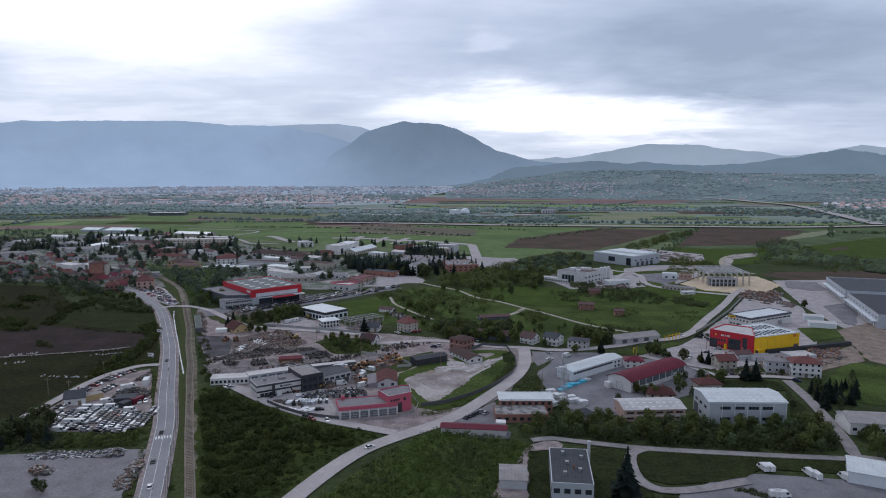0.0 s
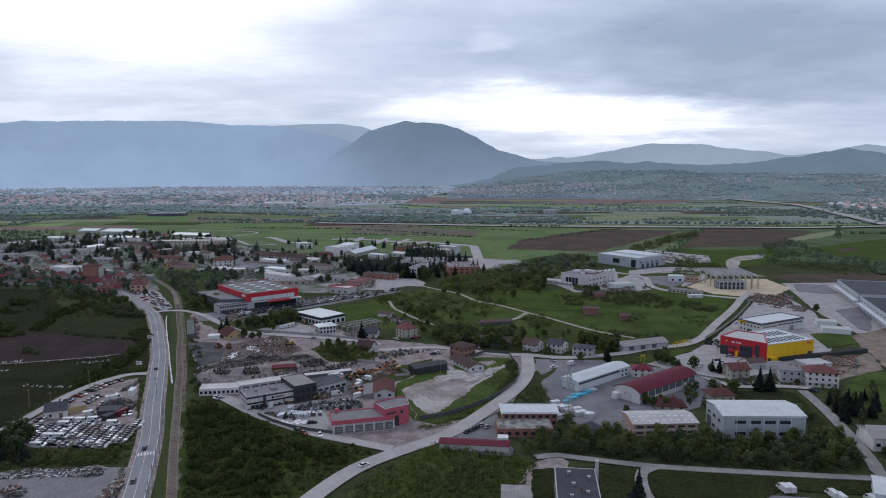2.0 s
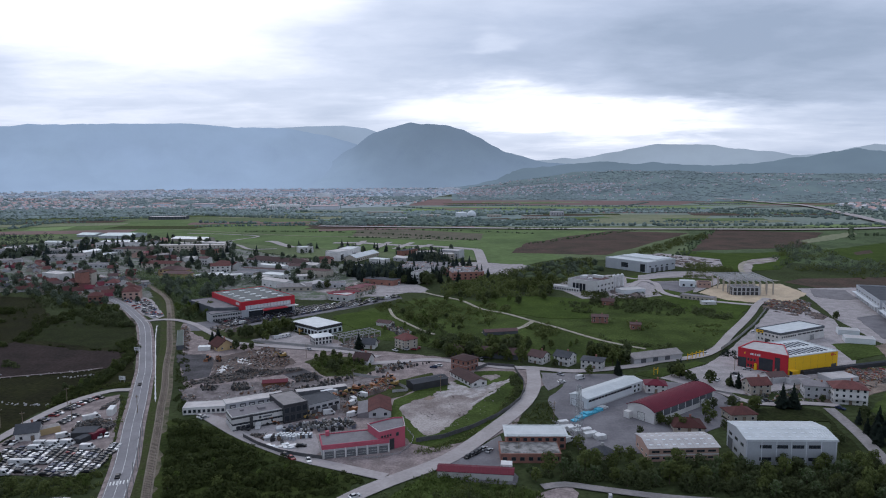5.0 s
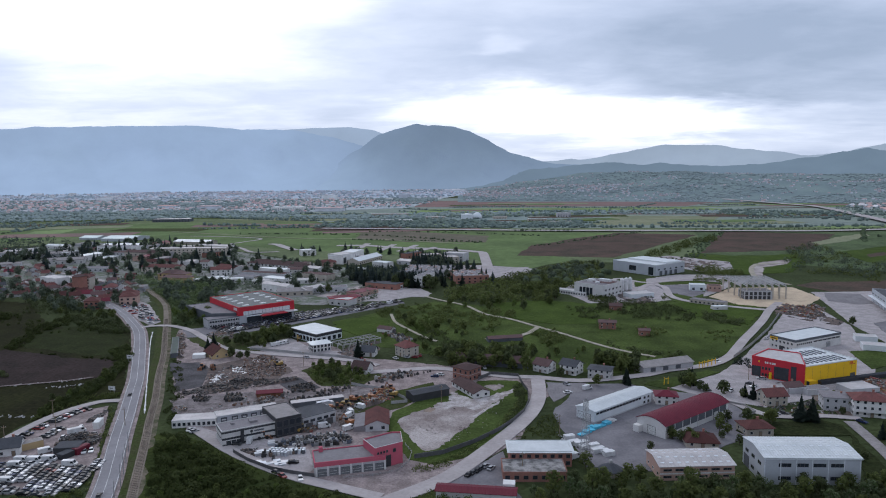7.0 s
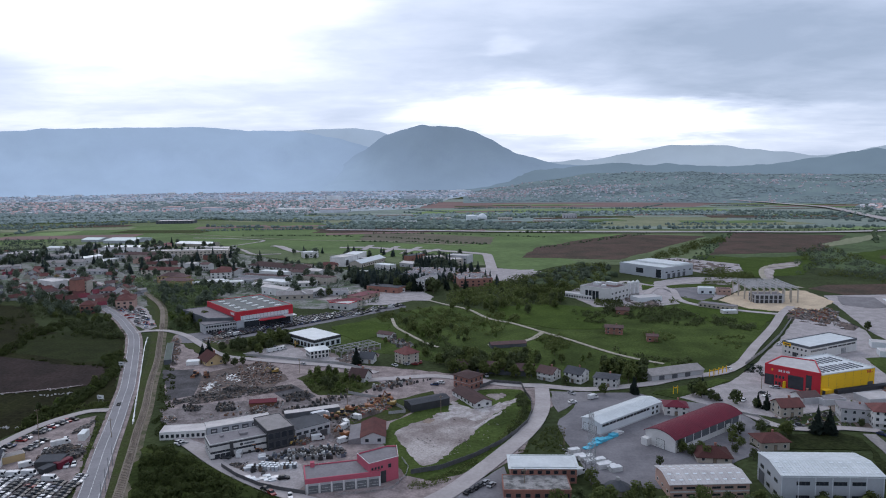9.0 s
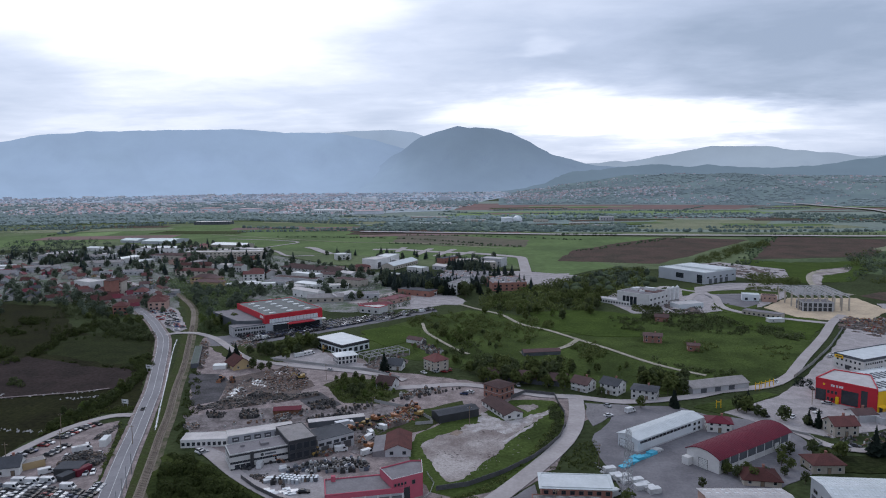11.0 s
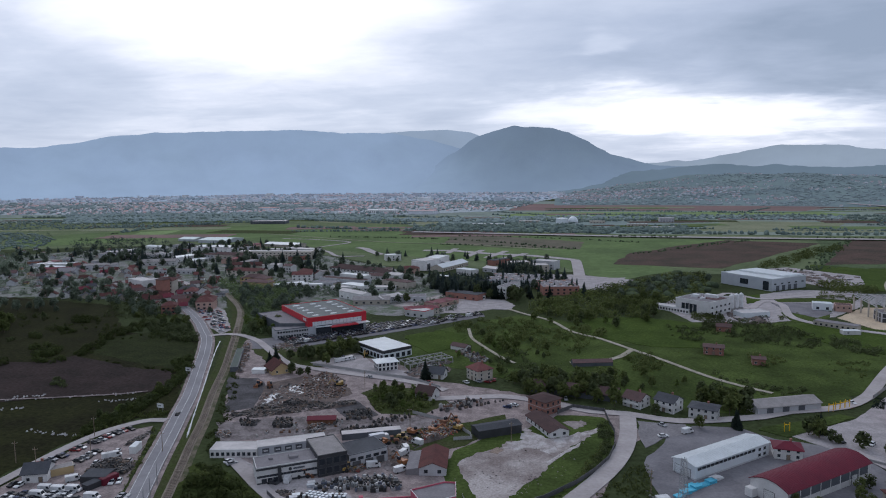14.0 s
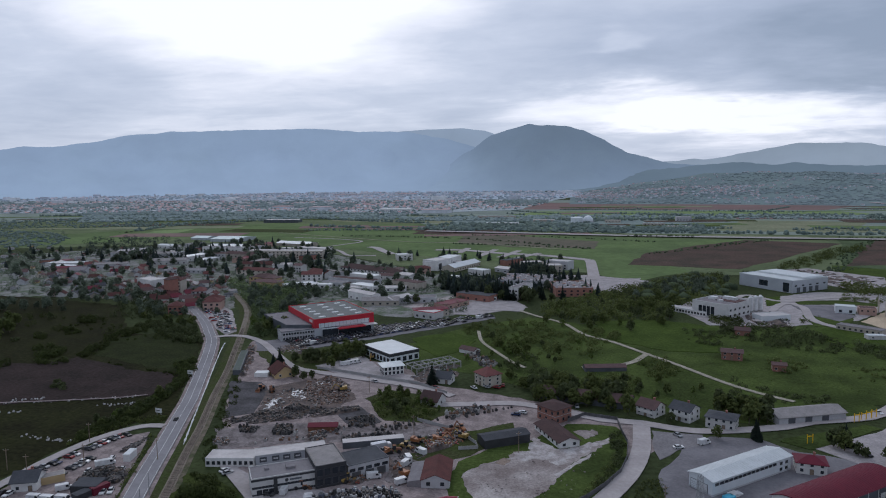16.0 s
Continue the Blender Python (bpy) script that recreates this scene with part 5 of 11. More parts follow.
def far_town():
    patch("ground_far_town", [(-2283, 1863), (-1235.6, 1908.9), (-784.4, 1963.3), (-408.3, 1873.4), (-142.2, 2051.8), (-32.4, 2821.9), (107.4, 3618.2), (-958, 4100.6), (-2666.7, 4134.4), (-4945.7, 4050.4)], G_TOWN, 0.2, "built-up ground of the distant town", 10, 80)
    patch("ground_far_town_edge", [(-2600, 2850), (-1200, 2900), (-300, 2850), (-30, 2900), (107, 3618), (-958, 4120), (-2666, 4140), (-4945, 4060)], G_TOWNFAR, 0.3, "haze-coloured ground of the farthest suburbs", 30, 80)
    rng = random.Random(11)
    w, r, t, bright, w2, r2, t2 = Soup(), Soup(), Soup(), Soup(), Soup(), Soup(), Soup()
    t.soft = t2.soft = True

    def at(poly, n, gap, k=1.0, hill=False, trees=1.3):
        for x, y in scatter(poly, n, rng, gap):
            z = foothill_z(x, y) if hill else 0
            # past y 2720 the copies with more haze in their colour take over
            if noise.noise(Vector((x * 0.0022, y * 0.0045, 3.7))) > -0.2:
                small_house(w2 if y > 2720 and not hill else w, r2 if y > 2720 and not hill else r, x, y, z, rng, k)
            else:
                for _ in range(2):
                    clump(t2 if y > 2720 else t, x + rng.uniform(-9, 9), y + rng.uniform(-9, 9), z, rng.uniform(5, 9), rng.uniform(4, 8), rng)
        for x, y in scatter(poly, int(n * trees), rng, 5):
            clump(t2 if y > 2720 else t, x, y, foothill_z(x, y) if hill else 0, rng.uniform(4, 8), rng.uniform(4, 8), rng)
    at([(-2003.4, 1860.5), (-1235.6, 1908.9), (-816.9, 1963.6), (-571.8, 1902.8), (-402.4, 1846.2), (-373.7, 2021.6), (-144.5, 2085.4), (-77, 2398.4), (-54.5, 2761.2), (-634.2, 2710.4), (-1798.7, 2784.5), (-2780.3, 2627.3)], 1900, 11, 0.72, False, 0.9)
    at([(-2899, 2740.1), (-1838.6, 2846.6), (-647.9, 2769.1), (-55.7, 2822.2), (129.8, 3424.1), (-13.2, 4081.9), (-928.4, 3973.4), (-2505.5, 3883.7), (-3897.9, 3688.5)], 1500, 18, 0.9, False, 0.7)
    for x, y in scatter([(-2569.7, 2427.4), (-1622.6, 2510.8), (-584.8, 2498.2), (-179.5, 2594.6), (-12.1, 3725.7), (-874.3, 3741.2), (-2362.7, 3661.6), (-3686.2, 3487.5)], 70, rng, 40):
        L, W, H = rng.uniform(16, 60), rng.uniform(12, 24), rng.choice((6, 8, 10, 12, 15))
        w.box(x, y, -1, x + L, y + W, H, rng.uniform(-20, 20))
    for x, y in scatter([(-2160.7, 2039.1), (-1357, 2097.7), (-474, 2022.5), (-166.1, 2399.5), (-11.4, 3520.7), (-874.3, 3741.2), (-2362.7, 3661.6), (-3686.2, 3487.5)], 140, rng, 20):
        bright.box(x, y, -1, x + rng.uniform(8, 26), y + rng.uniform(8, 14), rng.uniform(5, 9), rng.uniform(-30, 30))
    for (x, y), L, H in zip([(-1938.6, 3735.8), (-1549.1, 3638.3), (-1404.7, 3692.9), (-1959.2, 3483.2)], (26, 34, 18, 30), (18, 14, 14, 12)):
        bright.box(x, y, -1, x + L, y + 16, H)
    at([(1040, 1700), (1060, 1930), (1200, 2100), (1450, 2300), (1750, 2250), (1420, 1780), (1170, 1620)], 130, 16, 1.0, False, 2.5)
    misty, low, hw, hr = Soup(), Soup(), Soup(), Soup()
    misty.soft = low.soft = True
    for k in range(6500):
        a, d = radians(rng.uniform(0.5, 44)), rng.uniform(2380, 3950)
        x, y = 9 + d * math.sin(a), 55 + d * math.cos(a)
        grove = noise.noise(Vector((x * 0.004, y * 0.004, 9.1)))
        village = noise.noise(Vector((x * 0.003, y * 0.006, 2.3)))
        if grove > -0.05:
            clump(misty if d > 3000 else low, x, y, foothill_z(x, y) - 1, rng.uniform(5, 10), rng.uniform(3, 6), rng)
        elif k % 2 == 0 and village > 0.0 or k % 6 == 0:
            small_house(hw, hr, x, y, foothill_z(x, y), rng, rng.uniform(0.55, 0.8))
    for k in range(300):
        a, d = radians(rng.uniform(0.5, 14)), rng.uniform(2700, 3300)
        x, y = 9 + d * math.sin(a), 55 + d * math.cos(a)
        small_house(hw, hr, x, y, foothill_z(x, y), rng, 0.75)
    tagged(part("hill_houses", hw, F_HILLWALL), "haze-paled house walls of villages on the foothills", "houses", "", "stuff")
    tagged(part("hill_roofs", hr, F_HILLROOF), "haze-dulled red roofs of villages on the foothills", "roofs", "", "stuff")
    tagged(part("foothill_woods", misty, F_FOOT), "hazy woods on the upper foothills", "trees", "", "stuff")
    tagged(part("foothill_trees", low, F_FOOT), "haze-tinted green woods on the near foothills", "trees", "", "stuff")
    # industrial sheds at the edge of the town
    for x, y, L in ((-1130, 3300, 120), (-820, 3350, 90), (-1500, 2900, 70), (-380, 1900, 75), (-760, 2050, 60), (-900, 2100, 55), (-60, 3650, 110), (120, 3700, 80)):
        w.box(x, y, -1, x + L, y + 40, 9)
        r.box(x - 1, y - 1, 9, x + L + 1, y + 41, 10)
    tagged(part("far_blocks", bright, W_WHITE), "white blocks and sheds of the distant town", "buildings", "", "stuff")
    tagged(part("far_houses", w, F_WALL), "haze-paled house walls of a distant town on the plain", "houses", "", "stuff")
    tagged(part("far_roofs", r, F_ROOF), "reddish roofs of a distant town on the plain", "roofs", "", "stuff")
    tagged(part("far_houses", w2, F_WALLFAR), "haze-coloured house walls of the farthest suburbs", "houses", "", "stuff")
    tagged(part("far_roofs", r2, F_ROOFFAR), "haze-coloured roofs of the farthest suburbs", "roofs", "", "stuff")
    tagged(part("far_trees", t2, F_TREEFAR), "haze-coloured blue-green trees of the farthest suburbs", "trees", "", "stuff")
    tagged(part("far_trees", t, F_MISTY), "haze-tinted green trees among distant houses and foothills", "trees", "", "stuff")


far_town()


def hedges():
    """Hedgerows and thickets on the plain."""
    rng = random.Random(5)
    t, near = Soup(), Soup()
    t.soft = near.soft = True
    bands = ([(-262, 1413.9), (-96, 1381.9), (128.4, 1336.6), (846.9, 1304.4), (1142.8, 1358.7)], [(-203, 1496.8), (-29, 1461.1), (134, 1395.6), (255.3, 1364.6)], [(-58.5, 1609.6), (158.2, 1649.8), (382.1, 1738.4), (654.1, 1736.1), (1012.3, 1561.7)],
             [(-1284.7, 1579.2), (-992.6, 1659), (-756.6, 1748), (-485.3, 1613), (-284, 1533.6)], [(-1425.5, 1753.7), (-879.7, 1824), (-585.9, 1847.8), (-207.3, 1743.4)], [(122.9, 1014.1), (206.7, 1102.6), (319.3, 1219.3)], [(287.4, 872.3), (347.2, 1004.9), (479.2, 1254.7)], [(-364.2, 1231.4), (-266.6, 1222.1), (-116, 1181.1), (39.5, 1064.6)], [(-159.7, 1114.7), (-74.5, 1100.3), (39.6, 1070)],
             [(-150.1, 1258.6), (-4.1, 1233.1), (140.9, 1164)], [(-502.2, 1431.5), (-351.9, 1398.9), (-159.5, 1338.5)], [(432.5, 1255), (639.8, 1253.7), (1074.2, 1276.5)], [(460, 1761.8), (711.6, 1810), (859.3, 1688)], [(-820, 1262.7), (-812, 1501.3), (-645.8, 1614.2)],
             [(-1004.6, 1373), (-878.7, 1467.2), (-733.4, 1518.6)], [(197.7, 860.7), (269.2, 860.4), (310.4, 897.2)], [(173.9, 1814.7), (323.6, 1813.4), (631.1, 1836.9)])
    for i, b in enumerate(bands):
        line = smooth(b, 9)
        for p in line:
            for k in range(2):
                wd = 5 if i > 2 else 16
                # only hedges nearer than y 1300 have no haze in their crown colour
                small = p.y < 1300
                q = 0.45 if small else 1.0
                clump(near if small else t, p.x + rng.uniform(-9, 9), p.y + rng.uniform(-wd, wd) * q, -0.5, rng.uniform(2.5, 5) * q, rng.uniform(3, 7.5) * q, rng)
    far = Soup()
    far.soft = True
    for poly, n in (([(-1489.5, 2012.4), (-962.6, 1935), (-836.8, 2036.4), (-410.2, 1859.4), (-359.5, 1633.4), (-615.3, 1678.3), (-800.4, 1612.7), (-1126.4, 1526.8)], 2400), ([(-377.2, 1712), (-10.1, 1806.1), (-8.5, 1589.5), (-353.9, 1608)], 520),
                    ([(-10.1, 1806.1), (464.6, 1852.4), (665.5, 1788.6), (623.3, 1675.8), (287.8, 1695.3), (-9.1, 1669.5)], 480)):
        for x, y in scatter(poly, n, rng, 4):
            clump(far, x, y, -0.5, rng.uniform(3, 7), rng.uniform(2.5, 5.5), rng)
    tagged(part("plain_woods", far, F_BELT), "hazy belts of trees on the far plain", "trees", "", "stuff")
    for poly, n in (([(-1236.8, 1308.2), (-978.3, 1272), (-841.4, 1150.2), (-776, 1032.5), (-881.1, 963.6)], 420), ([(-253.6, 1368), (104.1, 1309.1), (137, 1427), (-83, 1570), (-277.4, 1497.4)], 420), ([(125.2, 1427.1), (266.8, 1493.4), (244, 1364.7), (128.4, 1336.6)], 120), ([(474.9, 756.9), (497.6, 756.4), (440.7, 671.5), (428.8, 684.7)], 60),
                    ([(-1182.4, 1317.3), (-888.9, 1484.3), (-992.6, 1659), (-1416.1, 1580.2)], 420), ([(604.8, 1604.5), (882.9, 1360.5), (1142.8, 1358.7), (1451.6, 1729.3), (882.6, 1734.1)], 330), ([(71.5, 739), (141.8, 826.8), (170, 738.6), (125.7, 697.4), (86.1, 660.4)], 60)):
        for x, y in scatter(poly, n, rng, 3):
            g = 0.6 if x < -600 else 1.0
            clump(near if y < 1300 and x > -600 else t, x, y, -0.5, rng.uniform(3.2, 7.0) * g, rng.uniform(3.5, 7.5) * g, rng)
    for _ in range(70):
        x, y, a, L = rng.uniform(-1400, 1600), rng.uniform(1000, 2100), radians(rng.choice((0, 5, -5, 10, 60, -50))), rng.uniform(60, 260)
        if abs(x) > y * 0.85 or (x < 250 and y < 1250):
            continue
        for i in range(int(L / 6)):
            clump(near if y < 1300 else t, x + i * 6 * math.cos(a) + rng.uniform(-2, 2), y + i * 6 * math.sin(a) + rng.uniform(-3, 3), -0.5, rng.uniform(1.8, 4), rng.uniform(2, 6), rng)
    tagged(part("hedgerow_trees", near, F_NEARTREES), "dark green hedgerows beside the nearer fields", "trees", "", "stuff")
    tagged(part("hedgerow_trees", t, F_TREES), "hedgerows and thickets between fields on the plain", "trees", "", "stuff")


hedges()


# ---------------------------------------------------------------- building parts
MESHES = {}


def shared(key, make, name, material):
    if key not in MESHES:
        MESHES[key] = make().mesh(name, material)
    return MESHES[key]


def window_frame_soup(w, h, bars):
    s, t = Soup(), 0.09
    s.box(-w / 2, -0.07, 0, w / 2, 0.02, t).box(-w / 2, -0.07, h - t, w / 2, 0.02, h)
    s.box(-w / 2, -0.07, t, -w / 2 + t, 0.02, h - t).box(w / 2 - t, -0.07, t, w / 2, 0.02, h - t)
    for i in range(1, bars):
        x = -w / 2 + w * i / bars
        s.box(x - 0.04, -0.06, t, x + 0.04, 0.02, h - t)
    return s


def win(parent, x, y, z, rz, w, h, dark=False, bars=None, pane=True):
    """A window: its frame stands proud of the wall, its pane sits back inside it."""
    w, h = round(w, 1), round(h, 1)
    if not pane:
        return part("window", shared(("wq", w, h), lambda: Soup().box(-w / 2, -0.06, 0, w / 2, 0.02, h), "window", M_GLASS), M_GLASS, parent, "", pose(x, y, z, 0, 0, rz))
    bars = bars or max(1, int(w / 1.3))
    fm = M_FRAME_DARK if dark else M_FRAME
    fr = part("window", shared(("wf", w, h, bars, dark), lambda: window_frame_soup(w, h, bars), "window", fm), fm, parent, "", pose(x, y, z, 0, 0, rz))
    if pane:
        part("pane", shared(("wp", w, h), lambda: Soup().box(-w / 2 + 0.08, -0.035, 0.08, w / 2 - 0.08, 0.0, h - 0.08), "pane", M_GLASS), M_GLASS, fr)
    return fr


def door(parent, x, y, rz, w, h, material, name="door"):
    d = part(name, Soup().box(-w / 2, -0.08, 0.02, w / 2, 0.02, h), material, parent, "", pose(x, y, 0, 0, 0, rz))
    s = Soup().box(-w / 2 - 0.12, -0.12, 0.02, -w / 2, 0.03, h + 0.12).box(w / 2, -0.12, 0.02, w / 2 + 0.12, 0.03, h + 0.12).box(-w / 2, -0.12, h, w / 2, 0.03, h + 0.12)
    if w > 2:
        for i in range(1, int(h / 0.6)):
            s.box(-w / 2, -0.10, i * 0.6, w / 2, -0.07, i * 0.6 + 0.04)
    part("door_frame", s, M_FRAME_DARK, d)
    return d


SIDES = {"f": lambda L, W, u: (u, 0, 0), "b": lambda L, W, u: (L - u, W, 180), "r": lambda L, W, u: (L, u, 90), "l": lambda L, W, u: (0, W - u, -90)}


def wall_row(parent, L, W, side, n, z, w, h, a=None, b=None, dark=False, pane=True):
    """n windows in a row on one side, between a and b along it."""
    span = L if side in "fb" else W
    a, b = (0 if a is None else a), (span if b is None else b)
    for i in range(n):
        u = a + (b - a) * (i + 0.5) / n
        x, y, rz = SIDES[side](L, W, u)
        win(parent, x, y, z, rz, w, h, dark, None, pane)


def gable_roof(L, W, H, rh, o=0.5, t=0.18, ribs=0.0, hip=False):
    s = Soup()
    k = rh / (W / 2)
    if hip:
        q = min(W / 2, L / 2 * 0.9)
        e = -o * k
        v = [(-o, -o, H + e), (L + o, -o, H + e), (L + o, W + o, H + e), (-o, W + o, H + e), (q, W / 2, H + rh), (L - q, W / 2, H + rh)]
        for dz in (0.0, t):
            n = len(s.v)
            s.v += [(x, y, z + dz) for x, y, z in v]
            fs = [(n, n + 1, n + 5, n + 4), (n + 1, n + 2, n + 5), (n + 2, n + 3, n + 4, n + 5), (n + 3, n, n + 4)]
            s.f += fs if dz else [tuple(reversed(f)) for f in fs]
        s.f += [(0, 1, 7, 6), (1, 2, 8, 7), (2, 3, 9, 8), (3, 0, 6, 9)]
        return s
    xs = [(-o, 0.0), (L + o, 0.0)]
    if ribs:
        xs, x = [(-o, 0.0)], -o + ribs / 2
        while x < L + o - 0.2:
            xs += [(x - 0.1, 0.0), (x - 0.05, 0.07), (x + 0.05, 0.07), (x + 0.1, 0.0)]
            x += ribs
        xs.append((L + o, 0.0))
    # one folded sheet over both slopes, with its underside and edges
    cross = ((-o, H - o * k), (W / 2, H + rh), (W + o, H - o * k))
    n = len(xs)
    for u, z in cross:
        s.v += [(x, u, z + t + r) for x, r in xs]
    s.f += [(r * n + i, r * n + i + 1, (r + 1) * n + i + 1, (r + 1) * n + i) for r in (0, 1) for i in range(n - 1)]
    m = len(s.v)
    for u, z in cross:
        s.v += [(-o, u, z), (L + o, u, z)]
    s.f += [(m + 1, m, m + 2, m + 3), (m + 3, m + 2, m + 4, m + 5), (m, m + 1, *range(n - 1, -1, -1)), (m + 5, m + 4, *range(2 * n, 3 * n))]
    s.f += [(m + 2, m, 0, n), (m + 4, m + 2, n, 2 * n), (m + 1, m + 3, 2 * n - 1, n - 1), (m + 3, m + 5, 3 * n - 1, 2 * n - 1)]
    return s


def flat_top(b, L, W, H, roof, rim, rim_h=0.5, x0=0.0, y0=0.0):
    part("roof", Soup().box(x0 + 0.25, y0 + 0.25, H, x0 + L - 0.25, y0 + W - 0.25, H + 0.12), roof, b)
    s = Soup()
    for q in ((x0 - .06, y0 - .06, x0 + L + .06, y0 + .25), (x0 - .06, y0 + W - .25, x0 + L + .06, y0 + W + .06), (x0 - .06, y0 + .25, x0 + .25, y0 + W - .25), (x0 + L - .25, y0 + .25, x0 + L + .06, y0 + W - .25)):
        s.box(q[0], q[1], H - 0.02, q[2], q[3], H + rim_h)
    part("parapet", s, rim, b)


def hall(name, x, y, rz, L, W, H, wall, roof, label, category="hall", kind="gable", rh=2.0, rim=None, ribs=1.6, o=0.4, group="", rim_h=0.5):
    b = thing(name, x, y, rz, label, category, group)
    if kind == "gable":
        part("wall", Soup().prism([(0, -0.3), (W, -0.3), (W, H), (W / 2, H + rh), (0, H)], 0, L, "x"), wall, b)
        part("roof", gable_roof(L, W, H + 0.03, rh, o, 0.16, ribs), roof, b)
    elif kind == "hip":
        part("wall", Soup().box(0, 0, -0.3, L, W, H), wall, b)
        part("roof", gable_roof(L, W, H + 0.03, rh, o, 0.16, 0, True), roof, b)
    else:
        part("wall", Soup().box(0, 0, -0.3, L, W, H), wall, b)
        flat_top(b, L, W, H, roof, rim or wall, rim_h)
    return b


def block(name, poly, H, wall, roof, rim, label, category="hall", rim_h=0.6):
    """A flat-roofed volume on any outline, walked round counter-clockwise."""
    x0, y0 = poly[0]
    b = thing(name, x0, y0, 0, label, category)
    p = [(x - x0, y - y0) for x, y in poly]
    n = len(p)
    s = Soup()
    s.v = [(x, y, z) for z in (-0.3, H) for x, y in p]
    s.f = [tuple(range(n, 2 * n))] + [(i, (i + 1) % n, n + (i + 1) % n, n + i) for i in range(n)]
    part("wall", s, wall, b)
    cx, cy = sum(q[0] for q in p) / n, sum(q[1] for q in p) / n
    t = Soup()
    t.v = [(cx + (x - cx) * k, cy + (y - cy) * k, z) for k, z in ((1.008, H - 0.8), (1.008, H + rim_h), (0.97, H + rim_h), (0.97, H + 0.05)) for x, y in p]
    t.f = [(r * n + i, r * n + (i + 1) % n, (r + 1) * n + (i + 1) % n, (r + 1) * n + i) for r in range(3) for i in range(n)]
    part("parapet", t, rim, b)
    u = Soup()
    u.v = [(cx + (x - cx) * 0.968, cy + (y - cy) * 0.968, H + 0.12) for x, y in p]
    u.f = [tuple(range(n))]
    part("roof", u, roof, b)
    return b


def face(parent, name, a, b, u0, u1, z0, z1, material, out=0.06, label=""):
    """A proud panel on the wall from a to b (walked with the outside on the right)."""
    d = Vector((b[0] - a[0], b[1] - a[1], 0))
    rz = math.degrees(math.atan2(d.y, d.x))
    return part(name, Soup().box(u0, -out, z0, u1, 0.02, z1), material, parent, label, pose(a[0], a[1], 0, 0, 0, rz))


# ---------------------------------------------------------------- the works and halls
def yellow_hall():
    b = hall("parcel_hall", 176.6, 378.7, 21.5, 34.2, 27.0, 9.6, W_YELLOW, R_WHITE, "large flat-roofed hall clad in bright yellow sheet", "hall", "flat", rim=R_WHITE, rim_h=0.5)
    for i in range(2):
        for j in range(9):
            part("skylight", shared("skyl", lambda: Soup().box(-0.7, -4, 9.7, 0.7, 4, 10.0, 0, 0.9), "skylight", M_GLASS), M_GLASS, b, "", pose(5 + j * 3.1, 7 + i * 11.5, 0, 0, 0, 0))
    for k, (u, w, h) in enumerate(((29.2, 0.5, 1.5), (30.1, 0.4, 1.5), (30.9, 0.5, 1.5), (31.8, 1.0, 0.4))):
        part("sign_bar", Soup().box(u, -0.08, 7.7, u + w, 0.02, 7.7 + h), W_RED, b)
    door(b, 1.8, 0, 0, 1.6, 2.4, W_BLACK)
    door(b, 31.5, 0, 0, 3.2, 3.2, M_FRAME_DARK, "gate")
    part("dock_canopy", Soup().box(-0.5, -3.0, 3.0, 3.8, 0, 3.3), W_YELLOW, b)
    for i in range(6):
        part("panel_joint", shared("pj", lambda: Soup().box(-0.03, -0.02, 0.1, 0.03, 0.01, 9.5), "panel_joint", M_FRAME_DARK), M_FRAME_DARK, b, "", pose(4.5 + i * 5.2, 0, 0))
    r = block("office_block", [(158.2, 396.8), (176.4, 378.9), (178.6, 384.5), (185.0, 401.5), (172.5, 410.5)], 10.0, W_RED, R_PALE, W_RED, "red-clad office block with dark glass strips beside the yellow hall", "office")
    a, e = (0, 0), (18.2, -17.9)
    for u0, u1, z0, z1 in ((0.1, 4.6, 0.3, 5.6), (11.0, 18.0, 0.6, 7.0), (19.0, 21.6, 0.3, 8.5)):
        face(r, "curtain_wall", a, e, u0, u1, z0, z1, M_GLASS, 0.08, "dark glass curtain wall")
    for i, u in enumerate((3.2, 6.5, 7.4, 8.8, 10.0, 10.9)):
        face(r, "sign_bar", a, e, u, u + 0.7, 7.6, 8.6, M_WHITE if i else W_YELLOW, 0.07)
    for u, z in ((5.6, 1.0), (7.2, 1.0), (8.8, 1.0), (5.6, 4.2), (7.2, 4.2), (8.8, 4.2), (14.5, 0.6), (16, 0.6)):
        d = Vector((18.2, -17.9, 0)).normalized()
        win(r, d.x * u, d.y * u, z, -44.5, 1.1, 1.5, True)
    face(r, "entrance_canopy", a, e, 9.0, 10.2, 0.2, 3.4, W_YELLOW, 1.2)


yellow_hall()


def office_hall():
    b = hall("showroom_hall", 201.0, 438.9, 28.5, 42.0, 17.0, 7.2, W_WHITE, R_WHITE, "long white office hall with a dark roof edge", "hall", "flat", rim=W_DARK, rim_h=0.5)
    part("fascia", Soup().box(-0.1, -0.1, 6.3, 42.1, 17.1, 7.15), W_DARK, b)
    for z in (1.2, 4.2):
        wall_row(b, 42, 17, "f", 8, z, 1.3, 1.3, 1, 15)
        wall_row(b, 42, 17, "l", 6, z, 1.3, 1.3, 1, 16)
    wall_row(b, 42, 17, "f", 6, 4.6, 3.6, 0.9, 16, 41, True)
    door(b, 30, 0, 0, 3.5, 3.2, M_STEEL, "gate")
    part("sign_board", Soup().box(-0.25, 11.5, 5.4, -0.1, 16.5, 7.0), W_YELLOW, b)
    part("sign_bar", Soup().box(-0.32, 12.2, 5.9, -0.24, 15.5, 6.5), W_BLACK, b)
    door(b, 0, 9, -90, 2.4, 2.4, W_BLACK)


office_hall()


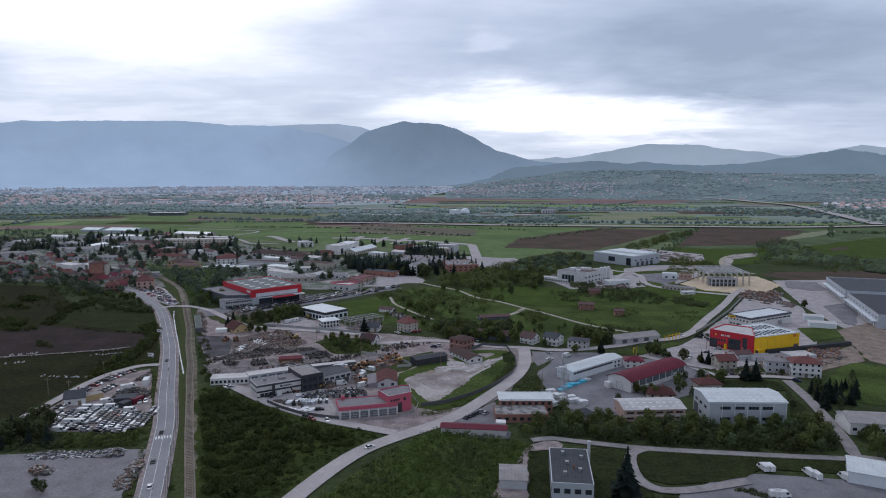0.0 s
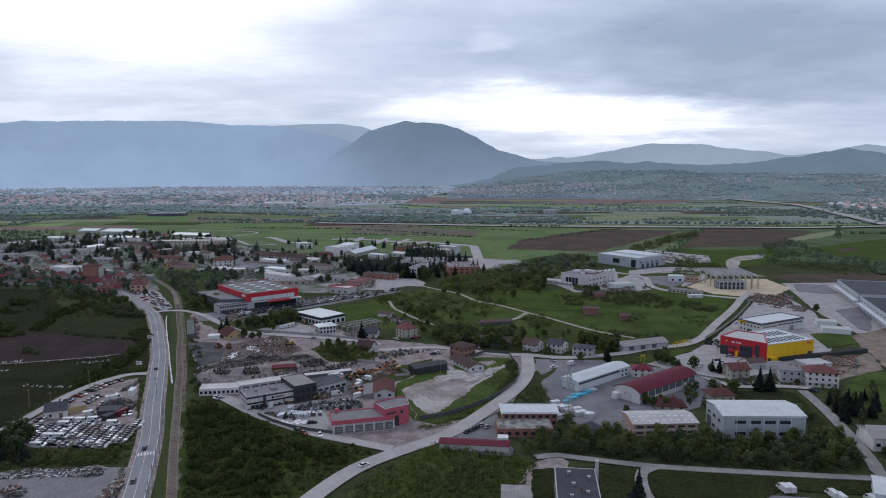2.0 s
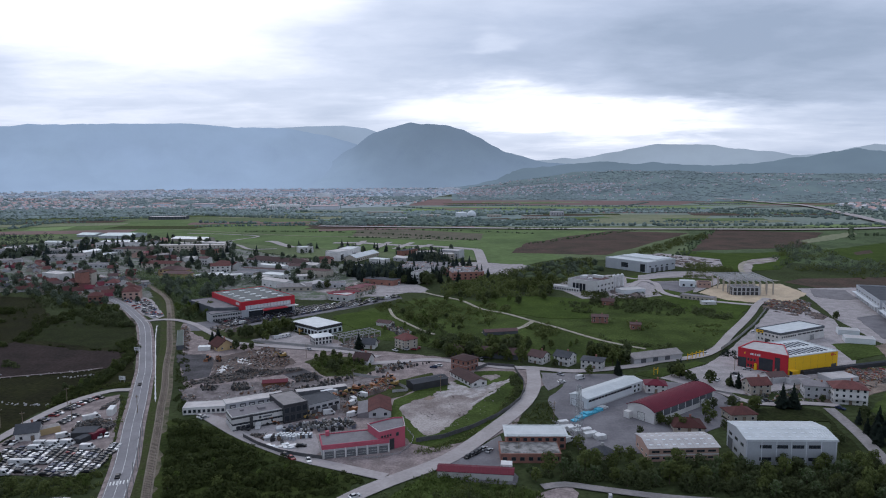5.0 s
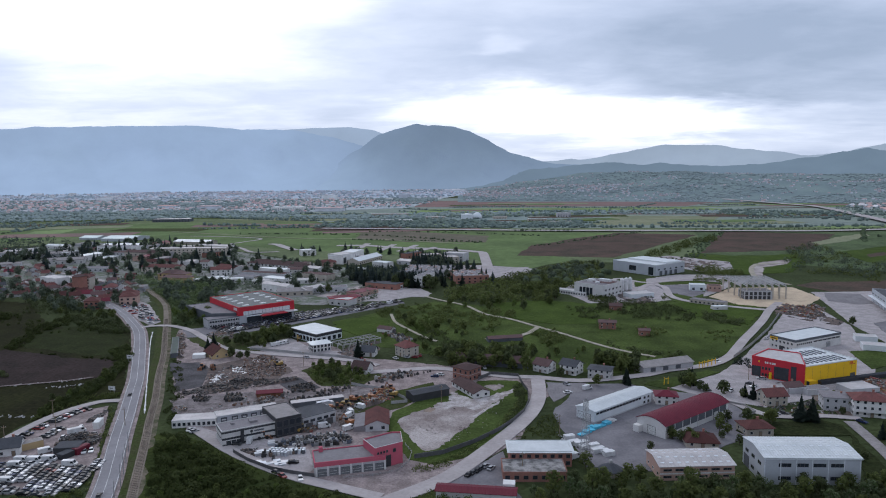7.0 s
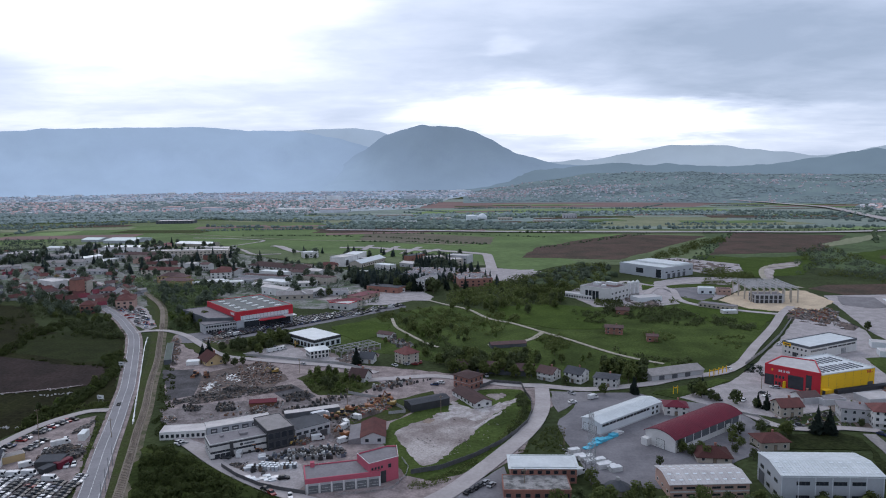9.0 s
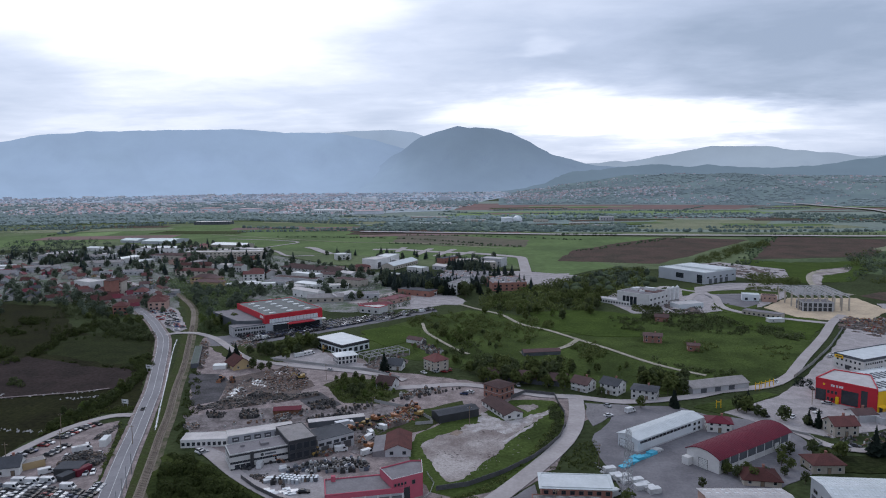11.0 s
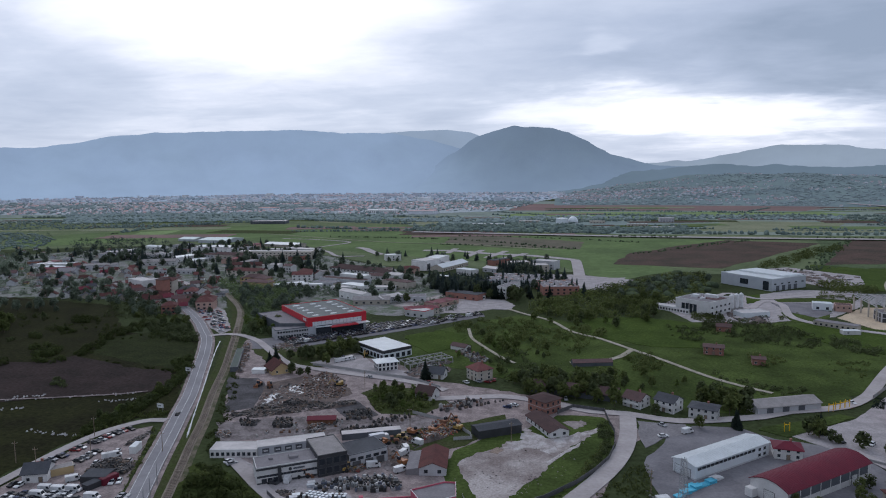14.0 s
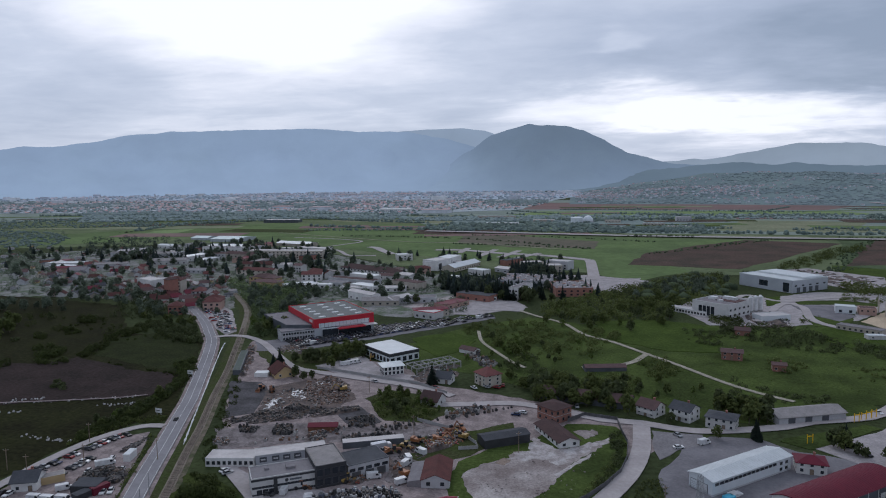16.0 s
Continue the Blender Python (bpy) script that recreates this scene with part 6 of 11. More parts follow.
def maroon_hall():
    L, W, H, rise, n = 45.5, 13.4, 5.6, 1.9, 12
    b = thing("warehouse", 88.3, 311.4, 38.6, "white-walled warehouse under a bowed maroon sheet roof", "warehouse")
    bow = [(W * i / n, H + rise * (1 - (2 * i / n - 1) ** 2)) for i in range(n + 1)]
    part("wall", Soup().prism([(0, -0.3), (W, -0.3)] + bow[::-1], 0, L, "x"), W_WHITE, b)
    sheet = Soup()
    cross = [(-0.5, H - 0.32)] + bow + [(W + 0.5, H - 0.32)]
    xs = [-0.5 + 1.1 * i for i in range(42)] + [L + 0.5]
    for i, x in enumerate(xs):
        for dx, dz in ((0, 0.1), (0.1, 0.17), (0.2, 0.1)) if i < 42 else ((0, 0.1),):
            sheet.v += [(x + dx, u, z + dz) for u, z in cross]
    q, rows = len(cross), len(sheet.v) // len(cross)
    sheet.f += [(r * q + i, (r + 1) * q + i, (r + 1) * q + i + 1, r * q + i + 1) for r in range(rows - 1) for i in range(q - 1)]
    part("roof", sheet, R_MAROON, b)
    for x in (-0.5, L + 0.42):
        part("roof_edge", Soup().prism([(u, z - 0.12) for u, z in cross] + [(u, z + 0.2) for u, z in cross[::-1]], x, x + 0.08, "x"), R_MAROON, b)
    part("strip_wall", Soup().box(0.3, -0.06, 2.3, 44, 0.02, 5.3), W_DARK, b, "dark upper cladding")
    for i in range(9):
        part("wall_post", Soup().box(0, -0.14, 0, 0.35, 0.0, 5.6), W_WHITE, b, "", pose(0.6 + i * 5.4, 0, 0))
    door(b, 0, 6.5, -90, 3.6, 3.6, M_FRAME, "gate")
    wall_row(b, 45.5, 13.4, "r", 4, 1.5, 1.2, 1.2)
    part("annex", Soup().box(-2.5, 10.8, -0.2, 0, 13.6, 3.0), W_WHITE, b)
    door(b, 36, 0, 0, 3.2, 3.4, M_FRAME, "gate")


maroon_hall()


def long_hall():
    b = hall("storage_hall", 63.8, 328.6, 40.2, 41.0, 9.6, 5.2, W_PALE, R_WHITE, "long pale metal storage hall with a low white roof", "hall", "gable", 1.1, ribs=1.2, o=0.5)
    wall_row(b, 41, 9.6, "f", 14, 3.4, 2.0, 1.0, 1, 33, True)
    wall_row(b, 41, 9.6, "f", 2, 3.0, 1.4, 1.1, 34, 40, True)
    wall_row(b, 41, 9.6, "f", 2, 0.9, 1.4, 1.1, 34, 40, True)
    door(b, 0, 3.4, -90, 2.8, 3.4, M_WHITE, "gate")
    door(b, 0, 7.2, -90, 3.0, 3.4, W_PALE, "gate")
    part("plinth", Soup().box(-0.08, -0.08, -0.2, 41.08, 9.68, 0.7), W_GREY, b)


long_hall()


def low_hall():
    b = hall("workshop_hall", 75.6, 275.2, 3.2, 26.0, 14.2, 5.0, W_SALMON, R_PALE, "salmon-rendered workshop with a weathered sheet roof", "workshop", "gable", 1.3, ribs=1.3, o=0.5)
    for z in (0.9, 3.3):
        wall_row(b, 26, 14.2, "f", 6, z, 2.9, 0.8, 0.5, 25.5, True)
    wall_row(b, 26, 14.2, "l", 3, 1.2, 1.6, 1.0)
    part("plaster_band", Soup().box(-0.03, -0.04, 2.2, 26.03, 0.02, 2.7), W_WHITE, b)


low_hall()


def big_hall():
    b = hall("factory_hall", 109.6, 272.6, -1.2, 32.0, 18.0, 9.4, W_PANEL, R_WHITE, "tall grey metal factory hall with a white ribbed roof", "hall", "gable", 1.3, ribs=1.0, o=0.35)
    for z in (1.6, 6.2):
        wall_row(b, 32, 18, "f", 4, z, 4.2, 1.3, 4.0, 27, True)
    wall_row(b, 32, 18, "l", 3, 5.6, 2.6, 1.2, 1, 17, True)
    wall_row(b, 32, 18, "l", 2, 1.4, 2.6, 1.2, 6, 17, True)
    door(b, 0, 14.5, -90, 4.0, 4.4, W_DARK, "gate")
    for i in range(7):
        part("corner_post", Soup().box(0, -0.1, 0, 0.25, 0, 9.3), W_PALE, b, "", pose(0.1 + i * 5.25, 0, 0))
    part("gutter", Soup().box(-0.4, -0.55, 9.0, 32.4, -0.4, 9.25), W_PALE, b)


big_hall()


def roof_strips(b, L, W, H, rh, n, rows):
    """Short translucent panels let into the two slopes of a sheet roof, in rows along it."""
    for side in (0, 1):
        for r in range(rows):
            v = (r + 0.6) / (rows + 0.2)
            y = W / 2 * v if side == 0 else W - W / 2 * v
            tilt = math.degrees(math.atan2(rh, W / 2)) * (1 if side == 0 else -1)
            for i in range(n):
                part("roof_light", shared(("rl", L, n), lambda: Soup().box(-L / n * 0.22, -0.35, 0, L / n * 0.22, 0.35, 0.05), "roof_light", W_PALE), W_PALE, b, "",
                     pose(L * (i + 0.5) / n, y, H + 0.22 + rh * v + 0.02, tilt))


for _ob in [o for o in bpy.data.objects if o.name in ("factory_hall", "workshop_hall")]:
    if _ob.name == "factory_hall":
        roof_strips(_ob, 32.0, 18.0, 9.4, 1.3, 11, 3)
    else:
        roof_strips(_ob, 26.0, 14.2, 5.0, 1.3, 9, 2)


def pink_hall():
    b = hall("service_hall", -43.7, 277.3, 15.4, 25.2, 11.5, 4.9, W_GREY, R_GREY, "low workshop with crimson roof edge and glazed gates", "workshop", "flat", rim=W_PINK, rim_h=0.5)
    part("fascia", Soup().box(-0.12, -0.12, 3.7, 25.1, 11.6, 4.85), W_PINK, b, "crimson band")
    for i in range(6):
        u = 2.6 + i * 4.05
        g = door(b, u, 0, 0, 2.9, 2.7, W_GATE, "gate")
        for k in (0.9, 1.8):
            part("gate_bar", shared("gb", lambda: Soup().box(-1.45, -0.1, -0.05, 1.45, -0.04, 0.05), "gate_bar", M_FRAME), M_FRAME, g, "", pose(0, 0, k))
    for i in range(7):
        part("pilaster", shared("pil", lambda: Soup().box(-0.25, -0.18, 0, 0.25, 0.01, 3.7), "pilaster", W_WHITE), W_WHITE, b, "", pose(0.5 + i * 4.05, 0, 0))
    part("chimney", Soup().box(2.2, 9.6, 4.8, 3.6, 11.0, 6.8), W_PINK, b)
    for i in range(8):
        part("railing_post", Soup().box(1 + i * 1.0, 11.0, 5.0, 1.06 + i * 1.0, 11.06, 5.9), M_STEEL, b)
    t = block("entrance_tower", [(-23.2, 283.4), (-13.9, 289.6), (-15.4, 299.2), (-19.0, 299.0), (-28.6, 292.0)], 7.6, W_PINK, R_GREY, W_PINK, "crimson two-storey entrance block with a flat roof", "office")
    part("coping", (lambda s: [s.tube((a[0], a[1], 8.25), (c[0], c[1], 8.25), 0.12, 0.12, 4) for a, c in (((0, 0), (9.3, 6.2)), ((9.3, 6.2), (7.8, 15.8)), ((-5.4, 8.6), (0, 0)))] and s)(Soup()), M_WHITE, t)
    d = (9.3, 6.2)
    # flat black panel stands for the shade inside the porch
    face(t, "porch_opening", (0, 0), d, 3.6, 6.4, 0.1, 4.4, W_BLACK, 0.05, "black panel for the shade of a porch")
    for u in (1.2, 2.4, 3.6, 4.8):
        win(t, u * 0.832, u * 0.555, 5.5, 33.7, 0.8, 0.9, True)
    win(t, 7.8 * 0.832, 7.8 * 0.555, 5.0, 33.7, 1.2, 1.4, True)
    for u in (3, 6):
        win(t, 9.3 - u * 0.155, 6.2 + u * 0.988, 5.0, 99, 1.3, 1.4, True)


pink_hall()


def showroom():
    b = thing("machine_showroom", -85.3, 303.4, 31.0, "white and black two-storey showroom with flat grey roofs", "showroom")
    s = Soup()
    for z0, z1 in ((-0.3, 2.6), (3.5, 5.3)):
        s.box(0, 0, z0, 22, 10.5, z1)
    part("wall", s, W_WHITE, b)
    part("window_band", Soup().box(0.15, 0.15, 2.5, 21.8, 10.3, 3.6), M_GLASS, b, "dark ribbon glazing")
    part("black_band", Soup().box(-0.06, -0.06, 5.3, 22.0, 10.6, 6.1), W_BLACK, b)
    part("black_band", Soup().box(0.1, -0.05, 0.3, 21.8, 10.55, 1.0), W_BLACK, b)
    flat_top(b, 22, 10.5, 6.1, R_GREY, W_WHITE, 0.4)
    part("porch_frame", Soup().box(7.2, -0.6, -0.2, 8.4, 0, 6.3), W_BLACK, b)
    for i in range(18):
        part("mullion", shared("mul", lambda: Soup().box(-0.05, 0.05, 2.55, 0.05, 0.2, 3.55), "mullion", M_FRAME_DARK), M_FRAME_DARK, b, "", pose(0.8 + i * 1.2, 0, 0))
    part("sign_disc", Soup().tube((11.5, -0.02, 4.4), (11.5, -0.14, 4.4), 0.6, 0.6, 16), W_BLACK, b)
    part("sign_bar", Soup().box(12.5, -0.1, 4.1, 16.5, -0.01, 4.7), W_DARK, b)
    part("roof_box", Soup().box(12, 4, 6.2, 15, 7, 7.1), R_GREY, b)
    part("roof_box", Soup().box(5, 6, 6.2, 6.4, 7.4, 6.9), R_GREY, b)
    for u in (2.5, 4.5, 6.5):
        part("shopfront", Soup().box(u - 0.9, -0.08, 0.2, u + 0.9, -0.05, 2.3), M_GLASS, b)
    c = hall("glass_cube", -66.4, 312.8, 34.0, 10.6, 17.5, 7.8, W_BLACK, R_GREY, "black-clad glazed cube with a low pyramid roof", "showroom", "flat", rim=W_BLACK, rim_h=0.4)
    part("skylight", Soup().poly([(0.4, 0.4, 8.0), (10.2, 0.4, 8.0), (5.3, 8.7, 8.9)]).poly([(10.2, 0.4, 8.0), (10.2, 17.1, 8.0), (5.3, 8.7, 8.9)]).poly([(10.2, 17.1, 8.0), (0.4, 17.1, 8.0), (5.3, 8.7, 8.9)]).poly([(0.4, 17.1, 8.0), (0.4, 0.4, 8.0), (5.3, 8.7, 8.9)]), R_ETERNIT, c)
    for z in (1.0, 4.4):
        wall_row(c, 10.6, 17.5, "f", 4, z, 2.2, 2.4, dark=True)
        wall_row(c, 10.6, 17.5, "r", 6, z, 2.2, 2.4, dark=True)
        wall_row(c, 10.6, 17.5, "l", 3, z, 2.2, 2.4, 8, 17, dark=True)
    w = hall("workshop_wing", -57.6, 320.5, 40.0, 15.5, 12.0, 5.4, W_GREY, R_DARK, "grey workshop wing with a dark flat roof", "workshop", "flat", rim=W_DARK, rim_h=0.3)
    wall_row(w, 15.5, 12, "f", 5, 3.0, 2.2, 1.2, dark=True)
    for u in (3, 8, 12.5):
        door(w, u, 0, 0, 3.0, 2.7, M_FRAME_DARK, "gate")
    k = hall("long_shed", -113.5, 323.5, 9.0, 18.0, 8.0, 3.1, W_WHITE, R_PALE, "long low white shed beside the railway", "shed", "flat", rim=W_WHITE, rim_h=0.2)
    wall_row(k, 18, 8, "f", 9, 0.8, 1.2, 1.4, dark=True)
    k = hall("long_shed", -95.6, 327.3, 27.8, 26.0, 7.0, 3.6, W_PANEL, R_PALE, "long low shed with painted sign boards", "shed", "flat", rim=W_WHITE, rim_h=0.2)
    for u in (1.5, 6, 10, 14, 18, 22):
        part("sign_panel", Soup().box(u, -0.08, 1.0, u + 2.6, 0.01, 2.9), W_DARK, k)
        part("sign_bar", Soup().box(u + 0.5, -0.12, 1.7, u + 2.1, -0.06, 2.2), M_WHITE, k)
    k = hall("long_shed", -68.6, 346.7, 22.0, 24.0, 4.0, 2.6, W_DARK, R_PALE, "dark-walled shed with a weathered sheet roof", "shed", "flat", rim=R_PALE, rim_h=0.12)


showroom()


def red_hall():
    L, W, H = 42.0, 55.0, 12.0
    b = hall("sports_hall", -146.5, 517.6, 40.4, L, W, H, W_PANEL, R_GREENISH, "big grey hall with red bands and a stained skylit roof", "hall", "flat", rim=W_RED, rim_h=0.5)
    part("red_band", Soup().box(-0.2, -0.2, 9.3, L + 0.2, 0.0, H + 0.02), W_RED, b, "red cladding band")
    part("red_band", Soup().box(-0.2, 0.0, 6.4, 0.0, W, H + 0.02), W_RED, b, "red cladding band")
    part("red_corner", Soup().box(-0.22, -0.22, 6.4, 3.0, 0.0, 9.3), W_RED, b)
    part("red_corner", Soup().box(L - 3.4, -0.22, 4.6, L + 0.2, 0.0, 9.3), W_RED, b)
    part("glass_band", Soup().box(3.0, -0.16, 6.6, L - 3.4, 0.0, 9.2), W_PALE, b, "pale glazed strip")
    for i in range(14):
        part("mullion", shared("mul2", lambda: Soup().box(-0.06, -0.26, 6.6, 0.06, -0.15, 9.2), "mullion", M_FRAME_DARK), M_FRAME_DARK, b, "", pose(4.2 + i * 2.6, 0, 0))
    part("window_band", Soup().box(10, -0.12, 0.6, L - 2, 0.0, 5.6), M_GLASS, b, "dark shopfront glazing")
    part("canopy", Soup().box(15, -5.5, 5.0, 34, -0.2, 5.5), W_RED, b)
    part("canopy", Soup().box(34, -5.5, 5.4, L + 0.5, -0.2, 5.9), M_WHITE, b)
    for i in range(3):
        for j in range(5):
            part("skylight", shared("sky2", lambda: Soup().box(-2.4, -1.1, 12.0, 2.4, 1.1, 12.45, 0, 0.85), "skylight", R_WHITE), R_WHITE, b, "", pose(8 + i * 13, 7 + j * 10, 0))
    for i in range(6):
        part("roof_seam", shared("seam2", lambda: Soup().box(-0.12, 0.4, 12.1, 0.12, 54.6, 12.2), "roof_seam", R_GREY), R_GREY, b, "", pose(4 + i * 6.8, 0, 0))
    part("white_corner", Soup().box(-0.32, 3, 9.6, -0.2, 9, 11.4), M_WHITE, b)
    w = hall("hall_annex", -164.4, 505.5, 35.6, 38.0, 11.0, 6.0, W_GREY, R_GREY, "grey two-storey annex along the red hall", "office", "flat", rim=W_DARK, rim_h=0.4)
    for z in (0.9, 3.7):
        wall_row(w, 38, 11, "f", 14, z, 1.5, 1.5, 1, 26, False)
    part("porch_frame", Soup().box(27, -0.8, 0, 37.5, 0, 5.4), M_GLASS, w)
    part("porch_roof", Soup().box(26.7, -1.2, 5.3, 37.8, 0.05, 5.8), W_PALE, w)
    block("side_hall", [(-166.0, 517.5), (-149.5, 520.2), (-182.5, 560.0), (-196.0, 548.5)], 8.0, W_DARK, R_GREY, W_DARK, "dark lower side hall", "hall", 0.4)


red_hall()


def white_store():
    b = hall("furniture_store", -81.6, 464.5, 47.5, 20.0, 29.0, 5.6, W_PALE, R_WHITE, "white-roofed store with a dark fascia", "store", "flat", rim=W_BLACK, rim_h=0.3)
    part("fascia", Soup().box(-0.12, -0.12, 4.1, 20.12, 29.12, 5.55), W_BLACK, b)
    part("roof_sheet", Soup().box(0.3, 0.3, 5.6, 19.7, 28.7, 5.95), R_WHITE, b)
    wall_row(b, 20, 29, "l", 8, 0.6, 2.4, 2.6, dark=True)
    wall_row(b, 20, 29, "f", 5, 0.6, 2.4, 2.6, dark=True)
    p = hall("pavilion", -79.0, 443.0, 30.0, 11.0, 9.0, 4.8, W_WHITE, R_WHITE, "small white two-storey pavilion with arched windows", "pavilion", "hip", 1.2, o=0.9)
    for z in (0.4, 2.7):
        wall_row(p, 11, 9, "f", 5, z, 1.3, 1.6, dark=True)
        wall_row(p, 11, 9, "l", 4, z, 1.3, 1.6, dark=True)
        wall_row(p, 11, 9, "r", 4, z, 1.3, 1.6, dark=True)
    # roofless white frame beside it
    f = thing("frame_shell", -62.0, 447.0, 42.0, "roofless white concrete frame of an unfinished store", "frame")
    for i in range(7):
        for j in range(3):
            part("post", shared("shp", lambda: Soup().box(-0.2, -0.2, -0.2, 0.2, 0.2, 3.2), "post", M_FENCE), M_FENCE, f, "", pose(i * 4.6, j * 6, 0))
    for j in range(3):
        part("beam", Soup().box(-0.2, j * 6 - 0.2, 3.2, 27.8, j * 6 + 0.2, 3.7), M_FENCE, f)
    for i in range(7):
        part("beam", Soup().box(i * 4.6 - 0.18, 0, 3.22, i * 4.6 + 0.18, 12, 3.6), M_FENCE, f)


white_store()


def steel_frame():
    f = thing("portal_frame", 238.5, 608.0, -3.5, "unfinished hall of bare concrete posts and steel roof trusses", "frame")
    L, W, H = 36.0, 44.0, 10.5
    for i in range(8):
        for j in range(4):
            if j in (1, 2) and i not in (0, 3, 7):
                continue
            part("post", shared("pfp", lambda: Soup().box(-0.45, -0.45, -0.2, 0.45, 0.45, 10.5), "post", W_CREAM), W_CREAM, f, "", pose(i * L / 7, j * W / 3, 0))
    for i in range(8):
        s = Soup().box(i * L / 7 - 0.25, 0, H - 0.1, i * L / 7 + 0.25, W, H + 0.4).box(i * L / 7 - 0.25, 0, H + 1.3, i * L / 7 + 0.25, W, H + 1.75)
        for k in range(12):
            y0, y1 = k * W / 12, (k + 1) * W / 12
            s.tube((i * L / 7, y0, H + (0.1 if k % 2 else 1.5)), (i * L / 7, y1, H + (1.5 if k % 2 else 0.1)), 0.1, 0.1, 4)
        part("truss", s, W_GREY, f)
    for k in range(11):
        part("purlin", shared("prl", lambda: Soup().box(-0.3, -0.12, 12.2, 36.3, 0.12, 12.5), "purlin", W_GREY), W_GREY, f, "", pose(0, k * W / 10, 0))
    c = hall("concrete_core", 240.0, 604.0, -3.5, 22.0, 14.0, 7.0, W_GREY, R_GREY, "two-storey raw concrete core inside the frame", "frame", "flat", rim=W_GREY, rim_h=0.3)
    # black panels on the solid wall stand for shade inside open bays
    for z in (0.3, 3.6):
        for i in range(6):
            part("opening", Soup().box(0.8 + i * 3.5, -0.05, z, 3.2 + i * 3.5, 0.02, z + 2.8), W_BLACK, c)
        for i in range(3):
            part("opening", Soup().box(-0.05, 1 + i * 4.4, z, 0.02, 4 + i * 4.4, z + 2.8), W_BLACK, c)


steel_frame()


def white_plants():
    b = hall("white_plant", 127.5, 613.5, -42.0 + 180, 28.5, 30.0, 10.4, W_WHITE, R_GREY, "white modern plant with tall dark windows", "plant", "flat", rim=W_WHITE, rim_h=0.8)
    b.matrix_basis = pose(106.3, 629.0, 0, 0, 0, -42.0)
    part("window_wall", Soup().box(5, -0.1, 1.0, 18, 0.02, 8.0), M_GLASS, b, "tall dark glazing")
    for i in range(5):
        part("mullion", Soup().box(-0.2, -0.25, 0.6, 0.2, 0, 8.2), W_WHITE, b, "", pose(5 + i * 3.25, 0, 0))
    wall_row(b, 28.5, 30, "r", 5, 2.0, 2.2, 1.5, dark=True)
    wall_row(b, 28.5, 30, "r", 5, 6.0, 2.2, 1.5, dark=True)
    part("roof_unit", Soup().box(4, 14, 10.4, 10, 18, 12.6).box(12, 20, 10.4, 22, 24, 13.0).box(14, 10, 10.4, 17, 13, 12.0), M_WHITE, b)
    part("roof_unit", Soup().box(10, 14, 10.5, 26, 27, 10.9), R_BROWN, b)
    for i in range(3):
        t = thing("silo", 149.5 + i * 4.2, 640.0 + i * 3.0, 0, "tall white storage silo beside the plant", "silo", "silos at the plant")
        part("tank", Soup().tube((0, 0, 1.5), (0, 0, 11.5), 1.7, 1.7, 14).tube((0, 0, 11.5), (0, 0, 12.8), 1.7, 0.3, 14), M_WHITE, t)
        part("base", Soup().box(-1.4, -1.4, -0.2, 1.4, 1.4, 1.6), M_FENCE, t)
    q = hall("grey_plant", 204.6, 730.0, 36.5, 46.5, 55.0, 10.6, W_PANEL, R_WHITE, "large grey plant with a white flat roof", "plant", "flat", rim=R_WHITE, rim_h=0.6)
    wall_row(q, 46.5, 55, "l", 1, 3, 9.0, 5.0, 20, 32, True)
    part("window_wall", Soup().box(-0.1, 3, 0.5, 0.02, 9, 8.5), M_GLASS, q, "tall glazed corner")
    wall_row(q, 46.5, 55, "f", 5, 5.5, 3.0, 1.2, dark=True)
    for u in (8, 16, 24, 32):
        door(q, u, 0, 0, 4.0, 4.4, W_DARK, "gate")
    part("roof_ridge", Soup().box(20, 3, 11.0, 45, 52, 12.2, 0, 0.96), R_WHITE, q)
    h = hall("plant_hut", 210.0, 646.0, -14.0, 13.0, 9.0, 5.4, W_PALE, R_WHITE, "small pale plant building", "hut", "flat", rim=R_WHITE, rim_h=0.3)
    wall_row(h, 13, 9, "f", 2, 1.0, 2.0, 2.0, dark=True)
    h = hall("plant_hut", 224.5, 642.0, -14.0, 11.0, 10.0, 5.0, W_SALMON, R_BROWN, "small salmon plant building", "hut", "flat", rim=W_SALMON, rim_h=0.3)
    wall_row(h, 11, 10, "f", 3, 2.6, 1.2, 1.2, dark=True)
    h = hall("long_office", 191.5, 591.0, -40.0, 27.0, 8.0, 3.4, W_CREAM, R_GREY, "long single-storey office with a grey roof", "office", "flat", rim=R_GREY, rim_h=0.2)
    wall_row(h, 27, 8, "f", 8, 0.9, 1.4, 1.3, dark=True)
    h = hall("gate_office", 150.0, 609.0, 20.0, 22.0, 12.0, 3.5, W_PALE, R_PALE, "low gatehouse with a pale flat roof", "office", "flat", rim=R_WHITE, rim_h=0.3)
    h = hall("gate_office", 138.0, 622.0, 50.0, 14.0, 7.0, 4.0, W_PALE, R_WHITE, "low gatehouse with a pale flat roof", "office", "flat", rim=R_WHITE, rim_h=0.3)
    s = hall("side_store", 92.0, 640.0, -42.0, 30.0, 7.0, 3.5, W_WHITE, R_PALE, "low white store with many small openings", "store", "flat", rim=R_WHITE, rim_h=0.2)
    wall_row(s, 30, 7, "f", 12, 0.8, 1.4, 1.6, dark=True)
    k = hall("field_cabin", 199.8, 562.1, 5, 11.0, 5.0, 2.8, W_WHITE, R_WHITE, "small white cabin on the grass", "cabin", "flat", rim=R_WHITE, rim_h=0.1)
    win(k, 3, 0, 1, 0, 1.4, 1.0)


white_plants()


